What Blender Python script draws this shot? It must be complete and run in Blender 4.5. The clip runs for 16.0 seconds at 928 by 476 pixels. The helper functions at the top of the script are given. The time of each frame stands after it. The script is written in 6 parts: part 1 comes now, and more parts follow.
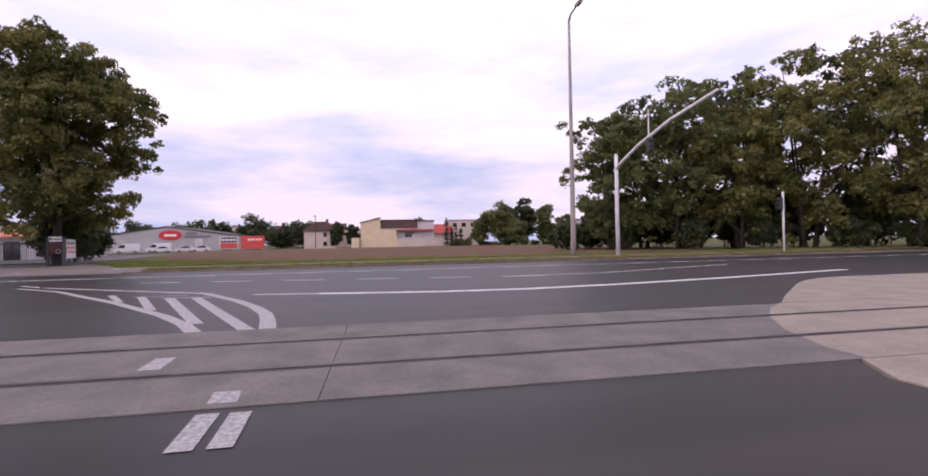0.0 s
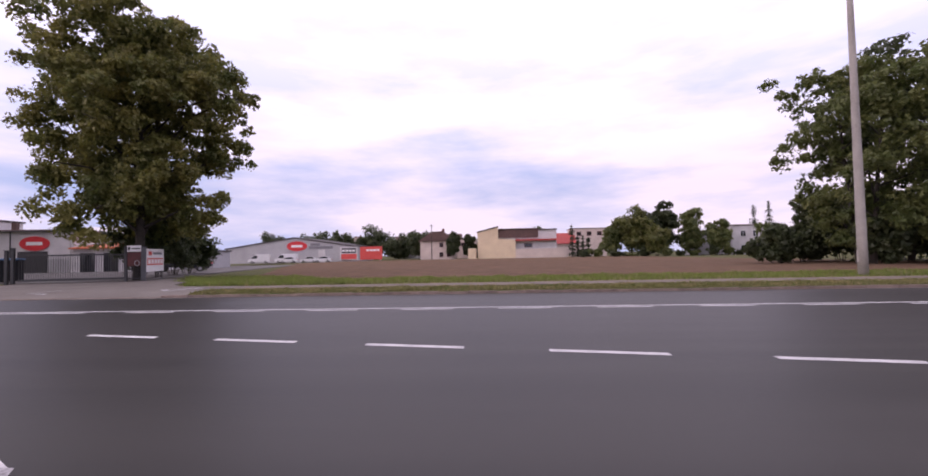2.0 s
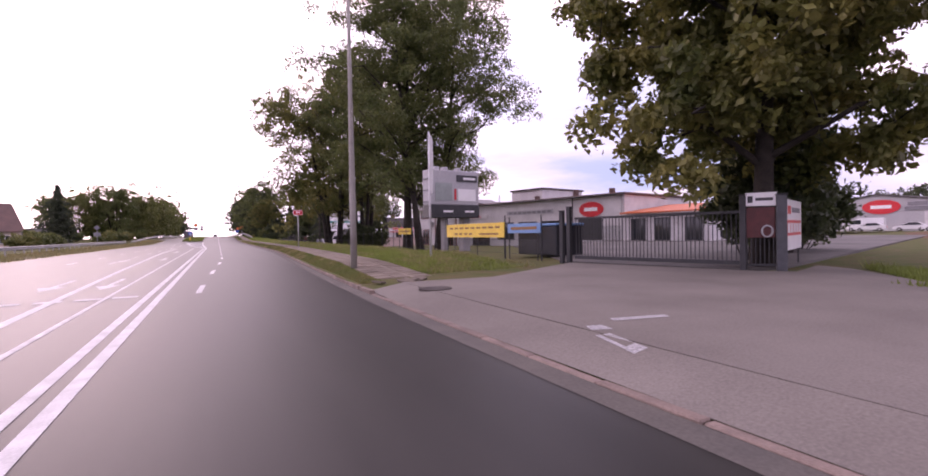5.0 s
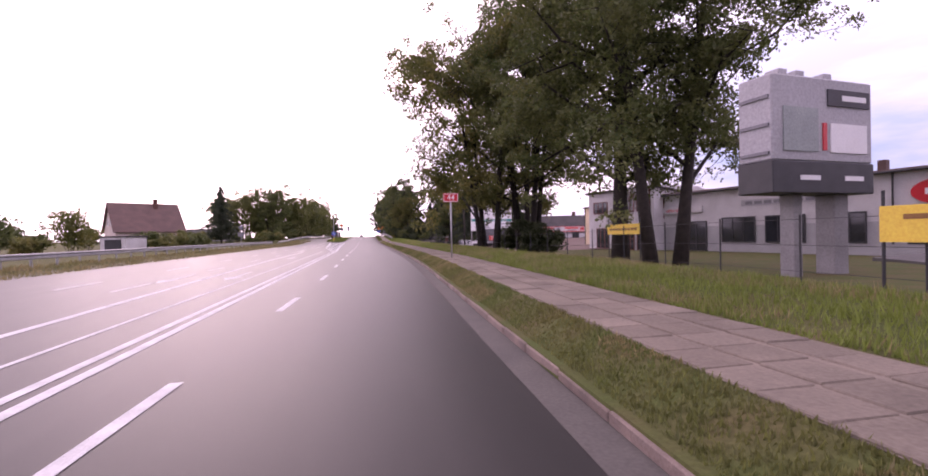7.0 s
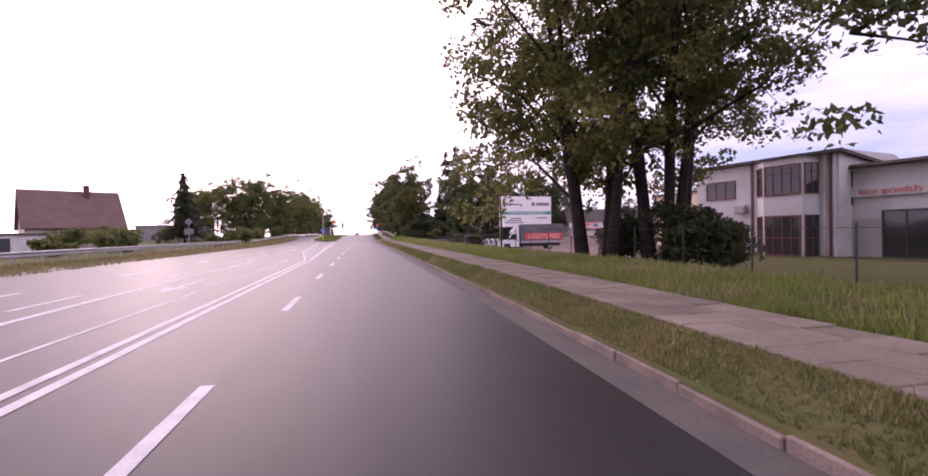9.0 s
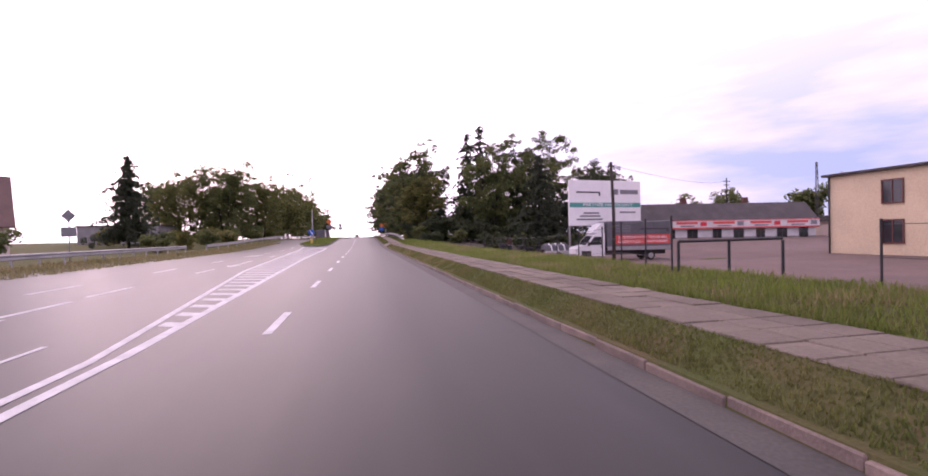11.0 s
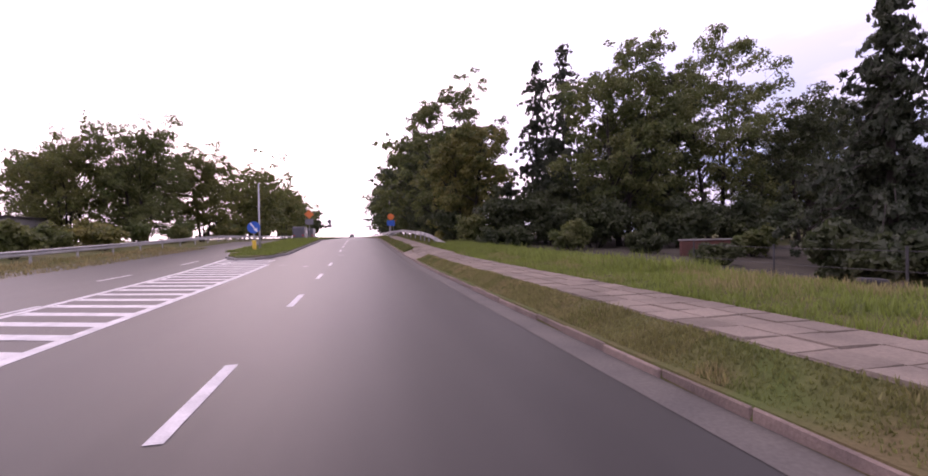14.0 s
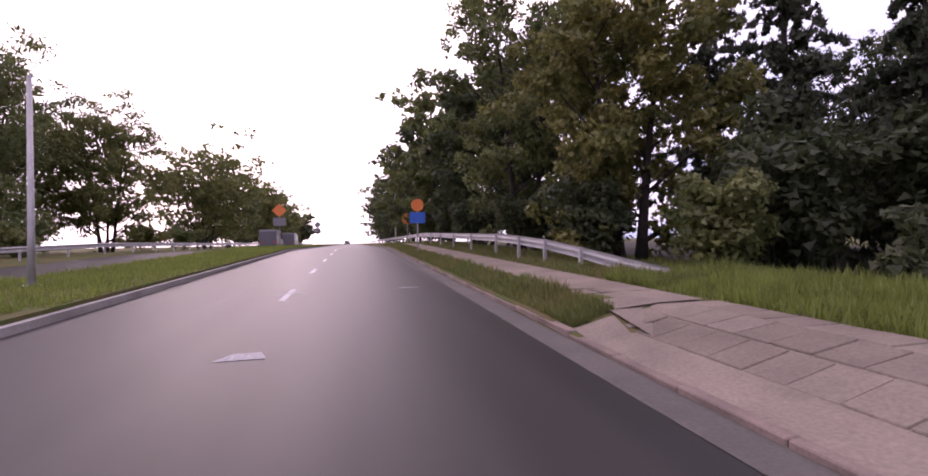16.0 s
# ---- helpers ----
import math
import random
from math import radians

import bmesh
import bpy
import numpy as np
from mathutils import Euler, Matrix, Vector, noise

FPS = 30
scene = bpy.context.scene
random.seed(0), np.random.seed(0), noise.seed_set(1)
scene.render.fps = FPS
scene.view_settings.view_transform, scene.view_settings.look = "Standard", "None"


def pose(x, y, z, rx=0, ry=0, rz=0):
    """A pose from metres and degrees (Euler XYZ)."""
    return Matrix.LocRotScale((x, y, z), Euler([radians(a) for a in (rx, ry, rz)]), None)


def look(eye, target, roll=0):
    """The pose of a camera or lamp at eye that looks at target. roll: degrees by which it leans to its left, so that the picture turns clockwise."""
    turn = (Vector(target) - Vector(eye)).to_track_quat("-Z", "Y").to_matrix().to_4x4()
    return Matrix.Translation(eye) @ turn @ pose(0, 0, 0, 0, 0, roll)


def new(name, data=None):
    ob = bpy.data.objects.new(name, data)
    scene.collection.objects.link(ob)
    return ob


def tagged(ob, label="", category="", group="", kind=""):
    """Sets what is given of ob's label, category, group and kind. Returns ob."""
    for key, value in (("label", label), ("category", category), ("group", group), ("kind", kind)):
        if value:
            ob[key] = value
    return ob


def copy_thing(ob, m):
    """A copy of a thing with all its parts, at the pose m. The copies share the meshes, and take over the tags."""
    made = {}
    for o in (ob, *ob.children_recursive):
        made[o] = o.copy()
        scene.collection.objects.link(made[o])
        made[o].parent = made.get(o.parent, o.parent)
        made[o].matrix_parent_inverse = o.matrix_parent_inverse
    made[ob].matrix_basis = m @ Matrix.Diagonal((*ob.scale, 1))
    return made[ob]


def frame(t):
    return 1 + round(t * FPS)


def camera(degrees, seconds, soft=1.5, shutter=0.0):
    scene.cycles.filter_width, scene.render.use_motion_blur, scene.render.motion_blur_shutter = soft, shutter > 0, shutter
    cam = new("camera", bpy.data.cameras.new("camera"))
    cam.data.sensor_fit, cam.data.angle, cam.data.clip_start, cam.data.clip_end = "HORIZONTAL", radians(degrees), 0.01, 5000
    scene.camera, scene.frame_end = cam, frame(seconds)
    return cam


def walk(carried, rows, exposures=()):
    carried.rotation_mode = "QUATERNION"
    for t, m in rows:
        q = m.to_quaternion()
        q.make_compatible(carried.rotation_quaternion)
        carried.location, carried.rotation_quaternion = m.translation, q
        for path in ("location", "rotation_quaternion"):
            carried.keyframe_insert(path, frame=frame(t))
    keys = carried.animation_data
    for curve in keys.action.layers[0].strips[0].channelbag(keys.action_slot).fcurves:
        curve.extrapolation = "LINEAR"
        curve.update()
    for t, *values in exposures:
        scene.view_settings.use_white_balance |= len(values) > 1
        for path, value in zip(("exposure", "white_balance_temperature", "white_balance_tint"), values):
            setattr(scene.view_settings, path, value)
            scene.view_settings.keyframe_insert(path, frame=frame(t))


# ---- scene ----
cam = camera(90.4, 16.0, soft=1.75)


def rise(y):
    """Height of the road's crown: level, then a steady climb."""
    a, b, s = 104.0, 118.0, 0.025
    if y <= a:
        return 0.0
    if y <= b:
        return s * (y - a) ** 2 / (2 * (b - a))
    return s * (b - a) / 2 + s * (min(y, 150.0) - b)


EYE = 1.35
# seconds, x, y, yaw, pitch
PATH = [
    (0.0, -22.87, -15.56, -100.2, 0.43),
    (0.5, -20.25, -15.49, -98.7, 0.17),
    (1.0, -17.55, -15.24, -96.86, 0.15),
    (1.5, -14.63, -14.74, -93.3, 0.05),
    (2.0, -11.44, -13.89, -86.4, 2.05),
    (2.5, -8.21, -12.48, -77.2, 1.65),
    (3.0, -5.30, -10.47, -67.8, 1.20),
    (3.5, -3.07, -8.42, -57.33, 0.55),
    (4.0, -1.11, -5.88, -48.0, -0.20),
    (4.5, 0.48, -3.00, -38.45, -1.10),
    (5.0, 1.51, -0.00, -28.15, -0.78),
    (5.5, 2.21, 3.47, -20.39, -0.78),
    (6.0, 2.70, 7.39, -15.50, -0.65),
    (6.5, 3.00, 11.62, -12.91, -0.52),
    (7.0, 3.14, 16.03, -11.96, -0.40),
    (7.5, 3.16, 20.47, -12.00, -0.27),
    (8.0, 3.12, 24.93, -12.30, -0.32),
    (8.5, 3.14, 29.73, -12.25, -0.56),
    (9.0, 3.14, 34.72, -12.40, -0.68),
    (9.5, 3.08, 39.80, -12.50, -0.60),
    (10.0, 3.06, 44.84, -12.50, -0.53),
    (10.5, 3.07, 49.88, -12.45, -0.46),
    (11.0, 3.09, 55.01, -12.38, -0.38),
    (11.5, 3.10, 60.30, -12.28, -0.31),
    (12.0, 3.10, 65.79, -12.28, -0.32),
    (12.5, 3.09, 71.46, -12.39, -0.32),
    (13.0, 3.08, 77.26, -12.60, -0.36),
    (13.5, 3.08, 83.21, -12.78, -0.41),
    (14.0, 3.09, 89.29, -12.83, -0.42),
    (14.5, 3.10, 95.42, -12.88, -0.43),
    (15.0, 3.09, 101.51, -13.05, -0.36),
    (15.5, 3.11, 107.59, -13.21, -0.20),
    (16.0, 3.19, 113.69, -13.22, 0.40),
]
ROLL = 1.1
walk(cam, [(t, pose(x, y, EYE + rise(y), 90 + pitch, ROLL, yaw)) for t, x, y, yaw, pitch in PATH],
     exposures=[(0.0, -0.06, 6600, 36), (3.0, -0.02, 6600, 38), (4.5, 0.20, 6650, 46), (7.0, 0.26, 6650, 51), (10.0, 0.22, 6650, 51), (12.0, 0.10, 6600, 48), (14.0, 0.12, 6600, 48), (16.0, 0.20, 6600, 49)])

# ---- sky and sun: a bright evening overcast, the low sun veiled ahead of the road ----
SUN_AZ, SUN_EL = radians(108), radians(9)
sun_dir = Vector((math.cos(SUN_AZ) * math.cos(SUN_EL), math.sin(SUN_AZ) * math.cos(SUN_EL), math.sin(SUN_EL)))
world = bpy.data.worlds.new("world")
scene.world = world
world.use_nodes = True
wn, wl = world.node_tree.nodes, world.node_tree.links
wn.clear()
w_out = wn.new("ShaderNodeOutputWorld")
w_bg = wn.new("ShaderNodeBackground")
w_sky = wn.new("ShaderNodeTexSky")
w_sky.sky_type, w_sky.sun_disc = "NISHITA", False
w_sky.sun_elevation, w_sky.sun_rotation = radians(12), radians(-18)
w_sky.air_density, w_sky.dust_density = 1.0, 2.0
w_tc = wn.new("ShaderNodeTexCoord")
w_map = wn.new("ShaderNodeMapping")
w_map.inputs["Scale"].default_value = (1.0, 1.0, 4.5)
w_noise = wn.new("ShaderNodeTexNoise")
w_noise.inputs["Scale"].default_value, w_noise.inputs["Detail"].default_value = 1.9, 6.0
w_noise.inputs["Roughness"].default_value = 0.55
w_ramp = wn.new("ShaderNodeValToRGB")
w_ramp.color_ramp.elements[0].position, w_ramp.color_ramp.elements[0].color = 0.37, (0.44, 0.60, 0.87, 1)
w_ramp.color_ramp.elements[1].position, w_ramp.color_ramp.elements[1].color = 0.60, (0.99, 0.99, 1.07, 1)
w_dot = wn.new("ShaderNodeVectorMath")
w_dot.operation = "DOT_PRODUCT"
w_dot.inputs[1].default_value = sun_dir
w_front = wn.new("ShaderNodeMath")
w_front.operation = "MAXIMUM"
w_front.inputs[1].default_value = 0.0
w_pow = wn.new("ShaderNodeMath")
w_pow.operation = "POWER"
w_pow.inputs[1].default_value = 5.0
w_glow = wn.new("ShaderNodeMath")
w_glow.operation = "MULTIPLY"
w_glow.inputs[1].default_value = 1.7
w_high = wn.new("ShaderNodeSeparateXYZ")
w_up = wn.new("ShaderNodeMapRange")
w_up.inputs["From Min"].default_value, w_up.inputs["From Max"].default_value = 0.13, 0.40
w_up.inputs["To Min"].default_value, w_up.inputs["To Max"].default_value = 0.0, 0.55
w_sum = wn.new("ShaderNodeMath")
w_sum.operation = "ADD"
w_add = wn.new("ShaderNodeMixRGB")
w_add.blend_type = "ADD"
w_add.inputs["Fac"].default_value = 1.0
w_tint = wn.new("ShaderNodeMixRGB")
w_tint.blend_type = "MIX"
w_tint.inputs["Fac"].default_value = 0.93
w_gain = wn.new("ShaderNodeMixRGB")
w_gain.blend_type = "MULTIPLY"
w_gain.inputs["Fac"].default_value = 1.0
w_gain.inputs["Color2"].default_value = (0.09, 0.09, 0.09, 1)
wl.new(w_tc.outputs["Generated"], w_map.inputs["Vector"])
wl.new(w_map.outputs["Vector"], w_noise.inputs["Vector"])
wl.new(w_noise.outputs["Fac"], w_ramp.inputs["Fac"])
wl.new(w_tc.outputs["Generated"], w_dot.inputs[0])
wl.new(w_dot.outputs["Value"], w_front.inputs[0])
wl.new(w_front.outputs["Value"], w_pow.inputs[0])
wl.new(w_pow.outputs["Value"], w_glow.inputs[0])
wl.new(w_tc.outputs["Generated"], w_high.inputs["Vector"])
wl.new(w_high.outputs["Z"], w_up.inputs["Value"])
wl.new(w_glow.outputs["Value"], w_sum.inputs[0])
wl.new(w_up.outputs["Result"], w_sum.inputs[1])
wl.new(w_ramp.outputs["Color"], w_add.inputs["Color1"])
w_warm = wn.new("ShaderNodeMixRGB")
w_warm.blend_type = "MULTIPLY"
w_warm.inputs["Fac"].default_value = 1.0
w_warm.inputs["Color2"].default_value = (1.0, 0.92, 0.80, 1)
wl.new(w_sum.outputs["Value"], w_warm.inputs["Color1"])
wl.new(w_warm.outputs["Color"], w_add.inputs["Color2"])
wl.new(w_sky.outputs["Color"], w_gain.inputs["Color1"])
wl.new(w_gain.outputs["Color"], w_tint.inputs["Color1"])
wl.new(w_add.outputs["Color"], w_tint.inputs["Color2"])
wl.new(w_tint.outputs["Color"], w_bg.inputs["Color"])
w_bg.inputs["Strength"].default_value = 1.0
wl.new(w_bg.outputs["Background"], w_out.inputs["Surface"])
sun_data = bpy.data.lights.new("sun", "SUN")
sun_data.energy, sun_data.angle, sun_data.color = 0.5, radians(25), (1.0, 0.90, 0.80)
sun_ob = new("sun", sun_data)
sun_ob.matrix_world = look((0, 0, 60), Vector((0, 0, 60)) - sun_dir)

# ---- materials ----
def mat(name, a, b=None, rough=0.8, scale=6.0, fine=60.0, bump=0.15, metal=0.0, spread=0.0, rand="", stretch=None, alpha_gloss=0.5):
    """A surface of two mixed tones with grain, relief and, where asked, a spread between pieces."""
    m = bpy.data.materials.new(name)
    m.use_nodes = True
    n, l = m.node_tree.nodes, m.node_tree.links
    p = n["Principled BSDF"]
    b = b or tuple(c * 0.75 for c in a)
    tc = n.new("ShaderNodeNewGeometry")
    big, small = n.new("ShaderNodeTexNoise"), n.new("ShaderNodeTexNoise")
    big.inputs["Scale"].default_value, big.inputs["Detail"].default_value = scale, 5
    small.inputs["Scale"].default_value, small.inputs["Detail"].default_value = fine, 3
    if stretch:
        mp = n.new("ShaderNodeMapping")
        mp.inputs["Scale"].default_value = stretch
        l.new(tc.outputs["Position"], mp.inputs["Vector"])
        l.new(mp.outputs["Vector"], big.inputs["Vector"])
    else:
        l.new(tc.outputs["Position"], big.inputs["Vector"])
    l.new(tc.outputs["Position"], small.inputs["Vector"])
    mix = n.new("ShaderNodeMixRGB")
    mix.inputs["Color1"].default_value, mix.inputs["Color2"].default_value = (*a, 1), (*b, 1)
    con = n.new("ShaderNodeMapRange")
    con.inputs["From Min"].default_value, con.inputs["From Max"].default_value = 0.32, 0.68
    l.new(big.outputs["Fac"], con.inputs["Value"])
    l.new(con.outputs["Result"], mix.inputs["Fac"])
    grain = n.new("ShaderNodeMixRGB")
    grain.blend_type = "OVERLAY"
    grain.inputs["Fac"].default_value = 0.35
    l.new(mix.outputs["Color"], grain.inputs["Color1"])
    l.new(small.outputs["Fac"], grain.inputs["Color2"])
    col = grain.outputs["Color"]
    if spread:
        info = n.new("ShaderNodeObjectInfo") if rand == "object" else tc
        hsv = n.new("ShaderNodeHueSaturation")
        mr = n.new("ShaderNodeMapRange")
        mr.inputs["To Min"].default_value, mr.inputs["To Max"].default_value = 1 - spread, 1 + spread
        l.new(info.outputs["Random" if rand == "object" else "Random Per Island"], mr.inputs["Value"])
        l.new(mr.outputs["Result"], hsv.inputs["Value"])
        l.new(col, hsv.inputs["Color"])
        col = hsv.outputs["Color"]
    l.new(col, p.inputs["Base Color"])
    p.inputs["Roughness"].default_value, p.inputs["Metallic"].default_value = rough, metal
    p.inputs["Specular IOR Level"].default_value = alpha_gloss
    if bump:
        bp = n.new("ShaderNodeBump")
        bp.inputs["Strength"].default_value, bp.inputs["Distance"].default_value = bump, 0.02
        l.new(small.outputs["Fac"], bp.inputs["Height"])
        l.new(bp.outputs["Normal"], p.inputs["Normal"])
    return m


def leaf_mat(name, a, b):
    m = mat(name, a, b, rough=0.55, scale=0.6, fine=9.0, bump=0.0, spread=0.26)
    n, l = m.node_tree.nodes, m.node_tree.links
    p = n["Principled BSDF"]
    tr = n.new("ShaderNodeBsdfTranslucent")
    link = p.inputs["Base Color"].links[0]
    l.new(link.from_socket, tr.inputs["Color"])
    mx = n.new("ShaderNodeMixShader")
    mx.inputs["Fac"].default_value = 0.48
    l.new(p.outputs["BSDF"], mx.inputs[1])
    l.new(tr.outputs["BSDF"], mx.inputs[2])
    l.new(mx.outputs["Shader"], n["Material Output"].inputs["Surface"])
    return m


ASPHALT = mat("asphalt", (0.023, 0.0225, 0.0215), (0.036, 0.0345, 0.0325), rough=0.47, stretch=(1.6, 0.05, 1), scale=0.9, fine=110, bump=0.10, alpha_gloss=0.20)
ASPHALT_OLD = mat("worn_asphalt", (0.145, 0.132, 0.120), (0.190, 0.174, 0.158), rough=0.9, scale=0.5, fine=40, bump=0.3, alpha_gloss=0.15)
YARD = mat("yard_paving", (0.105, 0.10, 0.097), (0.15, 0.143, 0.137), rough=0.9, scale=0.3, fine=30, alpha_gloss=0.15)
PAINT = mat("road_paint", (0.60, 0.60, 0.61), (0.40, 0.40, 0.41), rough=0.7, scale=3.0, fine=50, bump=0.1)
PAINT_WORN = mat("worn_road_paint", (0.40, 0.40, 0.41), (0.19, 0.19, 0.195), rough=0.8, scale=24.0, fine=90, bump=0.05)
CONCRETE = mat("concrete", (0.30, 0.29, 0.28), (0.21, 0.20, 0.19), rough=0.9, scale=1.2, fine=30, bump=0.3)
TRACK_SLAB = mat("track_slab_concrete", (0.165, 0.158, 0.150), (0.115, 0.110, 0.105), rough=0.9, scale=1.5, fine=30, bump=0.3, alpha_gloss=0.2)
APRON = mat("pale_block_paving", (0.27, 0.235, 0.195), (0.20, 0.175, 0.148), rough=0.9, scale=1.5, fine=25, bump=0.3)
KERB = mat("kerb_concrete", (0.22, 0.165, 0.14), (0.13, 0.10, 0.088), rough=0.9, scale=2.5, fine=40, bump=0.4, spread=0.18, rand="object")
SLAB = mat("path_slab", (0.212, 0.178, 0.146), (0.150, 0.128, 0.106), rough=0.92, scale=1.2, fine=30, bump=0.4, alpha_gloss=0.15, spread=0.14, rand="object")
SLAB_FAR = mat("far_path_slab", (0.212, 0.178, 0.146), (0.150, 0.128, 0.106), rough=0.92, scale=1.2, fine=30, bump=0.4, alpha_gloss=0.15, spread=0.14)
STEEL_RAIL = mat("rail_steel", (0.10, 0.085, 0.08), (0.05, 0.04, 0.04), rough=0.5, metal=0.7, scale=3, fine=60)
GRASS_SOIL = mat("grass_ground", (0.066, 0.090, 0.026), (0.110, 0.090, 0.045), rough=0.95, scale=1.1, fine=30, bump=0.5, alpha_gloss=0.1)
FIELD = mat("ploughed_soil", (0.155, 0.098, 0.066), (0.115, 0.078, 0.052), rough=0.98, scale=0.6, fine=8, bump=0.9, alpha_gloss=0.05)
GRASS = leaf_mat("grass_blade", (0.115, 0.155, 0.040), (0.175, 0.165, 0.058))
GRASS_TALL = leaf_mat("tall_grass_blade", (0.185, 0.24, 0.048), (0.145, 0.19, 0.04))
GRASS_DRY = leaf_mat("dry_grass_blade", (0.30, 0.24, 0.12), (0.20, 0.20, 0.075))
BARK = mat("bark", (0.042, 0.034, 0.029), (0.022, 0.019, 0.016), rough=0.95, scale=4, fine=25, bump=0.7)
LEAF = leaf_mat("leaf_green", (0.082, 0.118, 0.036), (0.155, 0.17, 0.055))
LEAF_WARM = leaf_mat("leaf_olive", (0.098, 0.125, 0.036), (0.225, 0.205, 0.056))
LEAF_DARK = leaf_mat("leaf_dark", (0.045, 0.066, 0.03), (0.075, 0.092, 0.036))
LEAF_LIGHT = leaf_mat("leaf_light", (0.11, 0.14, 0.036), (0.16, 0.16, 0.05))
NEEDLE = leaf_mat("needles", (0.04, 0.058, 0.034), (0.062, 0.078, 0.042))
GALV = mat("galvanised_steel", (0.42, 0.42, 0.43), (0.33, 0.33, 0.34), rough=0.55, metal=0.5, scale=2, fine=30, bump=0.05)
POST_GREY = mat("grey_concrete_post", (0.33, 0.31, 0.29), (0.25, 0.235, 0.22), rough=0.85, scale=1.5, fine=40)
POST_WHITE = mat("white_painted_steel", (0.66, 0.66, 0.68), (0.52, 0.52, 0.54), rough=0.5, scale=1.5, fine=40, bump=0.05)
DARK_STEEL = mat("dark_painted_steel", (0.022, 0.024, 0.028), (0.035, 0.036, 0.04), rough=0.5, scale=3, fine=40, bump=0.05)
BLACK = mat("black_plastic", (0.015, 0.015, 0.017), (0.024, 0.024, 0.026), rough=0.5, scale=4, fine=40, bump=0.05)
WALL_WHITE = mat("off_white_render", (0.60, 0.59, 0.60), (0.50, 0.49, 0.50), rough=0.9, scale=0.8, fine=20)
WALL_GREY = mat("pale_grey_cladding", (0.40, 0.40, 0.42), (0.34, 0.34, 0.36), rough=0.7, scale=0.4, fine=15)
WALL_CREAM = mat("cream_render", (0.72, 0.58, 0.40), (0.62, 0.49, 0.34), rough=0.9, scale=0.5, fine=15)
WALL_PINK = mat("pinkish_render", (0.62, 0.52, 0.47), (0.52, 0.43, 0.39), rough=0.9, scale=0.5, fine=15)
PLINTH = mat("grey_plinth", (0.26, 0.255, 0.26), (0.20, 0.195, 0.20), rough=0.9, scale=1, fine=20)
ROOF_DARK = mat("dark_roofing_felt", (0.075, 0.065, 0.066), (0.05, 0.045, 0.046), rough=0.85, scale=0.8, fine=15)
ROOF_BROWN = mat("brown_roof_sheet", (0.13, 0.075, 0.065), (0.09, 0.055, 0.05), rough=0.8, scale=0.8, fine=15)
ROOF_ORANGE = mat("orange_roof_sheet", (0.55, 0.14, 0.045), (0.44, 0.11, 0.04), rough=0.6, scale=0.8, fine=15)
ROOF_RED = mat("red_roof_sheet", (0.42, 0.06, 0.05), (0.33, 0.05, 0.045), rough=0.6, scale=0.8, fine=15)
RED = mat("red_sign_face", (0.62, 0.028, 0.035), (0.55, 0.024, 0.03), rough=0.4, scale=2, fine=20, bump=0)
RED_SOFT = mat("faded_red_banner", (0.66, 0.085, 0.07), (0.58, 0.07, 0.06), rough=0.6, scale=2, fine=20, bump=0.05)
WHITE = mat("white_sign_face", (0.78, 0.78, 0.79), (0.72, 0.72, 0.73), rough=0.45, scale=1.5, fine=20, bump=0.02)
YELLOW = mat("yellow_banner", (0.72, 0.50, 0.055), (0.64, 0.44, 0.05), rough=0.6, scale=1.5, fine=20, bump=0.05)
BLUE = mat("blue_sign_face", (0.02, 0.12, 0.50), (0.018, 0.10, 0.43), rough=0.4, scale=1.5, fine=20, bump=0.02)
BLUE_SOFT = mat("blue_banner", (0.12, 0.27, 0.50), (0.10, 0.22, 0.42), rough=0.6, scale=1.5, fine=20, bump=0.05)
TEAL = mat("teal_band", (0.04, 0.30, 0.27), (0.035, 0.25, 0.225), rough=0.45, scale=1.5, fine=20, bump=0)
GREY_PRINT = mat("grey_print", (0.20, 0.20, 0.22), (0.16, 0.16, 0.18), rough=0.6, scale=2, fine=20, bump=0)
DARK_PRINT = mat("dark_print", (0.05, 0.05, 0.06), (0.04, 0.04, 0.045), rough=0.6, scale=2, fine=20, bump=0)
# orange light on the far signs, put into their face colour
ORANGE_LIT = mat("orange_lit_sign_face", (0.75, 0.20, 0.04), (0.66, 0.17, 0.035), rough=0.45, scale=2, fine=20, bump=0)
TARP = mat("grey_tarpaulin", (0.115, 0.118, 0.135), (0.085, 0.088, 0.10), rough=0.6, scale=1.2, fine=12, bump=0.3)
CAR_WHITE = mat("white_car_paint", (0.72, 0.72, 0.74), (0.66, 0.66, 0.68), rough=0.25, scale=0.7, fine=20, bump=0)
CAR_DARK = mat("dark_car_paint", (0.028, 0.030, 0.038), (0.02, 0.022, 0.028), rough=0.25, scale=0.7, fine=20, bump=0)
CAR_GREY = mat("grey_car_paint", (0.13, 0.13, 0.145), (0.11, 0.11, 0.12), rough=0.3, metal=0.3, scale=0.7, fine=20, bump=0)
RUBBER = mat("tyre_rubber", (0.018, 0.018, 0.019), (0.03, 0.029, 0.029), rough=0.85, scale=5, fine=40)
BROWN_FRAME = mat("brown_window_frame", (0.15, 0.04, 0.032), (0.11, 0.032, 0.027), rough=0.5, scale=3, fine=30, bump=0.05)
WOOD_POLE = mat("weathered_wood_pole", (0.055, 0.043, 0.036), (0.035, 0.029, 0.026), rough=0.9, scale=3, fine=30)
RUST_WALL = mat("red_brick_wall", (0.13, 0.055, 0.042), (0.09, 0.042, 0.034), rough=0.9, scale=2, fine=20)
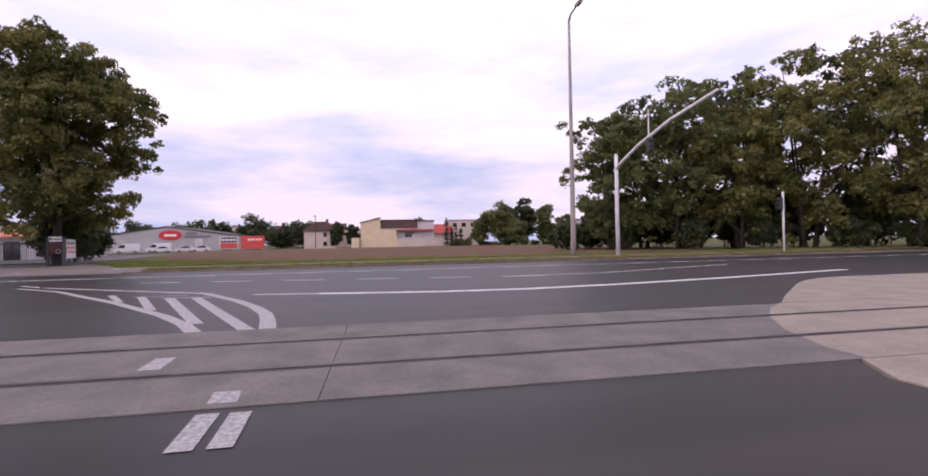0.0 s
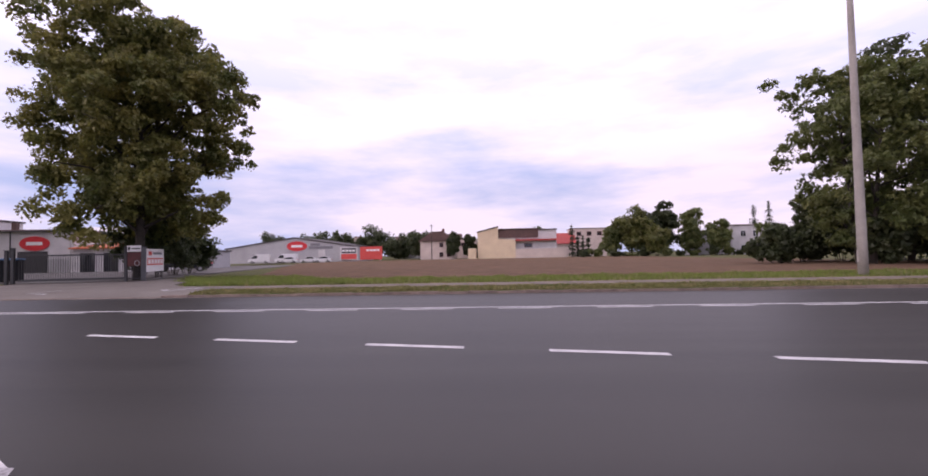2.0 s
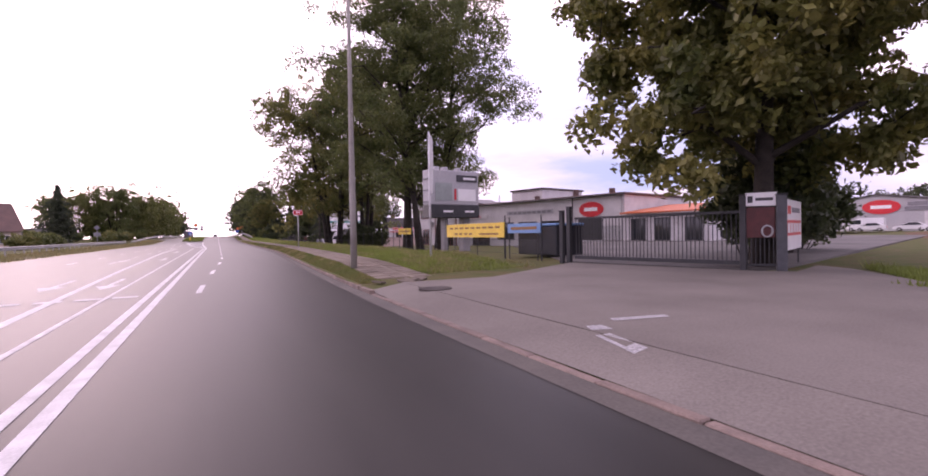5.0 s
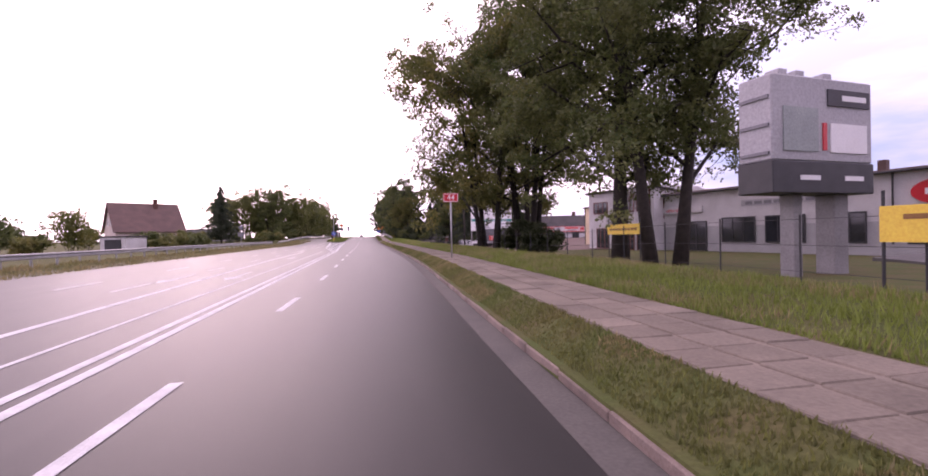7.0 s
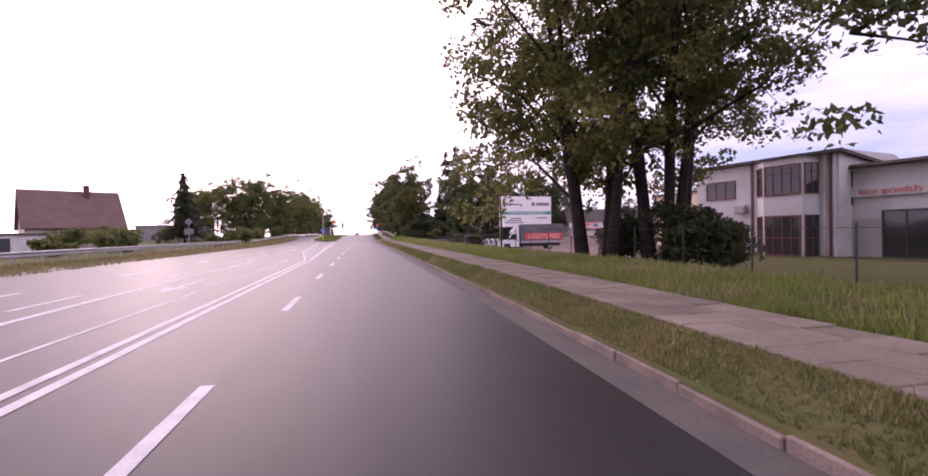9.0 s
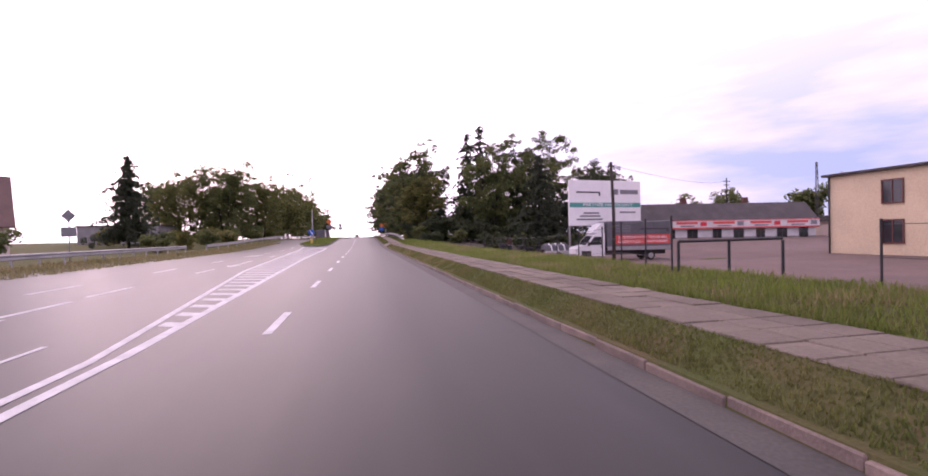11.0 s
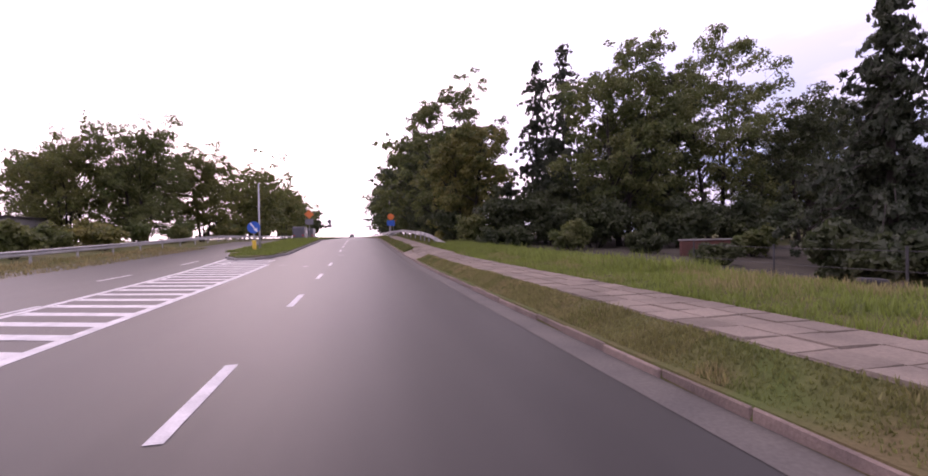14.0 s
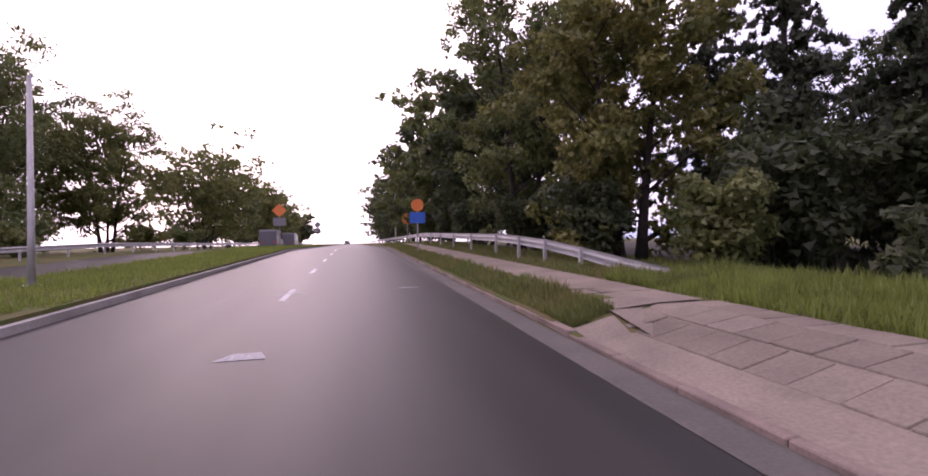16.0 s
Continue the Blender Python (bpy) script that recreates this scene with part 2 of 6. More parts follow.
GLASS = mat("dark_window_glass", (0.03, 0.033, 0.038), (0.022, 0.025, 0.03), rough=0.06, scale=1, fine=5, bump=0, alpha_gloss=0.8)
LAMP_GLASS = mat("lamp_glass", (0.6, 0.6, 0.62), (0.5, 0.5, 0.52), rough=0.2, scale=3, fine=20, bump=0)
LEAVES = {"green": LEAF, "warm": LEAF_WARM, "dark": LEAF_DARK, "light": LEAF_LIGHT, "needle": NEEDLE}


# ---- building blocks ----
def thing(name, x, y, z, turn=0.0, label="", category="", group="", kind=""):
    ob = new(name)
    ob.matrix_basis = pose(x, y, z, 0, 0, turn)
    ob.empty_display_size = 0.2
    return tagged(ob, label, category, group, kind)


def part(name, bm, material, parent, label="", smooth=False):
    me = bpy.data.meshes.new(name)
    bm.to_mesh(me)
    bm.free()
    if smooth:
        me.shade_smooth()
    me.materials.append(material)
    ob = new(name, me)
    ob.parent = parent
    if label:
        ob["label"] = label
    return ob


def raw(name, verts, faces, material, parent=None, smooth=False):
    me = bpy.data.meshes.new(name)
    me.from_pydata(verts, [], faces)
    me.update()
    if smooth:
        me.shade_smooth()
    me.materials.append(material)
    ob = new(name, me)
    ob.parent = parent
    return ob


def box(x0, x1, y0, y1, z0, z1, bm=None, bevel=0.0):
    bm = bm or bmesh.new()
    made = bmesh.ops.create_cube(bm, size=1.0)["verts"]
    for v in made:
        v.co = Vector((x0 + (v.co.x + 0.5) * (x1 - x0), y0 + (v.co.y + 0.5) * (y1 - y0), z0 + (v.co.z + 0.5) * (z1 - z0)))
    if bevel:
        edges = list({e for v in made for e in v.link_edges})
        bmesh.ops.bevel(bm, geom=edges, offset=bevel, segments=1, affect="EDGES")
    return bm


def tube(points, radii, n=8, bm=None, cap=True):
    """A round bar along points, with a radius at each."""
    bm = bm or bmesh.new()
    rings = []
    for i, p in enumerate(points):
        p = Vector(p)
        d = (Vector(points[min(i + 1, len(points) - 1)]) - Vector(points[max(i - 1, 0)])).normalized()
        side = d.orthogonal().normalized() if abs(d.z) > 0.9 else d.cross(Vector((0, 0, 1))).normalized()
        if abs(d.z) > 0.9:
            side = (Vector((1, 0, 0)) - d * d.x).normalized()
        up = d.cross(side)
        r = radii[i] if hasattr(radii, "__len__") else radii
        rings.append([bm.verts.new(p + r * (math.cos(a) * side + math.sin(a) * up)) for a in (2 * math.pi * k / n for k in range(n))])
    for a, b in zip(rings, rings[1:]):
        for k in range(n):
            bm.faces.new((a[k], a[(k + 1) % n], b[(k + 1) % n], b[k]))
    if cap:
        bm.faces.new(rings[0][::-1])
        bm.faces.new(rings[-1])
    return bm


def prism(outline, d0, d1, axis="y", bm=None):
    """An outline in two coordinates, drawn out along the third axis from d0 to d1."""
    bm = bm or bmesh.new()
    place = {"y": lambda u, v, d: (u, d, v), "x": lambda u, v, d: (d, u, v), "z": lambda u, v, d: (u, v, d)}[axis]
    a = [bm.verts.new(place(u, v, d0)) for u, v in outline]
    b = [bm.verts.new(place(u, v, d1)) for u, v in outline]
    n = len(outline)
    for k in range(n):
        bm.faces.new((a[k], a[(k + 1) % n], b[(k + 1) % n], b[k]))
    bm.faces.new(a[::-1])
    bm.faces.new(b)
    bmesh.ops.recalc_face_normals(bm, faces=bm.faces)
    return bm


def words(text, size, material, parent, m, name="lettering", stretch=1.0):
    """Raised letters in the built-in font, centred on the pose m (their face looks along its z)."""
    cu = bpy.data.curves.new("letters", "FONT")
    cu.body, cu.size, cu.align_x, cu.align_y, cu.extrude = text, size, "CENTER", "CENTER", 0.006
    cu.resolution_u = 3
    tmp = bpy.data.objects.new("letters", cu)
    me = bpy.data.meshes.new_from_object(tmp)
    bpy.data.objects.remove(tmp)
    me.transform(m @ Matrix.Diagonal((stretch, 1, 1, 1)))
    me.materials.clear()
    me.materials.append(material)
    ob = new(name, me)
    ob.parent = parent
    return ob


def smooth_step(a, b, v):
    u = min(1.0, max(0.0, (v - a) / (b - a)))
    return u * u * (3 - 2 * u)


KERB_X, LEFT_X = 5.76, -12.2


def swing(y):
    """How far the kerb stands out into the road: the carriageway is one lane narrower at the junction."""
    return -1.36 * (1 - smooth_step(4.0, 46.0, y))


def warp(x, y):
    """Shifts a place beside the straight kerb line to its place beside the swinging one."""
    s = swing(y)
    if x <= 0 or x >= 12:
        return x
    if x < KERB_X:
        return x + s * x / KERB_X
    return x + s if x < 7.0 else x + s * (12 - x) / 5


def unwarp(x, y):
    s = swing(y)
    if x <= 0 or x >= 12:
        return x
    if x < KERB_X + s:
        return x * KERB_X / (KERB_X + s)
    return x - s if x < 7.0 + s else (x - s * 2.4) / (1 - s / 5)


def land(x, y):
    """Height of the ground beside the road."""
    x = unwarp(x, y)
    base = rise(y)
    if x > KERB_X:
        far = smooth_step(11.0, 18.0, y)
        low = smooth_step(-3.6, -2.6, y) * (1 - smooth_step(10.4, 11.2, y)) * (1 - smooth_step(5.8, 6.7, x))
        inner = (1 - smooth_step(10.5, 12.8, x))
        bank = 0.11 * (1 - low) - 0.02 * low + far * inner * 0.22 * smooth_step(KERB_X + 0.1, 6.5, x)
        bank += far * inner * 0.10 * smooth_step(8.0, 9.0, x)
        ease = smooth_step(111.8, 113.2, y) * (1 - smooth_step(118.6, 119.6, y)) * (1 - smooth_step(5.8, 7.6, x))
        bank = bank * (1 - ease) + 0.03 * ease
        drop = smooth_step(28.0, 40.0, y) * smooth_step(10.5, 15.5, x)
        wild = smooth_step(98.0, 112.0, y)
        base -= 0.42 * smooth_step(79, 85, y) * (1 - smooth_step(97, 103, y)) * smooth_step(17.2, 19.0, x) * (1 - smooth_step(30, 37, x))
        yard = -0.55 * (1 - wild) + 0.1 * wild
        return base + bank * (1 - drop) + yard * drop
    if x < LEFT_X:
        if -38 < y < 12 and x > -100:
            return base - 0.08
        return base + 0.10 * smooth_step(LEFT_X, LEFT_X - 0.4, x)
    return base - 0.06


# ---- ground, road, path ----
def frange(a, b, s):
    n = max(1, round((b - a) / s))
    return [a + (b - a) * k / n for k in range(n + 1)]


def sheet(name, xs, ys, height, material, parent=None):
    verts = [(warp(x, y), y, height(warp(x, y), y)) for y in ys for x in xs]
    w = len(xs)
    faces = [(j * w + i, j * w + i + 1, (j + 1) * w + i + 1, (j + 1) * w + i) for j in range(len(ys) - 1) for i in range(w - 1)]
    return raw(name, verts, faces, material, parent)


gx = [-1500, -700, -300, -140, -80, -50, -35, -25, -20, -16, -13, -11, -10.2, LEFT_X - 0.01, LEFT_X, -5, 0, KERB_X - 0.02, KERB_X + 0.02,
      5.87, 5.95, 6.03, 6.12, 6.2, 6.28, 6.36, 6.45, 6.6, 6.7, 7.2, 8.0, 8.5, 9.0, 9.7, 10.5, 11.5, 12.5, 13.5, 14.5, 15.5, 17, 19, 22, 26, 32, 40, 55, 80, 110, 150, 220, 400, 800, 1500]
gy = [-1500, -600, -250, -140, -90, -60, -45] + frange(-36, 10, 2) + frange(11, 42, 1) + frange(44, 96, 4) + frange(98, 110, 1.5) + frange(110.7, 122, 0.7) + frange(125, 305, 6) + [360, 500, 900, 1800]
tagged(sheet("ground", gx, gy, lambda x, y: land(x, y) + (0.05 * noise.noise((x * 0.4, y * 0.4, 0)) if x > 9 or x < -12 else 0), GRASS_SOIL),
       "uneven grassy ground beside the road", "ground", kind="structure")
field = sheet("field", frange(12.1, 105, 1.0), frange(-46, 25, 1.2), lambda x, y: land(x, y) - 0.10 + 0.22 * smooth_step(12.2, 13.4, x + 0.5 * noise.noise((y * 0.4, 0, 5))) * (1 - smooth_step(-0.8, 0.8, (y - 0.39 * x + 4.6) * 0.6)) + 0.08 * noise.noise((x * 0.9, y * 0.6, 3)) + 0.05 * math.sin(y * 5.2), FIELD)
tagged(field, "bare brown ploughed field behind a grass verge", "field", kind="structure")

road = thing("road", 0, 0, 0, label="dark asphalt main road with white lane markings", category="road", kind="structure")
ry = [-400, -200, -100, -60] + frange(-50, 100, 5) + frange(102, 122, 2) + frange(126, 306, 6) + [400, 700, 1500]
sheet("carriageway", [LEFT_X, -8, -4, 0, 3, KERB_X], ry, lambda x, y: rise(y), ASPHALT, road)
side = thing("side_road", 0, 0, 0, label="asphalt side road joining the main road", category="road", kind="structure")
part("side_surface", prism([(-90, -20.5), (-19.3, -20.2), (-17.1, -21.6), (-15.2, -23.3), (LEFT_X, -26.5), (LEFT_X, 8), (-12.6, 3), (-20, -3), (-90, -5)], -0.3, 0.0, "z"), ASPHALT, side)


def stripe(x0, x1, y0, y1, material=PAINT, name="lane_marking", lift=0.005):
    """Paint on the road from (x0, y0) to (x1, y1), as wide in x as the pairs say."""
    ys = frange(y0, y1, 3.0) if abs(y1 - y0) > 3 else [y0, y1]
    verts, n = [], len(ys)
    for y in ys:
        u = (y - y0) / (y1 - y0)
        for pair in (x0, x1):
            verts.append((pair[0] + (pair[1] - pair[0]) * u if hasattr(pair, "__len__") else pair, y, rise(y) + lift))
    return raw(name, verts, [(2 * k, 2 * k + 1, 2 * k + 3, 2 * k + 2) for k in range(n - 1)], material, road)


laid = [0]


def patch(corners, material=PAINT, name="lane_marking", lift=0.004, parent=None):
    laid[0] += 1
    lift += 0.0003 * (laid[0] % 12)
    return raw(name, [(x, y, rise(y) + lift) for x, y in corners], [tuple(range(len(corners)))], material, parent or road)


# our lane's broken line
for k in range(-2, 40):
    y0 = 25.05 + 6.15 * k
    if not 111.5 < y0 < 119:
        u0, u1 = (0.70 * (1 - smooth_step(9, 34, v)) for v in (y0, y0 + 1.95))
        stripe((1.67 - u0, 1.67 - u1), (1.80 - u0, 1.80 - u1), y0, y0 + 1.95, name="lane_dash")
# centre line: solid with a broken line beside it, then double
stripe(0.26, 0.40, -120, 61)
for k in range(20):
    y0 = -4.3 - 2.42 * k
    stripe(-0.02, 0.11, y0 - 1.32, y0, name="lane_dash")
stripe(0.00, 0.13, -3.2, 61)
# far lane's broken line before the junction
for k in range(-1, 5):
    y0 = -9.2 - 2.72 * k
    xn = -4.0 - 0.19 * (-9.2 - y0)
    stripe((xn - 0.29, xn), (xn - 0.13, xn + 0.16), y0 - 1.52, y0, name="lane_dash")
stripe((-4.18, -3.20), (-4.03, -3.06), -3.6, -2.4)
stripe((-5.9, -6.05), (-5.75, -5.9), -24.0, -20.0)
stripe((-3.3, -5.9), (-3.15, -5.75), -32.0, -24.0)
# thick edge line along the side road
stripe((-10.6, -9.95), (-10.25, -9.6), -17.0, -13.9, PAINT)
stripe((-9.95, -9.55), (-9.6, -9.25), -13.9, -12.1, PAINT_WORN)
stripe((-10.75, -10.6), (-10.4, -10.25), -19.5, -17.0, PAINT)
stripe((-10.45, -10.75), (-10.1, -10.4), -22.5, -19.5, PAINT)
stripe((-9.75, -10.45), (-9.4, -10.1), -26.5, -22.5, PAINT)
stripe((-8.3, -9.75), (-7.95, -9.4), -33.0, -26.5, PAINT)
# hatched refuge in the side road's mouth


def ribbon(line, wide, material, name="lane_marking"):
    """A band of paint along a bent line, wide metres across in y."""
    patch([(x, y) for x, y in line] + [(x, y - wide) for x, y in reversed(line)], material, name)


ribbon([(-8.55, -10.45), (-9.6, -11.15), (-10.9, -12.02), (-12.2, -12.72), (-13.2, -13.15), (-14.0, -13.38), (-14.98, -13.6)], 0.27, PAINT_WORN)
ribbon([(-4.5, -3.95), (-7.0, -7.9), (-8.55, -10.45)], 0.22, PAINT)
ribbon([(-4.4, -3.0), (-6.3, -5.4), (-7.9, -6.85), (-10.3, -9.05), (-12.95, -11.22), (-14.15, -12.05), (-14.98, -12.5)], 0.26, PAINT_WORN)
for x0, y0, x1, y1, w in ((-8.2, -7.9, -10.1, -9.05, 0.2), (-8.95, -9.0, -11.97, -10.58, 0.22), (-9.45, -9.88, -14.15, -12.25, 0.25), (-9.7, -10.62, -14.98, -13.28, 0.26)):
    ribbon([(x0, y0), ((x0 + x1) / 2, (y0 + y1) / 2), (x1, y1)], w, PAINT_WORN, "hatch_bar")
patch([(-9.40, -9.8), (-9.52, -9.8), (-9.78, -11.15), (-9.66, -11.15)], PAINT_WORN)
patch([(-8.90, -8.95), (-9.02, -8.95), (-8.98, -10.25), (-8.86, -10.25)], PAINT_WORN)
for x0, x1, y0, y1 in ((-19.55, -18.85, -14.31, -14.13), (-19.55, -18.87, -14.56, -14.39), (-18.62, -18.3, -14.32, -14.08), (-17.3, -16.75, -13.15, -12.92)):
    patch([(x0, y0), (x1, y0 + 0.05), (x1, y1 + 0.05), (x0, y1)], PAINT_WORN, "worn_marking", lift=0.004 if x0 < -18.8 else 0.0145)
# oncoming lanes: thin line, thick line, stop line, dashes and arrows
stripe((-0.75, -1.0), (-0.66, -0.92), 4, 62)
stripe((-1.35, -2.15), (-1.18, -1.98), 2, 24)
stripe((-2.15, -2.78), (-1.98, -2.60), 24, 46)
stripe(-2.78, -2.60, 46, 62)
for k in range(6):
    stripe(-4.0 + 0.68 * k, -3.52 + 0.68 * k, 12.7, 13.0, name="stop_line_block", lift=0.009)
for k in range(12):
    y0 = 30 + 7.6 * k
    stripe(-3.62, -3.48, y0, y0 + 2.4, name="lane_dash")
    stripe(-5.62, -5.48, y0 + 1.2, y0 + 3.6, name="lane_dash")


def arrow(x, y):
    """A lane arrow for oncoming traffic, pointing back along the road."""
    z = rise(y) + 0.006
    c = [(0.07, 3.6), (0.07, 1.2), (0.32, 1.2), (0.0, 0.0), (-0.32, 1.2), (-0.07, 1.2), (-0.07, 3.6)]
    raw("lane_arrow", [(x + u, y + v, rise(y + v) + 0.006) for u, v in c], [(0, 1, 5, 6), (1, 2, 3), (1, 3, 5), (3, 4, 5)], PAINT, road)


for x, y in ((-1.25, 15.2), (-2.6, 15.6), (-1.45, 32.4), (-3.4, 32.2), (-1.8, 47.4), (-3.4, 63.5), (-3.4, 79.4), (-5.2, 93.0)):
    arrow(x, y)
# hatched wedge that opens towards the island
stripe((0.26, -0.75), (0.42, -0.55), 61, 86)
stripe((-0.75, -1.35), (-0.55, -1.15), 86, 113)
stripe((0.0, -1.9), (0.12, -1.75), 61, 76)
stripe((-1.9, -4.6), (-1.75, -4.4), 76, 119)
y = 63.0
while y < 117:
    xr = 0.26 - (y - 61) * 0.0400 if y < 86 else -0.75 - (y - 86) * 0.0222
    xl = 0.05 - (y - 61) * 0.1267 if y < 76 else -1.85 - (y - 76) * 0.0628
    if xr - xl > 0.3:
        patch([(xr, y), (xr, y + 0.36), (xl + 0.1, y + 0.36 + 0.35 * (xr - xl)), (xl + 0.1, y + 0.35 * (xr - xl))], PAINT, "hatch_bar")
    y += 1.02
# worn crossing marks near the dropped drive
for x, y, w, h in ((1.95, 119.2, 0.55, 0.30), (1.8, 124.5, 0.7, 0.14), (4.4, 124.8, 0.6, 0.12), (-0.4, 112.3, 0.5, 0.12), (0.7, 111.2, 0.35, 0.3)):
    patch([(x - w / 2, y - h / 2), (x + w / 2, y - h / 2), (x + w / 2 - 0.1, y + h / 2), (x - w / 2 + 0.15, y + h / 2)], PAINT_WORN)

# grass island between the carriageways
island = thing("traffic_island", 0, 0, 0, label="long grass traffic island with a pale kerb", category="traffic island", kind="structure")


def island_sheet(name, inset, lift, material, step):
    verts, faces, ys = [], [], frange(117.0 + inset, 300, step)
    for y in ys:
        xl = -4.6 - 1.3 * smooth_step(118, 126, y) + 0.9 * (1 - smooth_step(117, 118.6, y))
        xr = -1.45 - 1.1 * (1 - smooth_step(116.8, 121, y))
        for x, d in ((xl + inset, -0.05), (xl + inset, lift), (xr - inset, lift), (xr - inset, -0.05)):
            verts.append((x, y, rise(y) + d))
    for j in range(len(ys) - 1):
        for i in range(3):
            faces.append((4 * j + i, 4 * j + i + 1, 4 * j + i + 5, 4 * j + i + 4))
    faces.append((0, 1, 2, 3))
    return raw(name, verts, faces, material, island)


island_sheet("kerb", 0.0, 0.13, CONCRETE, 2.0)
island_sheet("turf", 0.14, 0.20, GRASS_SOIL, 2.0)

# tram track set in concrete slabs across the side road
track = thing("track_bed", 0, 0, 0, label="pair of tram rails set in grey concrete slabs", category="track", kind="structure")
slab_bm = box(-1.86, 1.86, -2.997, 2.995, -0.2, 0.012, bevel=0.004)
slab = part("track_slab", slab_bm, TRACK_SLAB, track)
slab.location = (-16.87, -60, 0)
for k in range(1, 11):
    o = new("track_slab", slab.data)
    o.parent, o.location = track, (-16.87, -60 + 6.0 * k, 0)
for x in (-16.14, -17.58):
    part("rail", box(x - 0.036, x + 0.036, -62, 0, 0.0125, 0.024), STEEL_RAIL, track)
    part("rail_groove", box(x - 0.085, x - 0.040, -62, 0, 0.0125, 0.0165), BLACK, track)
# pale paved corner beside the side road
apron = thing("corner_pavement", 0, 0, 0, label="pale block pavement at the junction corner", category="pavement", kind="structure")
raw("paving", [(x, y, 0.0142) for x, y in ((-18.74, -20.7), (-18.2, -20.75), (-17.2, -21.2), (-16.2, -21.9), (-15.4, -22.7), (-15.0, -23.3), (-15.0, -46), (-18.74, -46))], [tuple(range(8))], APRON, apron)
part("paving", prism([(-24, -20.3), (-19.4, -20.2), (-18.76, -20.6), (-18.76, -28), (-24, -28)], -0.2, 0.016, "z"), APRON, apron)
part("paving", prism([(-14.98, -23.35), (-14.2, -24.2), (-13.0, -25.6), (-12.0, -26.8), (-11.3, -27.8), (-10.85, -28.7), (-10.6, -29.8), (-10.45, -46), (-12.4, -46), (-12.1, -32.3), (-14.0, -29.0), (-14.98, -28.7)], -0.2, 0.016, "z"), APRON, apron)

# ---- drive and yard behind the gate ----
drive = thing("driveway", 0, 0, 0, label="wide worn concrete driveway in front of the gate", category="driveway", kind="structure")
part("surface", prism([(warp(x, y), y) for x, y in [(6.7, -2.6), (8.9, -3.2), (9.1, -1.6), (9.3, 0.2), (10.6, 1.7), (12.7, 2.8), (14.6, 4.2), (16.6, 6.0), (17.2, 7.1), (14.8, 6.5), (14.1, 7.4), (12.8, 13.0), (10.6, 11.6), (8.7, 10.3), (6.7, 10.6)]], -0.1, 0.155, "z"), ASPHALT_OLD, drive)
for c in ([(6.45, 3.2), (6.62, 3.9), (6.80, 3.85), (6.65, 3.2)], [(6.75, 4.1), (6.85, 4.3), (7.05, 4.25), (7.0, 4.0)], [(7.3, 4.35), (7.35, 4.5), (8.0, 4.3), (7.95, 4.15)]):
    raw("worn_marking", [(warp(x, y), y, 0.027 + min(x - KERB_X - 0.10, 0.84) * 0.1583) for x, y in c], [(0, 1, 2, 3)], PAINT_WORN, drive)
sheet("ramp", [KERB_X + 0.10, 6.7], frange(-2.7, 10.5, 0.6), lambda x, y: 0.022 + 0.1583 * (unwarp(x, y) - KERB_X - 0.10), ASPHALT_OLD, drive)
mark = [(7.7, -0.5), (8.3, -1.7), (7.0, -1.3)]
for (ax, ay), (bx, by) in zip(mark, mark[1:] + mark[:1]):
    side_v = Vector((by - ay, ax - bx)).normalized() * 0.10
    raw("worn_marking", [(warp(x, y), y, 0.027 + min(x - KERB_X - 0.10, 0.84) * 0.1583) for x, y in ((ax - side_v.x, ay - side_v.y), (bx - side_v.x, by - side_v.y), (bx + side_v.x, by + side_v.y), (ax + side_v.x, ay + side_v.y))], [(0, 1, 2, 3)], PAINT_WORN, drive)
yard = thing("yard", 0, 0, 0, label="pale paved yard behind the gate", category="yard", kind="structure")
part("surface", prism([(12.9, 13.3), (14.25, 7.5), (15.6, 7.2), (20.0, 8.2), (62, 18), (62, 40), (37, 34.5), (22, 30)], -1.0, 0.19, "z"), YARD, yard)
yard_far = thing("truck_yard", 0, 0, 0, label="brown earth yard behind a wire fence", category="yard", kind="structure")
sheet("surface", frange(13.0, 77, 2), frange(62, 114, 2), lambda x, y: land(x, y) + 0.06, mat("earth_yard", (0.155, 0.10, 0.085), (0.115, 0.08, 0.07), rough=0.95, scale=0.6, fine=15, bump=0.5), yard_far)

# leaf litter sheet, its colour darkened for the shade inside the wood
litter = thing("wood_floor", 0, 0, 0, label="earth and leaf litter, darkened for the shade under the trees", category="ground", kind="structure")
sheet("surface", frange(13.2, 30, 2), frange(101, 112, 1.6) + frange(113.6, 150, 3), lambda x, y: land(x, y) + 0.07, mat("shaded_leaf_litter", (0.055, 0.045, 0.030), (0.035, 0.032, 0.022), rough=0.98, scale=1.2, fine=20, bump=0.6), litter)

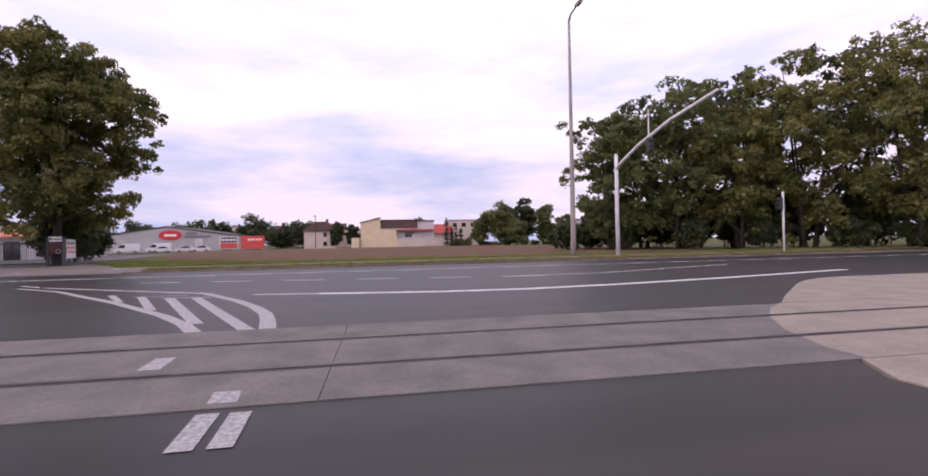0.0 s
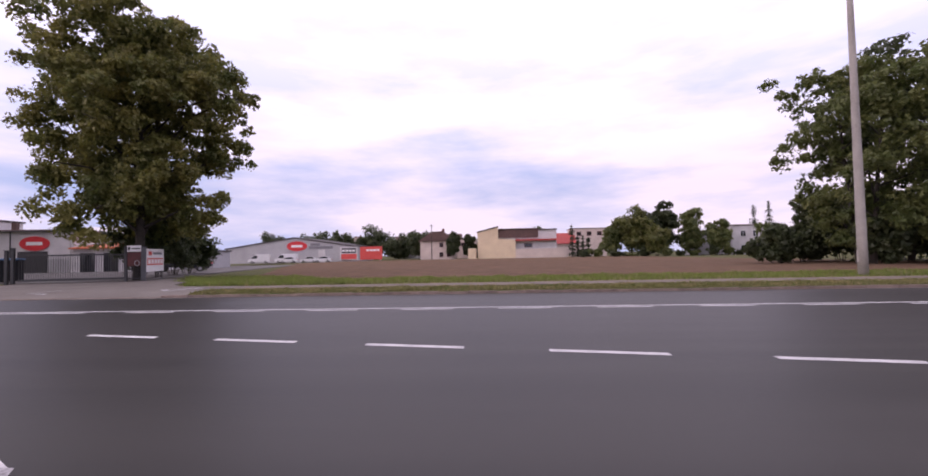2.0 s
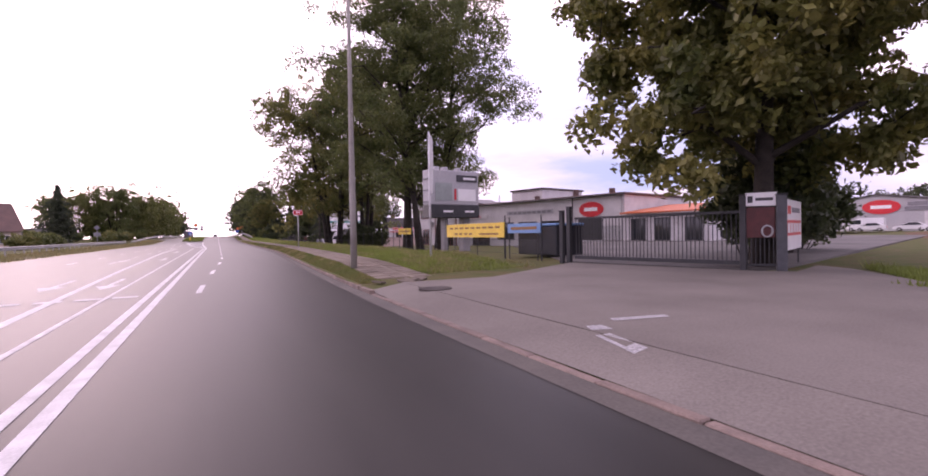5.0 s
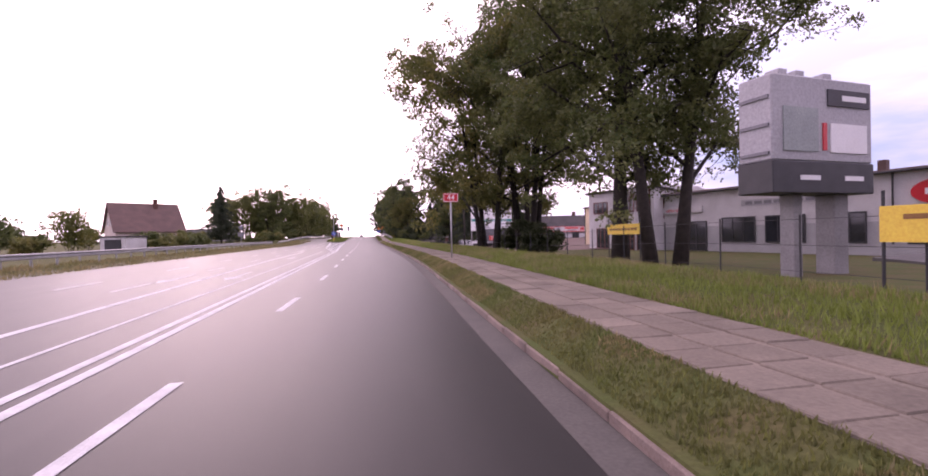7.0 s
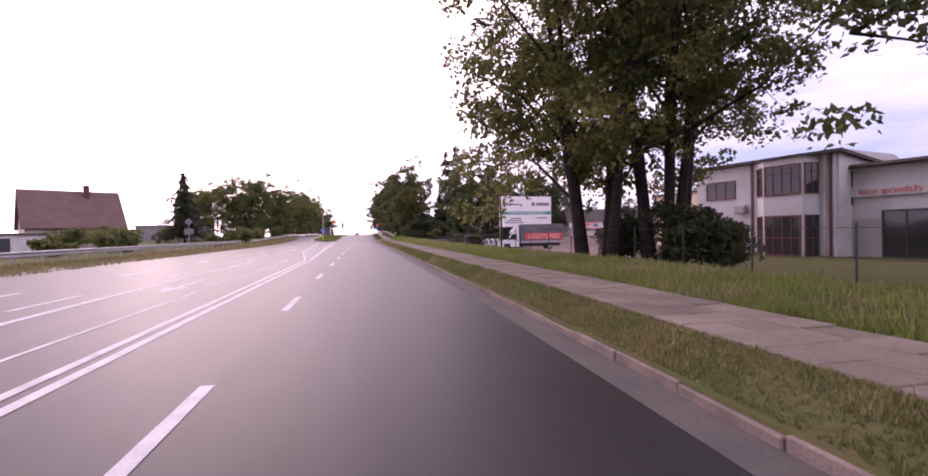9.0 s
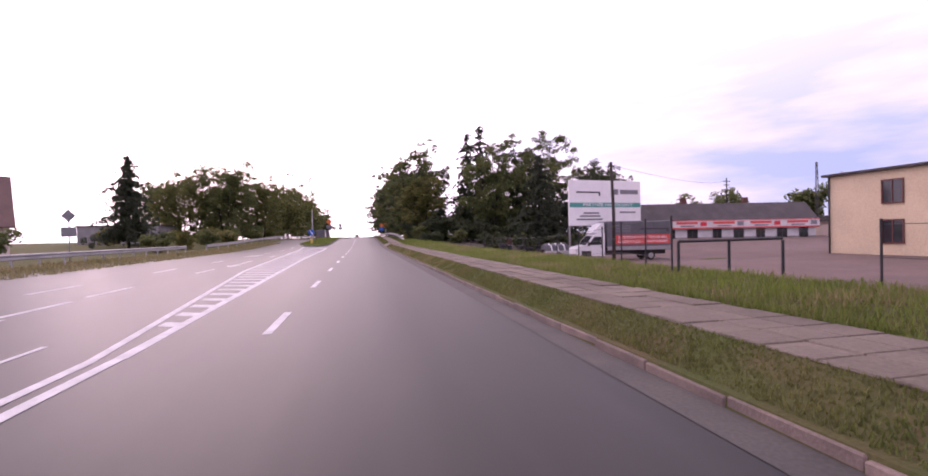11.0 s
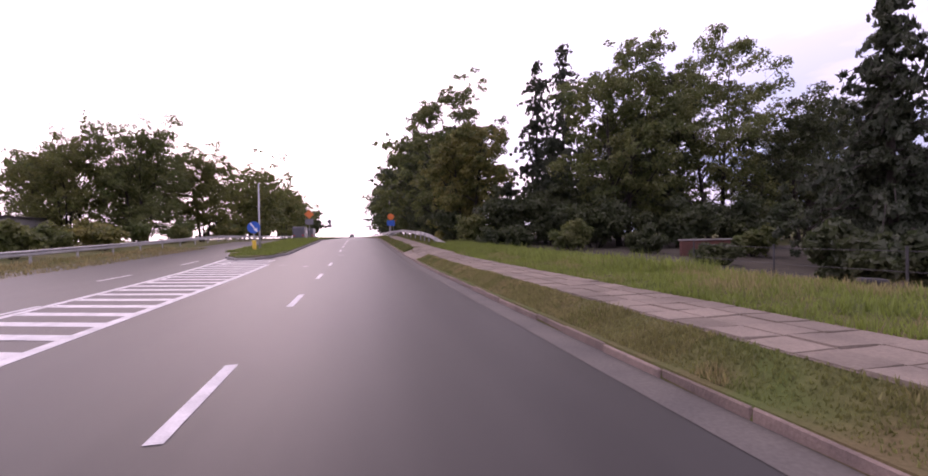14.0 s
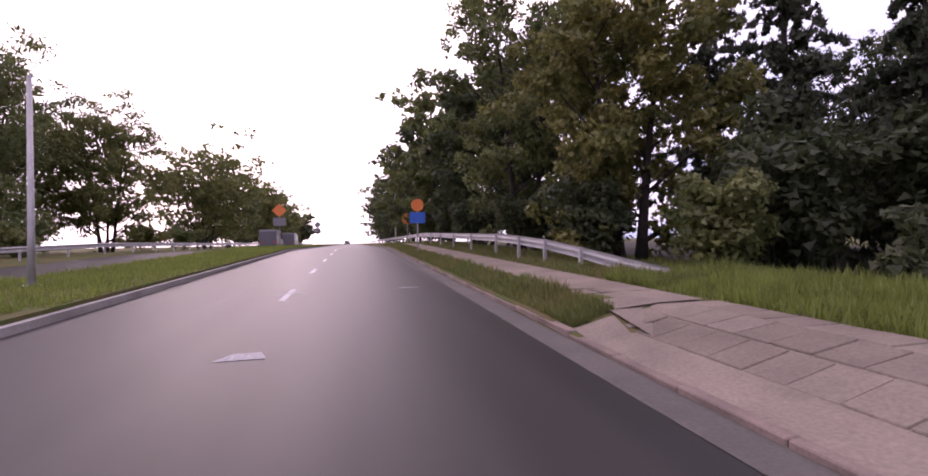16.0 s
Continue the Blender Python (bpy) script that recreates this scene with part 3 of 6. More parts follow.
# ---- kerbs ----
kerb = thing("kerb", 0, 0, 0, label="row of weathered concrete kerb stones", category="kerb", kind="structure")
kerb_bm = box(-0.06, 0.06, -0.496, 0.496, -0.2, 0.0, bevel=0.012)
me = bpy.data.meshes.new("kerb_stone")
kerb_bm.to_mesh(me)
kerb_bm.free()
me.materials.append(KERB)
rng = random.Random(5)
y = -62.0
while y < 190:
    o = new("kerb_stone", me)
    o.parent = kerb
    low = -2.8 < y < 10.0 or 112.9 < y < 118.9
    o.location = (warp(KERB_X + 0.045, y + 0.5) + rng.uniform(-0.012, 0.012), y + 0.5, rise(y + 0.5) + (0.095 if not low else 0.02 if y < 50 else 0.06) + rng.uniform(-0.012, 0.01))
    o.rotation_euler = (math.atan(0.025) if y > 112 else rng.uniform(-0.008, 0.008), rng.uniform(-0.03, 0.03), math.atan(swing(y) - swing(y + 1.0)) + rng.uniform(-0.01, 0.01))
    y += 1.0
gutter = thing("gutter", 0, 0, 0, label="strip of dusty asphalt gutter along the kerb", category="gutter", kind="structure")
sheet("gutter_surface", [KERB_X - 0.42, KERB_X - 0.02], frange(-60, 300, 3), lambda x, y: rise(y) + 0.004, mat("dusty_gutter", (0.095, 0.086, 0.076), (0.068, 0.063, 0.058), rough=0.9, scale=1.5, fine=30), gutter)

# ---- footpath ----
path = thing("footpath", 0, 0, 0, label="footpath of worn pale concrete slabs between grass strips", category="footpath", kind="structure")


def path_x(y):
    return 6.45


pm = bpy.data.meshes.new("paving_slab")
b = box(-0.345, 0.345, -0.345, 0.345, -0.12, 0.0, bevel=0.012)
b.to_mesh(pm)
b.free()
pm.materials.append(SLAB)
far_v, far_f = [], []
for row, y in enumerate(frange(12.2, 121.5, 0.50)):
    if 112.3 < y < 120.2:
        continue
    for i in range(3):
        x = warp(path_x(y) + 0.24 + 0.465 * i, y)
        z = land(x, y) + 0.026 + rng.uniform(-0.009, 0.006)
        if row < 100:
            o = new("paving_slab", pm)
            o.parent, o.location, o.scale = path, (x + rng.uniform(-0.006, 0.006), y, z), (0.655, 0.70, 1)
            o.rotation_euler = (rng.uniform(-0.012, 0.012), rng.uniform(-0.012, 0.012), rng.uniform(-0.012, 0.012))
        else:
            a, b, e, k = 0.226, 0.242, rng.uniform(-0.006, 0.006), len(far_v)
            far_v += [(x - a, y - b, z - 0.08), (x + a, y - b, z - 0.08), (x + a, y + b, z - 0.08), (x - a, y + b, z - 0.08),
                      (x - a + 0.012, y - b + 0.012, z - e), (x + a - 0.012, y - b + 0.012, z + e), (x + a - 0.012, y + b - 0.012, z + e), (x - a + 0.012, y + b - 0.012, z - e)]
            far_f += [(k + 4, k + 5, k + 6, k + 7), (k, k + 1, k + 5, k + 4), (k + 1, k + 2, k + 6, k + 5), (k + 2, k + 3, k + 7, k + 6), (k + 3, k, k + 4, k + 7)]
tagged(raw("paving_slabs", far_v, far_f, SLAB_FAR, path), kind="stuff")
sheet("path_strip", [7.6, 8.3, 9.0], frange(-80, -3.1, 2), lambda x, y: land(x, y) + 0.045, SLAB, path)
sheet("path_strip", [6.5, 7.2, 7.9], frange(119.2, 200, 2), lambda x, y: land(x, y) + 0.03, SLAB, path)
sheet("path_strip", [6.45, 7.15, 7.85], frange(11.9, 121.8, 1.2), lambda x, y: land(x, y) + 0.008, SLAB, path)
wdrive = thing("dropped_drive", 0, 0, 0, label="slabbed ramp leading off the road onto the footpath", category="driveway", kind="structure")
sheet("drive_bed", [KERB_X + 0.1, 6.4, 7.0, 7.5, 8.0], frange(112.9, 119.1, 0.5), lambda x, y: land(x, y) + 0.015, SLAB, wdrive)
for j in range(4):
    for i in range(15):
        x, y = 6.12 + 0.545 * j, 113.35 + 0.41 * i
        if x < 6.2 or y > 118.9 and x < 8:
            continue
        yy = y + (0.18 if j % 2 else 0)
        o = new("paving_slab", pm)
        o.parent, o.location, o.scale = wdrive, (x, yy, land(x, yy) + 0.026 + rng.uniform(-0.008, 0.006)), (0.775, 0.58, 1)
        o.rotation_euler = (0.025 + rng.uniform(-0.008, 0.008), rng.uniform(-0.008, 0.008) - math.atan((land(x + 0.25, yy) - land(x - 0.25, yy)) / 0.5), rng.uniform(-0.02, 0.02))


# ---- grass ----
def blades(name, label, n, where, tall, material, seed, lean=0.5, width=0.012, patchy=-2.0):
    """Grass: n single blades; where gives x, y from two random numbers."""
    r = np.random.RandomState(seed)
    verts, faces = [], []
    for k in range(n):
        x, y = where(r.rand(), r.rand())
        x = warp(x, y)
        if noise.noise((x * 0.9, y * 0.32, 7.3)) + 0.5 * noise.noise((x * 2.5, y * 1.4, 2.1)) < patchy:
            continue
        z = land(x, y) if not (-6.2 < x < -1.3) else rise(y) + 0.19
        h = tall * (0.45 + 0.9 * r.rand() ** 1.5) * max(0.45, 0.85 + 0.9 * noise.noise((x * 1.3, y * 1.3, seed)))
        a = r.rand() * 6.283
        w = width * (0.7 + 0.9 * r.rand())
        cx, cy = math.cos(a), math.sin(a)
        lx, ly = r.randn() * lean * h * 0.6, r.randn() * lean * h * 0.6
        i = len(verts)
        verts += [(x - w * cx, y - w * cy, z - 0.01), (x + w * cx, y + w * cy, z - 0.01), (x + lx, y + ly, z + h)]
        faces.append((i, i + 1, i + 2))
    ob = raw(name, verts, faces, material)
    return tagged(ob, label, "grass", kind="stuff")


blades("verge_grass", "short patchy grass between kerb and footpath", 110000, lambda u, v: (5.86 + 0.60 * u, 11.3 + 101.2 * v), 0.05, GRASS, 1, width=0.010)
blades("verge_grass", "dry yellowish grass between kerb and footpath", 130000, lambda u, v: (5.86 + 0.58 * u, 11.3 + 101.2 * v), 0.06, GRASS_DRY, 2, width=0.009, patchy=-0.02)
blades("bank_grass", "taller green grass along the footpath", 130000, lambda u, v: (7.90 + 2.9 * u ** 1.4, 12.3 + 100 * v), 0.13, GRASS_TALL, 3, width=0.010)
blades("bank_grass", "mixed dry grass along the footpath", 90000, lambda u, v: (7.92 + 3.4 * u, 12.3 + 100 * v), 0.15, GRASS_DRY, 4, width=0.010, patchy=0.0)
blades("verge_grass", "short grass strip beside the kerb", 40000, lambda u, v: (5.90 + 1.7 * u, -50 + 47.3 * v), 0.09, GRASS_DRY, 5, width=0.018)
blades("verge_grass", "short green grass strip beside the kerb", 40000, lambda u, v: (5.90 + 1.7 * u, -50 + 47.3 * v), 0.09, GRASS, 15, width=0.018)
blades("field_grass", "bright green grass at the field's edge", 80000, lambda u, v: (9.05 + 0.5 * v * v + 3.9 * u ** 0.8, -62 + (62.5 + 0.5 * 10.3 * u - 1.5) * v), 0.14, GRASS_TALL, 6, width=0.02)
blades("field_grass", "dry grass at the field's edge", 16000, lambda u, v: (9.0 + 4.2 * u, -62 + 61 * v), 0.15, GRASS_DRY, 7, width=0.018)
def corner(u, v):
    x = 9.5 + 8 * u ** 1.3
    top = 0.2 + (x - 9.3) * 0.76 if x < 12.7 else 2.8 + (x - 12.7) * 0.72
    return x, top - 0.12 - 7.5 * v


blades("field_grass", "lush grass at the corner of the driveway", 42000, corner, 0.17, GRASS_TALL, 12, width=0.014)
blades("island_grass", "grass on the traffic island", 60000, lambda u, v: (-5.6 + 4.0 * u if v > 0.06 else -4.2 + 2.3 * u, 118.2 + 70 * v), 0.17, GRASS_TALL, 8, width=0.016)
blades("verge_grass", "grass beyond the dropped drive", 46000, lambda u, v: (5.88 + 1.5 * u, 119.2 + 45 * v ** 1.4) if u < 0.42 else (8.05 + 4.0 * (u - 0.42), 120.6 + 45 * v ** 1.4), 0.15, GRASS, 9, width=0.016)
def behind_drive(u, v):
    x, y = 8.02 + 3.4 * u, 111.5 + 10.5 * v
    return (x, y + 0.9) if 113.5 < y < 114.4 else (x, y)


blades("bank_grass", "tall green grass behind the dropped drive", 30000, behind_drive, 0.22, GRASS_TALL, 18, width=0.013)
blades("bank_grass", "green grass before the wood", 16000, lambda u, v: (9.0 + 5 * u, 98 + 32 * v if u > 0.5 else 98 + 15 * v), 0.28, GRASS_TALL, 10, width=0.02)
blades("roadside_grass", "rough grass under the guard rail", 30000, lambda u, v: (-13.8 + 4.0 * u, 24 + 110 * v), 0.22, GRASS_DRY, 11, width=0.03)


# ---- trees ----
def leaves(centres, radii, n, size, seed, squash=0.95, droop=0.0, fine=False, m=5):
    """n small leaf faces gathered in clumps."""
    r = np.random.RandomState(seed)
    big, wide = np.array(centres, float), np.array(radii, float)
    off = r.randn(len(big), m, 3)
    off[..., 2] = np.abs(off[..., 2]) * 0.8 - 0.25
    off /= np.linalg.norm(off, axis=2)[..., None]
    lump = (big[:, None] + off * (wide[:, None] * (0.35 + 0.55 * r.rand(len(big), m)))[..., None] * np.array([1, 1, squash])).reshape(-1, 3)
    rad = (wide[:, None] * (0.34 + 0.28 * r.rand(len(big), m))).reshape(-1)
    w = rad ** 2
    idx = r.choice(len(lump), n, p=w / w.sum())
    d = r.randn(n, 3)
    d[:, 2] = np.where(r.rand(n) < 0.6, np.abs(d[:, 2]), d[:, 2])
    d /= np.linalg.norm(d, axis=1)[:, None] + 1e-9
    d *= ((0.45 + 0.55 * r.rand(n) ** 0.4) * (1 + 0.2 * r.randn(n) * (r.rand(n) < 0.25)))[:, None]
    p = lump[idx] + d * rad[idx][:, None] * np.array([1, 1, squash])
    a = r.randn(n, 3)
    a /= np.linalg.norm(a, axis=1)[:, None]
    a[:, 2] -= droop
    nrm = d * 1.2 + r.randn(n, 3) * 0.4 + np.array([0, 0, 0.3])
    b = np.cross(nrm, a)
    b /= np.linalg.norm(b, axis=1)[:, None] + 1e-9
    s = size * (0.6 + 0.8 * r.rand(n))
    a, b = a * s[:, None], b * (s * 0.62)[:, None]
    if fine:
        v = np.stack([p - a, p - 0.15 * a + b, p + a, p - 0.15 * a - b], 1).reshape(-1, 3)
        return v, np.arange(4 * n).reshape(n, 4)
    v = np.stack([p - a, p + 0.8 * a + b, p + 0.7 * a - b], 1).reshape(-1, 3)
    f = np.arange(3 * n).reshape(n, 3)
    return v, f


def tree(name, x, y, z, height, spread, kind="green", bare=0.2, n=14000, size=0.16, seed=1, trunk=0.22, limbs=12, stems=1, shape="round", label="", group="", lop=(0, 0)):
    """A broadleaf tree: tapered trunk or stems, limbs, and a crown of leaf clumps round the limbs."""
    r = random.Random(seed)
    t = thing(name, x, y, z, 0, label, "tree", group)
    bm = bmesh.new()
    centres, radii = [], []
    for s in range(stems):
        a0 = 2 * math.pi * s / max(1, stems) + r.uniform(-0.5, 0.5)
        off = 0.0 if stems == 1 else spread * 0.12
        lean = 0.03 if stems == 1 else 0.22
        top = height * (0.93 if s == 0 else r.uniform(0.72, 0.92))
        pts, rr = [], []
        for k in range(7):
            u = k / 6
            pts.append((math.cos(a0) * (off + lean * spread * u * 1.6) + r.uniform(-0.12, 0.12) * u * spread * 0.3, math.sin(a0) * (off + lean * spread * u * 1.6) + r.uniform(-0.12, 0.12) * u * spread * 0.3, top * u - (0.15 if k == 0 else 0)))
            rr.append(trunk * (1.25 - u * 1.15) * (1.25 if k == 0 else 1) * (1 if stems == 1 else 0.75))
        tube(pts, rr, 9, bm)
        m = max(3, limbs // stems)
        for q in range(m):
            u = bare + (0.97 - bare) * (q + r.uniform(0.1, 0.9)) / m
            i = min(5, int(u * 6))
            f = u * 6 - i
            p0 = Vector(pts[i]).lerp(Vector(pts[i + 1]), f)
            w = (u - bare) / (1 - bare)
            if shape == "round":
                reach = spread * (0.35 + 0.75 * math.sin(math.pi * min(0.97, 0.18 + 0.76 * w)))
            elif shape == "column":
                reach = spread * (0.85 - 0.55 * w)
            else:
                reach = spread * (1.05 - w)
            reach *= r.uniform(0.7, 1.1)
            a = q * 2.39996 + r.uniform(-0.4, 0.4) + s
            dirv = Vector((math.cos(a), math.sin(a), 0))
            reach *= 1 + lop[0] * dirv.x + lop[1] * dirv.y
            p1 = p0 + dirv * reach * 0.55 + Vector((0, 0, reach * r.uniform(0.2, 0.6)))
            p2 = p0 + dirv * reach + Vector((0, 0, reach * r.uniform(0.05, 0.8)))
            r0 = max(0.025, rr[i] * 0.45)
            tube([p0, p1, p2], [r0, r0 * 0.6, r0 * 0.2], 6, bm, cap=False)
            for v in (0.35, 0.55, 0.72, 0.88, 1.0):
                c = p0.lerp(p1, v / 0.55) if v < 0.55 else p1.lerp(p2, (v - 0.55) / 0.45)
                for e in range(2):
                    g = spread * r.uniform(0.10, 0.25)
                    q2 = c + Vector((r.gauss(0, 1), r.gauss(0, 1), r.gauss(0, 1.15))) * spread * 0.15
                    centres.append(tuple(q2))
                    radii.append(g)
                    if e == 0:
                        tube([c, q2], [r0 * 0.25, 0.006], 4, bm, cap=False)
        centres.append(pts[-1])
        radii.append(spread * 0.2)
    part("trunk", bm, BARK, t, smooth=True)
    v, f = leaves(centres, radii, n, size, seed, fine=size < 0.13)
    crown = raw("crown", v.tolist(), f.tolist(), LEAVES[kind], t)
    return t


def conifer(name, x, y, z, height, spread, n=9000, seed=1, trunk=0.2, bare=0.1, thin=1.0, gap=0.55, kind="needle", label="", group=""):
    """A conifer: straight trunk, whorls of drooping boughs thick with needles."""
    r = random.Random(seed)
    t = thing(name, x, y, z, 0, label, "tree", group)
    bm = bmesh.new()
    tube([(0, 0, -0.1), (r.uniform(-0.1, 0.1), r.uniform(-0.1, 0.1), height * 0.5), (0, 0, height)], [trunk, trunk * 0.6, 0.02], 8, bm)
    centres, radii = [], []
    rows = int(height * (1 - bare) / gap)
    for k in range(rows):
        u = bare + (1 - bare) * (k + r.uniform(-0.5, 0.5)) / rows
        reach = spread * (1.0 - u) ** 0.75 * r.uniform(0.65, 1.1) + 0.15
        for q in range(7):
            a = k * 1.3 + q * 0.8976 + r.uniform(-0.5, 0.5)
            e = reach * r.uniform(0.3, 1.15)
            hz = height * min(0.995, u + r.uniform(-0.02, 0.02))
            out = Vector((math.cos(a), math.sin(a), 0))
            p0 = Vector((0, 0, hz))
            p1 = p0 + out * e * 0.55 + Vector((0, 0, e * r.uniform(-0.12, 0.10)))
            p2 = p0 + out * e - Vector((0, 0, e * r.uniform(0.15, 0.45)))
            tube([p0, p1, p2], [0.035, 0.022, 0.008], 4, bm, cap=False)
            for v in (0.22, 0.42, 0.6, 0.8, 1.0):
                c = p0.lerp(p1, v / 0.55) if v < 0.55 else p1.lerp(p2, (v - 0.55) / 0.45)
                centres.append((c.x + r.gauss(0, 0.08), c.y + r.gauss(0, 0.08), c.z - 0.06))
                radii.append((0.12 + 0.10 * e) * thin * (1.15 - 0.5 * v))
    part("trunk", bm, BARK, t, smooth=True)
    v, f = leaves(centres, radii, n, 0.10 if height < 14 else 0.13, seed, squash=0.85, droop=0.9, m=2)
    raw("crown", v.tolist(), f.tolist(), LEAVES[kind], t)
    return t


def bush(name, x, y, z, wide, high, kind="green", n=3000, size=0.11, seed=1, label="", group="", deep=None):
    """A shrub: many thin stems under clumps of leaves."""
    r = random.Random(seed)
    t = thing(name, x, y, z, 0, label, "shrub", group)
    bm = bmesh.new()
    centres, radii = [], []
    for k in range(9):
        a, e = r.uniform(0, 6.28), r.uniform(0.1, 1.0)
        p = Vector((math.cos(a) * e * wide * 0.42, math.sin(a) * e * (deep or wide) * 0.42, high * r.uniform(0.45, 0.85) * (1 - 0.35 * e)))
        tube([(p.x * 0.2, p.y * 0.2, -0.05), p * 0.6, p], [0.03, 0.02, 0.008], 5, bm, cap=False)
        for v in (0.45, 0.8, 1.0):
            centres.append(tuple(p * v))
            radii.append(min(wide, high) * r.uniform(0.16, 0.3))
    part("stem", bm, BARK, t)
    v, f = leaves(centres, radii, n, size, seed)
    v[:, 2] = np.maximum(v[:, 2], 0.02)
    raw("foliage", v.tolist(), f.tolist(), LEAVES[kind], t)
    return t


def on(x, y):
    return land(x, y)


# the big tree by the gate, with the overgrown shrubs at its foot
tree("gate_tree", 15.4, 7.65, on(15.4, 7.6), 15.4, 4.95, "warm", bare=0.17, n=130000, size=0.115, seed=3, trunk=0.24, limbs=40, lop=(0.05, -0.05), label="tall broadleaf tree with dark olive crown by the gate")
bush("shrub", 19.4, 9.6, 0.15, 4.2, 7.5, "dark", n=15000, size=0.14, seed=4, label="dark tall shrubs at the foot of the tree", group="shrubs by the gate tree")
bush("shrub", 17.6, 9.3, 0.15, 3.4, 6.0, "dark", n=12000, size=0.12, seed=7, label="dark tall shrubs at the foot of the tree", group="shrubs by the gate tree")
bush("shrub", 22.8, 10.8, 0.15, 4.2, 6.5, "dark", n=14000, size=0.14, seed=5, label="dark tall shrubs at the foot of the tree", group="shrubs by the gate tree")
bush("shrub", 26.6, 12.2, 0.15, 4.4, 5.0, "dark", n=8000, size=0.14, seed=6, label="dark tall shrubs at the foot of the tree", group="shrubs by the gate tree")
# the row of tall many-stemmed trees along the fence
ROW = "row of tall trees along the fence"
tree("row_tree", 17.4, 36.0, on(17.4, 36.0), 22.5, 6.4, "green", bare=0.18, n=100000, size=0.087, seed=11, trunk=0.34, limbs=36, stems=2, label="tall dark tree with long bare trunk by the fence", group=ROW)
tree("row_tree", 16.4, 38.4, on(16.4, 38.4), 23.0, 6.4, "green", bare=0.19, n=90000, size=0.092, seed=12, trunk=0.34, limbs=36, label="tall dark tree with long bare trunk by the fence", group=ROW)
tree("row_tree", 16.6, 53.4, on(16.6, 53.4), 21.5, 5.5, "green", lop=(-0.12, 0), bare=0.24, n=72000, size=0.104, seed=14, trunk=0.28, limbs=36, stems=6, label="tall tree with several dark stems beside the white building", group=ROW)
tree("row_tree", 13.3, 53.4, on(13.3, 53.4), 20.0, 6.0, "warm", lop=(-0.12, 0), bare=0.14, n=72000, size=0.104, seed=15, trunk=0.26, limbs=32, stems=4, label="tall leafy tree with several dark stems", group=ROW)
bush("shrub", 17.6, 51.0, on(17.6, 51), 2.6, 3.0, "dark", n=4500, size=0.10, seed=17, label="dark shrub under the tall trees", group="shrubs under the row")
bush("shrub", 16.0, 51.6, on(16, 51.6), 2.8, 4.0, "dark", n=6000, size=0.10, seed=19, label="dark shrub under the tall trees", group="shrubs under the row")
bush("shrub", 15.6, 55.4, on(15.6, 55.4), 3.2, 3.6, "dark", n=6000, size=0.10, seed=20, label="dark shrub under the tall trees", group="shrubs under the row")
# the wood beyond the mast, south of the field
WOOD = "wood at the junction"
for k, (x, y, h, s, c, st) in enumerate(((22, -39.5, 14.5, 4.0, "green", 2), (18.2, -44.5, 17, 4.2, "green", 3), (15.5, -49, 15, 4.0, "warm", 2), (13, -54, 19, 4.4, "warm", 3), (8.8, -60.5, 20, 4.8, "warm", 3), (5.5, -67, 16.5, 4.2, "dark", 2),
                                         (27, -46, 16, 4.8, "dark", 2), (21.5, -54, 19, 4.8, "dark", 2), (15.5, -63, 20.5, 4.8, "dark", 2), (0.5, -77, 16, 4.6, "dark", 2), (-8, -86, 15, 4.6, "dark", 2), (11, -72, 19, 4.8, "dark", 2))):
    tree("wood_tree", x, y, on(x, y), h, s, c, bare=0.1, n=24000 if k < 6 else 9000, size=0.16 if k < 6 else 0.26, seed=30 + k, trunk=0.22, limbs=26, stems=st, label="dense broadleaf tree at the edge of a dark wood", group=WOOD)
for k, (x, y, w, h) in enumerate(((20, -38.5, 4, 3.4), (15.5, -43.5, 4, 3), (12.6, -49, 4, 3), (9.5, -54, 4, 2.8), (6.5, -59, 3.6, 2.6), (24, -34.5, 4, 3), (27, -38, 5, 3.2))):
    bush("shrub", x + 1.5, y - 1.5, on(x, y), w * 1.25, h * 1.1, "dark", n=6500, size=0.2, seed=50 + k, label="dark undergrowth at the edge of the wood", group="undergrowth of the wood")
for k, (x, y) in enumerate(((29, -43), (25, -47), (21, -52), (17.5, -57), (14, -62.5), (10, -68), (5.5, -74), (0, -82), (-8, -91), (33, -52))):
    bush("shrub", x, y, on(x, y), 7.5, 6.8, "dark", n=8500, size=0.28, seed=400 + k, label="dark undergrowth inside the wood", group="undergrowth inside the wood")
for k in range(17):
    x, y = 158 + 9 * math.sin(k * 2.7), -104 + 10.5 * k
    bush("far_tree", x, y, 0, 12, 9.5 + 2.2 * math.sin(k * 1.9), "dark", n=1500, size=0.75, seed=420 + k, label="dark distant trees behind the houses", group="distant trees behind the houses")
# trees among the houses behind the field
for k, (x, y, w, h, c) in enumerate(((101, -51, 6.0, 11, "light"), (104, -55, 5.0, 15, "dark"), (106, -61, 4.0, 14, "dark"), (101, -65, 4.6, 10.5, "green"), (97, -55, 4.4, 8, "light"), (103, -46, 4.2, 7, "green"), (96, -69, 4.0, 8, "green"),
                                     (92, -78, 4.2, 7, "green"), (116, -6.0, 4.0, 6.5, "dark"), (118, -10.5, 3.2, 6.0, "dark"), (124, 4.0, 5, 6.5, "dark"), (126, 12, 6, 7.0, "dark"), (140, 40, 9, 9, "dark"), (145, 60, 9, 9, "dark"), (128, 22, 5, 6.5, "dark"), (150, 25, 9, 10, "dark"), (150, -75, 9, 12, "dark"))):
    bush("garden_tree", x + 0.8, y + 3.3, 0, w * 1.5, h * 1.3, c, n=5200, size=0.36, seed=70 + k, label="rounded leafy tree among the houses", group="garden trees behind the field")
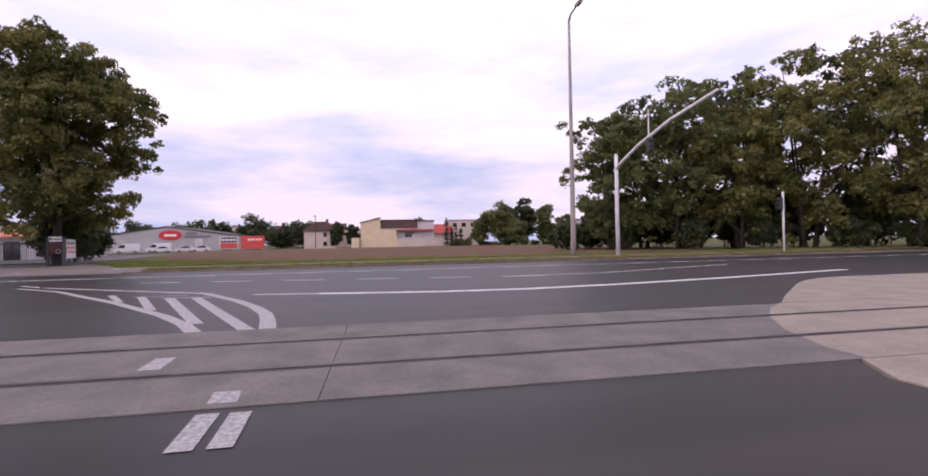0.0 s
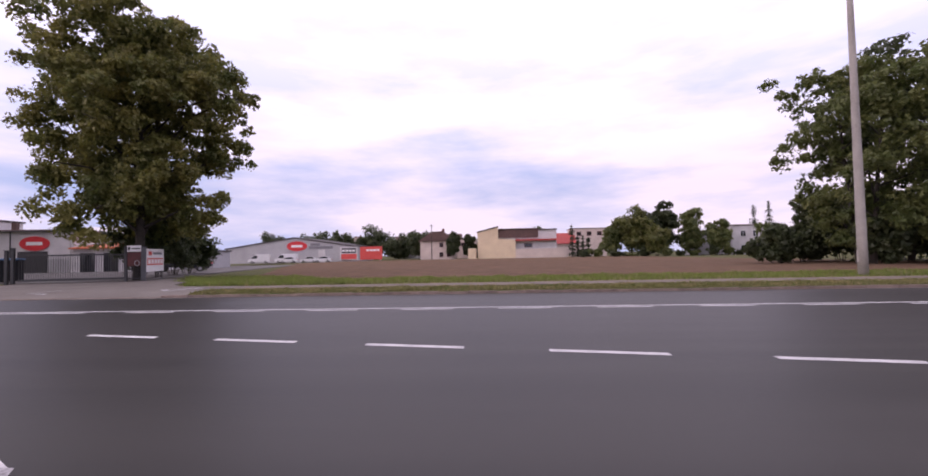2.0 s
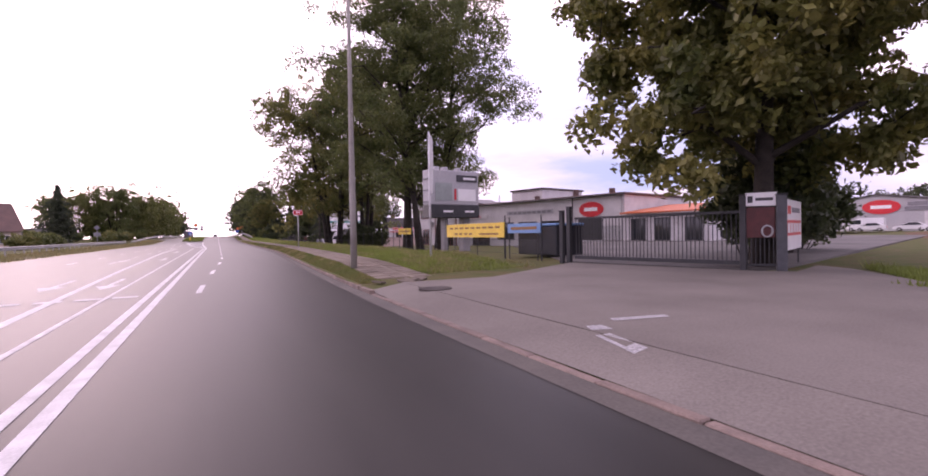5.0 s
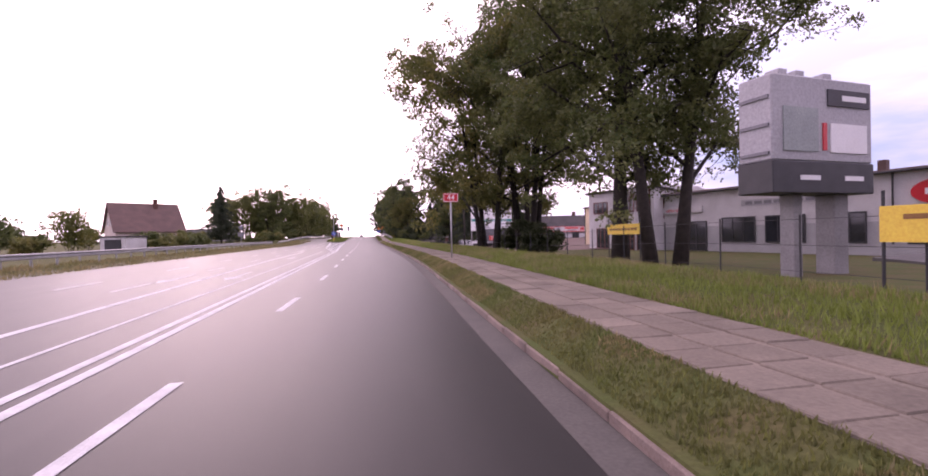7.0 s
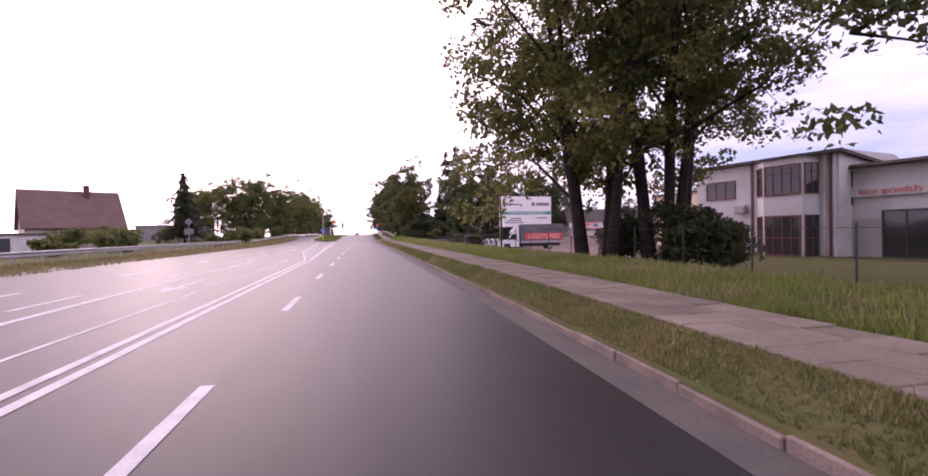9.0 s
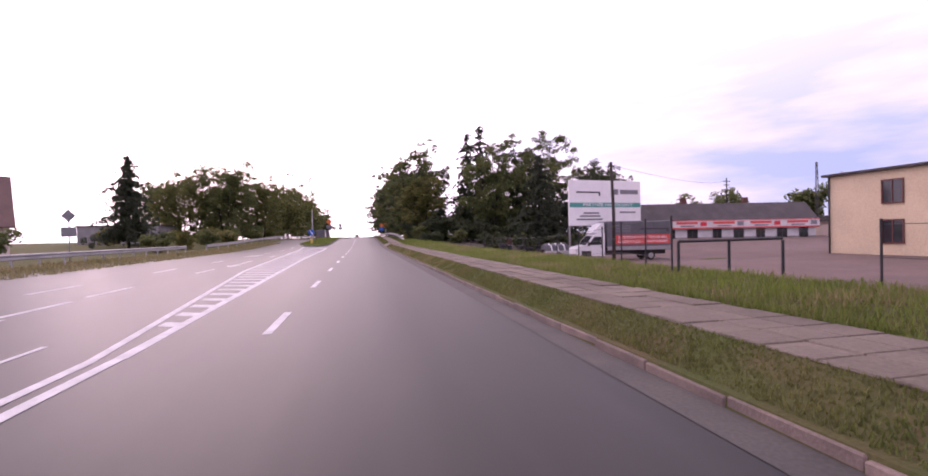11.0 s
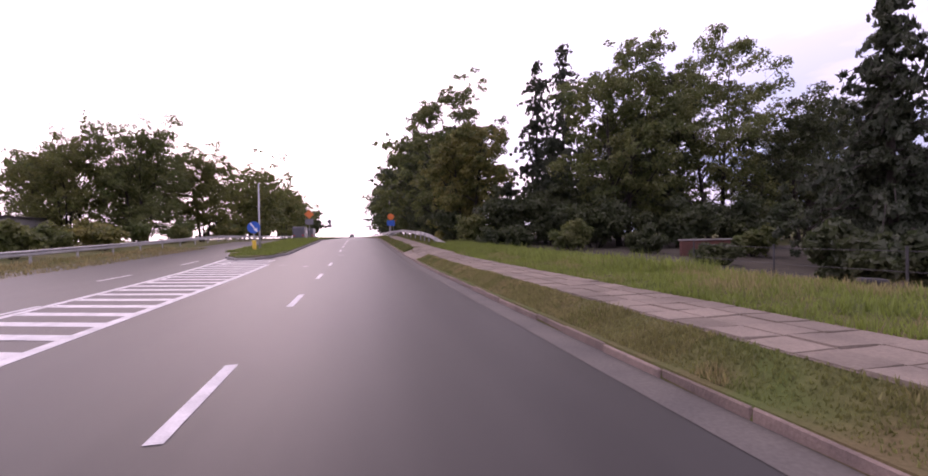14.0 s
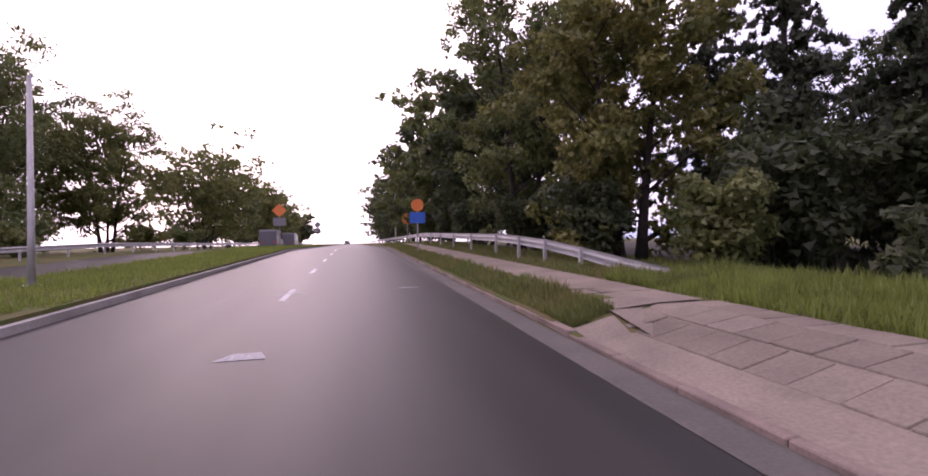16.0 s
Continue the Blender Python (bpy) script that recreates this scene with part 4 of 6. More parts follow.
for k, (x, y, h) in enumerate(((106, -37.2, 8.6), (107, -38.8, 6.0), (107, -40.1, 5.8), (107, -41.5, 5.6), (130, -95, 15), (131, -100, 16), (128, -106, 15))):
    conifer("cypress", x + 0.8, y + 3.3, 0, h, 1.5 if h < 10 else 3.2, n=2600, seed=90 + k, thin=1.6, label="dark narrow conifer among the houses", group="garden conifers")
for k in range(11):
    bush("hedge_shrub", 97 + 1.5 * math.sin(k * 2.1), -34.7 - 3.6 * k, 0, 4.2, 2.0 + 0.6 * math.sin(k * 1.7), "green" if k % 2 else "dark", n=1400, size=0.24, seed=110 + k, label="low shrubs along the field's far edge", group="shrubs behind the field")
# right of the road beyond the truck: wood with conifers
RW = "roadside wood"
WOODR = ((11.4, 135, 15.9, 3.6, "green", 2, 0), (12.2, 127.5, 10.0, 2.9, "warm", 2, 0), (15.0, 139, 13.0, 3.6, "dark", 2, 0), (21.0, 118.0, 14.6, 3.5, "green", 2, 0), (24.8, 121, 13.5, 3.4, "dark", 2, 0), (28.8, 118.2, 15.6, 4.2, "green", 2, 0),
         (31, 130, 11, 4.5, "dark", 2, 0), (12.5, 146, 13.5, 3.8, "dark", 2, 0), (11.5, 156, 14.0, 4.2, "green", 2, 0), (12.5, 168, 14.5, 4.6, "dark", 2, 0), (12, 182, 15, 4.6, "green", 2, 0), (13, 198, 15.5, 5, "dark", 2, 0),
         (13, 218, 16, 5, "dark", 2, 0), (13, 242, 17, 5, "green", 2, 0), (14, 270, 17, 5, "dark", 2, 0), (13, 300, 17, 5, "dark", 2, 0), (36, 118, 10, 4.0, "dark", 2, 0), (42, 124, 9, 4.0, "dark", 2, 0))
for k, (x, y, h, s, c, st, _) in enumerate(WOODR):
    tree("wood_tree", x, y, on(x, y), h, s, c, bare=0.07, n=34000 if y < 140 else 9000, size=0.10 if y < 140 else 0.28, seed=140 + k, trunk=0.2, limbs=28, stems=st, label="dense dark broadleaf tree beside the road", group=RW)
for x, y, h, s, q in ((21.2, 134.0, 18.8, 5.6, 0), (22.8, 131.0, 19.5, 5.8, 0), (17.8, 122.6, 8.8, 2.9, 1), (14.6, 124.0, 5.2, 2.4, 1), (26.6, 133.5, 10.5, 3.2, 1), (21.8, 102.0, 10.6, 3.5, 2), (23.6, 103.6, 7.4, 3.5, 2), (26.6, 106.0, 6.4, 3.6, 2)):
    conifer("spruce", x, y, on(x, y), h, s, n=(21000, 22000, 22000)[q], seed=170 + int(x * 7 + y), thin=(0.72, 0.95, 0.95)[q], gap=(0.7, 0.5, 0.42)[q], bare=(0.16, 0.1, 0.06)[q], label="tall open spruce with drooping boughs beside the road" if q == 0 else "dense dark spruce beside the road", group="spruces of the roadside wood")
# two shrubs in three get darker leaves for the shade below the trees
for k, (x, y, w, h) in enumerate(((11.2, 122.5, 3.0, 2.4), (13.0, 118.0, 3.0, 2.0), (10.8, 127, 3.0, 3.2), (15.5, 114.5, 3.4, 2.0), (18.0, 111.0, 3.0, 1.6), (10.6, 133, 3.2, 3.4), (21.5, 108, 3.4, 1.8), (10.4, 140, 3.4, 3.6), (10.4, 149, 3.4, 3.6), (10.4, 160, 4, 3.6), (17.5, 105.5, 2.2, 1.2), (27, 106, 4, 2.0), (34, 106, 5, 2.4), (11.5, 118.6, 2.0, 1.5))):
    bush("shrub", x, y, on(x, y), w, h, "dark" if k % 3 else "green", n=8000, size=0.09, seed=190 + k, label="dense shrub at the foot of the roadside wood", group="undergrowth of the roadside wood")
# thickets added where the wood is dark; dark leaf colour carries the shade
for k, (x, y, w, h) in enumerate(((14.5, 124, 5, 5.0), (17.2, 121.5, 5, 5.2), (20.5, 124.5, 6, 6.5), (24.5, 127.5, 7, 7), (19, 128, 5, 6.5), (29, 124, 7, 6), (18.5, 117.5, 5, 4.2), (22.5, 114.5, 5.5, 3.8), (27, 113, 6, 4.0), (12.5, 131, 4, 5.5), (12.5, 139, 4, 5.5), (16.2, 99.5, 3.2, 2.0), (19.0, 98.8, 3.4, 2.2), (22.0, 97.6, 3.4, 2.4), (25.0, 97.5, 3.6, 2.4), (13, 152, 5, 6), (14, 165, 5, 6))):
    bush("shrub", x, y, on(x, y), w, h, "dark", n=9000, size=0.13, seed=450 + k, label="thicket in dark leaves, filling the shade under the trees", group="thicket of the roadside wood")
for k, (x, y, w, h) in enumerate(((79, 137, 9, 11), (88, 128, 8, 13.5), (70, 140, 8, 9))):
    bush("far_tree", x, y, on(x, y), w, h, "green", n=3500, size=0.32, seed=480 + k, label="rounded tree behind the low shop", group="trees behind the low shop")
# left of the road
LW = "trees left of the guard rail"
conifer("cypress", -28.0, 126.0, on(-28, 126), 12.4, 4.9, n=40000, seed=220, thin=1.7, gap=0.34, label="dense pointed conifer behind the guard rail")
# every other crown takes paler leaves, backlight put into the leaf colour
for k, (x, y, h, s) in enumerate(((-30, 152, 13.5, 4.6), (-22.5, 152, 14, 4.8), (-18.0, 160, 12, 4.2), (-26, 161, 12.5, 4.4), (-17.5, 185, 13.5, 6.5), (-19, 205, 13, 5), (-18, 228, 14, 5), (-19, 250, 14, 5.5), (-20, 280, 14, 6), (-37, 160, 12, 4))):
    tree("roadside_tree", x, y, on(x, y), h, s, "light" if k % 2 == 0 else "green", bare=0.08, n=44000 if y < 165 else 12000, size=0.105 if y < 165 else 0.26, seed=230 + k, trunk=0.14, limbs=44, stems=4, label="slender open-crowned tree behind the guard rail", group=LW)
for k, (x, y, w, h) in enumerate(((-19, 84, 4, 2.6), (-23, 90, 6, 3.2), (-30, 70, 5, 2.5), (-26, 64, 4, 2.2), (-17.5, 108, 4, 2.2), (-18, 116, 4, 2.6), (-17, 122, 3.5, 2.4), (-17, 132, 4, 2.8), (-16, 146, 4, 3), (-36, 60, 6, 3), (-24, 96, 4, 3), (-30, 77, 5.5, 5.6), (-34, 72, 5, 4.6), (-36, 92, 7, 4), (-31, 99, 5, 3.4), (-20, 76, 3, 2), (-20, 131, 5, 2.8), (-21, 138, 5, 3.2), (-27, 135, 5, 2.6), (-33, 132, 5, 3), (-20, 146, 6, 3.2), (-17, 165, 6, 3), (-17, 176, 6, 3.4))):
    bush("shrub", x, y, on(x, y), w, h, "warm" if k % 2 else "green", n=3000, size=0.15, seed=260 + k, label="low shrub behind the guard rail", group="shrubs behind the guard rail")
for k in range(16):
    x = -60 + 8.5 * k + 3 * math.sin(k * 2.3)
    if -16 < x < 12:
        continue
    bush("far_tree", x, 330 + 20 * math.sin(k), land(x, 330), 14, 13 + 3 * math.sin(k * 1.9), "dark", n=1600, size=0.9, seed=300 + k, label="distant rounded trees at the road's end", group="distant trees")


# ---- buildings ----
def window(parent, x, y, z, w, h, face="y", frame_mat=WHITE, bars=1, transom=0.0, name="window", depth=0.07):
    """A window or glazed door on a wall: frame proud of the wall, panes set in it. face: the wall's outward local axis, '-y' or '-x'."""
    def put(u0, u1, d0, d1, z0, z1, bm=None):
        if face == "-y":
            return box(x + u0, x + u1, y - d1, y - d0, z + z0, z + z1, bm)
        if face == "-x":
            return box(x - d1, x - d0, y + u0, y + u1, z + z0, z + z1, bm)
        return box(x + d0, x + d1, y + u0, y + u1, z + z0, z + z1, bm)
    t = min(0.09, w * 0.08)
    bm = bmesh.new()
    put(-w / 2, w / 2, 0.0, depth, 0, t, bm)
    put(-w / 2, w / 2, 0.0, depth, h - t, h, bm)
    put(-w / 2, -w / 2 + t, 0.0, depth, t, h - t, bm)
    put(w / 2 - t, w / 2, 0.0, depth, t, h - t, bm)
    f = part(name, bm, frame_mat, parent)
    for k in range(bars):
        u = -w / 2 + w * (k + 1) / (bars + 1)
        part("glazing_bar", put(u - t * 0.4, u + t * 0.4, 0.0, depth - 0.004, t, h - t), frame_mat, f)
    if transom:
        part("transom", put(-w / 2 + t, w / 2 - t, 0.0, depth - 0.012, h * transom - t * 0.4, h * transom + t * 0.4), frame_mat, f)
    part("pane", put(-w / 2 + t, w / 2 - t, 0.005, depth * 0.45, t, h - t), GLASS, f)
    return f


def block(parent, x0, x1, y0, y1, z0, z1, wall, roof, over=0.15, plinth=0.0, roof_h=0.18, name="wall"):
    part(name, box(x0, x1, y0, y1, z0, z1), wall, parent)
    part("roof", box(x0 - over, x1 + over, y0 - over, y1 + over, z1 + 0.002, z1 + roof_h, bevel=0.02), roof, parent)
    if plinth:
        part("plinth", box(x0 - 0.03, x1 + 0.03, y0 - 0.03, y1 + 0.03, z0, z0 + plinth), PLINTH, parent)


def gable(parent, x0, x1, y0, y1, z0, ze, zr, wall, roof, ridge="y", over=0.35):
    """A gabled house: walls with gable ends, two roof slopes of real thickness."""
    if ridge == "y":
        c = (x0 + x1) / 2
        part("wall", prism([(x0, z0), (x1, z0), (x1, ze), (c, zr), (x0, ze)], y0, y1, "y"), wall, parent)
        k = (zr - ze) / (c - x0)
        for s in (-1, 1):
            e = c + s * (c - x0 + over)
            ez = zr - k * (c - x0 + over)
            part("roof", prism([(c, zr + 0.01), (e, ez + 0.01), (e, ez + 0.16), (c, zr + 0.17)], y0 - over, y1 + over, "y"), roof, parent)
    else:
        c = (y0 + y1) / 2
        part("wall", prism([(y0, z0), (y1, z0), (y1, ze), (c, zr), (y0, ze)], x0, x1, "x"), wall, parent)
        k = (zr - ze) / (c - y0)
        for s in (-1, 1):
            e = c + s * (c - y0 + over)
            ez = zr - k * (c - y0 + over)
            part("roof", prism([(c, zr + 0.01), (e, ez + 0.01), (e, ez + 0.16), (c, zr + 0.17)], x0 - over, x1 + over, "x"), roof, parent)


def oval(parent, x, y, z, w, h, material, face="-x", name="sign", thick=0.12):
    """An oval sign board on a wall that faces -x, with a pale bar across it."""
    ring = [(w / 2 * math.cos(a), h / 2 * math.sin(a)) for a in (2 * math.pi * k / 32 for k in range(32))]
    o = part(name, prism([(y + u, z + v) for u, v in ring], x - thick, x - 0.01, "x"), material, parent, "red oval sign board with a white bar")
    part("bar", box(x - thick - 0.02, x - thick - 0.001, y - w * 0.27, y + w * 0.27, z - h * 0.12, z + h * 0.12, bevel=0.008), WHITE, o)
    return o


# the shop with the oval sign, and its wing up to the white office building
shop = thing("shop", 37.4, 33.0, 0, 11.5, "long low white shop with dark flat roof and red oval sign", "shop")
W = 27.0
part("wall", box(0, 14, 0, W, -1.0, 4.35), WALL_WHITE, shop)
part("plinth", box(-0.03, 14.03, -0.03, W - 0.03, -1.0, 1.55), mat("grey_painted_base", (0.40, 0.40, 0.41), (0.34, 0.34, 0.35), rough=0.85, scale=0.8, fine=20), shop)
part("roof", box(-0.3, 14.3, -0.25, W, 4.352, 4.56, bevel=0.03), ROOF_BROWN, shop)
part("gutter", tube([(-0.36, -0.2, 4.40), (-0.36, W, 4.40)], 0.07, 8), DARK_STEEL, shop)
part("downpipe", tube([(-0.08, 6.3, 0.2), (-0.08, 6.3, 4.4)], 0.06, 8), DARK_STEEL, shop)
part("downpipe", tube([(-0.08, 0.3, 0.2), (-0.08, 0.3, 4.4)], 0.05, 8), GALV, shop)
oval(shop, 0, 3.9, 3.15, 3.0, 1.45, RED)
part("garage_door", box(-0.06, -0.032, 2.6, 5.6, 0.2, 2.35, bevel=0.01), DARK_STEEL, shop, "dark garage door")
part("lettering_board", box(-0.05, -0.002, 9.0, 16.5, 3.0, 3.45), WALL_GREY, shop)
for k in range(9):
    part("lettering_bar", box(-0.066, -0.052, 9.3 + 0.78 * k, 9.9 + 0.78 * k, 3.10, 3.33), GREY_PRINT, shop)
for k, y in enumerate((9.2, 13.0, 16.8)):
    window(shop, -0.034, y, 0.25, 3.0, 1.95, "-x", DARK_STEEL, bars=2, name="shop_window")
window(shop, -0.034, 21.5, -0.5, 3.4, 2.5, "-x", DARK_STEEL, bars=2, name="shop_window")
bd = part("fascia_board", box(-0.16, -0.002, 20.2, 25.4, 2.75, 3.3, bevel=0.01), WALL_WHITE, shop)
words("salon sprzeda\u017cy", 0.46, RED, bd, Matrix.Translation((-0.168, 22.8, 3.02)) @ Euler((radians(90), 0, radians(-90))).to_matrix().to_4x4())
for y, h in ((8.0, 0.9), (14.0, 0.6), (3.2, 0.7)):
    part("chimney", box(3.0, 3.5, y, y + 0.5, 4.55, 4.6 + h, bevel=0.02), ROOF_BROWN, shop)
shop.scale = (1, 1, 1.1)
# upper storey block behind
block(shop, 4.5, 13, 14.5, 20, 4.56, 6.1, WALL_WHITE, ROOF_DARK, 0.2)
annex = thing("shop_annex", 38.4, 24.6, 0, 11.5, "low white annex with bright orange sheet roof", "building")
part("wall", box(0, 9, 0, 8.3, -0.2, 2.75), WALL_WHITE, annex)
part("roof", prism([(-0.6, 2.76), (9.2, 3.8), (9.2, 3.92), (-0.6, 2.9)], -0.3, 8.2, "y"), ROOF_ORANGE, annex)
for y in (1.4, 4.2, 6.6):
    window(annex, 0, y, 0.2, 1.5, 2.1, "-x", DARK_STEEL, bars=1, name="door")
shed = thing("storage_shed", 46.5, 22.5, 0, 11.5, "long grey storage sheds along the yard", "shed")
part("wall", box(0, 6, 0, 9.5, -0.2, 2.4), WALL_GREY, shed)
part("roof", box(-0.3, 6.2, -0.2, 9.7, 2.402, 2.55), ROOF_DARK, shed)
for k in range(3):
    part("door", box(-0.05, -0.004, 0.5 + 3.1 * k, 3.1 + 3.1 * k, 0.2, 2.2), DARK_STEEL, shed)
tent = thing("marquee", 52, 41, 0.1, 20, "white pointed marquee roof behind the annex", "marquee")
part("canopy", prism([(-4, 3.2), (4, 3.2), (0.2, 6.2), (-0.2, 6.2)], -4, 4, "y"), WHITE, tent)
for sx in (-3.8, 3.8):
    for sy in (-3.8, 3.8):
        part("leg", tube([(sx, sy, 0), (sx, sy, 3.25)], 0.06, 6), GALV, tent)

# office building with the glazed bay
off = thing("office_building", 31.1, 56.9, 0, 13, "two-storey white office with brown-framed bay window", "office building")
part("wall", box(0, 11, 0.0, 9.6, -1.0, 5.75), WALL_WHITE, off)
part("roof", prism([(-0.35, 5.755), (11.4, 4.4), (11.4, 4.6), (-0.35, 5.95)], -0.3, 9.9, "y"), ROOF_DARK, off)
part("upstand", prism([(0.0, 5.76), (0.0, 5.98), (6.5, 5.98), (10.8, 4.7), (10.8, 4.62)], -0.02, 0.2, "y"), WALL_WHITE, off)
bay = part("bay", prism([(0.0, 1.0), (-0.95, 1.5), (-0.95, 3.9), (0.0, 4.9)], -0.7, 5.7, "z"), WALL_WHITE, off)
part("bay_roof", prism([(0.0, 0.8), (-1.1, 1.4), (-1.1, 4.0), (0.0, 5.1)], 5.702, 5.85, "z"), ROOF_DARK, off)
for z, h in ((-0.55, 2.6), (3.35, 1.95)):
    window(off, -0.952, 2.7, z, 2.2, h, "-x", BROWN_FRAME, bars=3, transom=0.45 if h > 2 else 0.72, name="bay_window")
    g = window(off, 0, 0, z, 1.05, h, "-x", BROWN_FRAME, bars=1, transom=0.45 if h > 2 else 0.72, name="bay_window")
    g.matrix_basis = pose(-0.478, 4.4, 0, 0, 0, -44)
    g = window(off, 0, 0, z, 0.85, h, "-x", BROWN_FRAME, bars=1, transom=0.45 if h > 2 else 0.72, name="bay_window")
    g.matrix_basis = pose(-0.478, 1.25, 0, 0, 0, 62)
for k, y in enumerate((0.18, 0.45, 0.72)):
    part("pilaster", box(-0.10, -0.002, y - 0.06, y + 0.06, -0.7, 5.72), BROWN_FRAME if k % 2 else WALL_WHITE, off)
part("pilaster", box(-0.08, -0.002, 5.15, 5.3, -0.7, 5.72), BROWN_FRAME, off)
window(off, 0, 7.6, 3.4, 2.3, 1.35, "-x", BROWN_FRAME, bars=2, name="window")
window(off, 0, 7.3, -0.5, 2.0, 2.3, "-x", BROWN_FRAME, bars=2, name="window")
part("air_unit", box(-0.42, -0.01, 5.6, 6.3, 2.35, 2.9, bevel=0.03), WALL_GREY, off, "pale air-conditioning unit")
window(off, 1.6, 0, 2.6, 0.55, 2.0, "-y", BROWN_FRAME, bars=0, name="window")
part("entrance", box(2.6, 3.6, -0.06, -0.003, -0.6, 1.7), RED_SOFT, off, "red door surround")
for x in (3.0, 3.7, 7.6):
    part("air_unit", box(x, x + 0.55, -0.36, -0.01, 4.55, 4.95, bevel=0.03), WALL_GREY, off)

# advertising box on a thick post
ad = thing("advertising_box", 12.9, 25.5, 0.19, 6, "pale advertising box with dark base band on a thick post", "advertising sign")
part("body", box(0, 3.6, 0, 0.95, 2.85, 5.0, bevel=0.04), WALL_GREY, ad)
part("base_band", box(-0.02, 3.62, -0.02, 0.97, 2.05, 2.848, bevel=0.02), DARK_STEEL, ad, "dark base band")
part("post", box(2.5, 3.05, 0.25, 0.75, -0.3, 2.05, bevel=0.02), PLINTH, ad, "thick grey post")
part("post", box(1.1, 1.4, 0.3, 0.7, -0.3, 2.05, bevel=0.02), PLINTH, ad)
part("picture", box(0.35, 1.55, -0.03, -0.002, 3.1, 4.2), mat("grey_green_print", (0.30, 0.34, 0.33), (0.24, 0.28, 0.27), rough=0.5, scale=1.5, fine=20, bump=0), ad, "grey-green printed picture")
part("picture", box(2.0, 3.35, -0.03, -0.002, 3.1, 3.85), WHITE, ad, "pale printed picture")
part("bottle_print", box(1.72, 1.86, -0.03, -0.002, 3.15, 3.85), RED, ad)
part("name_plate", box(1.9, 3.45, -0.04, -0.002, 4.3, 4.72), DARK_PRINT, ad)
part("name_bar", box(2.4, 3.3, -0.05, -0.041, 4.44, 4.58), WHITE, ad)
for x in (0.9, 2.5):
    part("name_bar", box(x, x + 0.7, -0.034, -0.021, 2.38, 2.50), WHITE, ad)
for x in (0.5, 1.1, 2.1):
    part("lamp_box", box(x, x + 0.3, 0.2, 0.6, 5.002, 5.22, bevel=0.02), WALL_GREY, ad)
for z in (3.0, 3.7, 4.4):
    part("side_rib", box(-0.05, -0.002, 0.08, 0.87, z, z + 0.08), GREY_PRINT, ad)

# ---- behind the field ----
ware = thing("warehouse", 108.8, 16.1, 0, 0, "long pale grey warehouse with low gable and red oval sign", "warehouse")
part("wall", prism([(7.5, 0), (42, 0), (42, 3.9), (23, 6.6), (7.5, 4.1)], 0, 22, "x"), WALL_GREY, ware)
part("roof", prism([(7.2, 4.12), (23, 6.62), (42.3, 3.9), (42.3, 4.1), (23, 6.85), (7.2, 4.32)], -0.3, 22, "x"), ROOF_DARK, ware)
oval(ware, 0, 22.3, 4.4, 5.6, 2.6, RED)
part("name_panel", box(-0.1, -0.01, 12.5, 19.0, 3.6, 4.3), GREY_PRINT, ware)
part("name_panel", box(-0.1, -0.01, 16.0, 18.6, 4.45, 5.1), GREY_PRINT, ware)
part("rail_door", box(-0.08, -0.01, 14.6, 16.4, 0, 3.4), WALL_WHITE, ware)
for y0, y1, m1, m2 in ((10.4, 15.2, DARK_PRINT, RED_SOFT), (3.9, 9.8, RED_SOFT, RED_SOFT)):
    hb = thing("hoarding", 108.2, 8 + y0 + 3.3, 0, 0, "red roadside hoarding beside the warehouse", "hoarding", "hoardings by the warehouse")
    part("board", box(0, 0.15, 0, y1 - y0, 0.5, 3.9), WALL_WHITE if m1 is DARK_PRINT else RED_SOFT, hb)
    part("panel", box(-0.05, -0.002, 0.5, y1 - y0 - 0.5, 2.3, 3.6), m1, hb)
    part("panel", box(-0.05, -0.002, 0.3, y1 - y0 - 0.3, 0.7, 2.1), m2, hb)
    for k in range(4):
        part("lettering_bar", box(-0.07, -0.052, 0.7 + 0.92 * k, 1.4 + 0.92 * k, 2.7, 3.2), WHITE, hb)
    for y in (0.4, y1 - y0 - 0.6):
        part("leg", box(0.16, 0.3, y, y + 0.2, 0, 3.6), GALV, hb)
brown = thing("house", 116.8, -3.1, 0, 0, "cream two-storey house with brown hipped roof", "house", "houses behind the field")
part("wall", box(0, 9, 0, 9.5, -0.5, 5.2), WALL_PINK, brown)
part("roof", prism([(-0.6, 5.2), (10.1, 5.2), (6.2, 7.9), (3.2, 7.9)], -0.5, 9.6, "x"), ROOF_BROWN, brown)
for y in (1.5, 3.6):
    for z in (0.8, 3.5):
        window(brown, 0, y, z, 1.1, 1.3, "-x", BROWN_FRAME, name="window")
part("chimney", box(3, 3.7, 3, 3.7, 6.5, 8.8), RUST_WALL, brown)
pole0 = thing("antenna_pole", 114.6, 2.9, 0, 0, "thin dark wooden pole beside the house", "utility pole")
part("pole", tube([(0, 0, 0), (0, 0, 9.8)], [0.13, 0.08], 6), WOOD_POLE, pole0)
part("crossarm", box(-0.05, 0.05, -0.5, 0.5, 9.3, 9.42), WOOD_POLE, pole0)
cream = thing("house", 115.8, -33.7, 0, 0, "cream flat-roofed house with red edged terrace", "house", "houses behind the field")
part("wall", prism([(13.6, -0.5), (24.0, -0.5), (24.0, 5.6), (18.3, 6.7), (18.3, 4.2), (13.6, 4.0)], 0, 10, "x"), WALL_CREAM, cream)
part("roof", prism([(18.2, 6.72), (24.2, 5.62), (24.2, 5.8), (18.2, 6.95)], -0.2, 10, "x"), ROOF_DARK, cream)
part("upper_wall", box(1.6, 11, 2.2, 18.2, -0.5, 6.0), WALL_WHITE, cream)
cream.scale = (1, 1, 1.3)
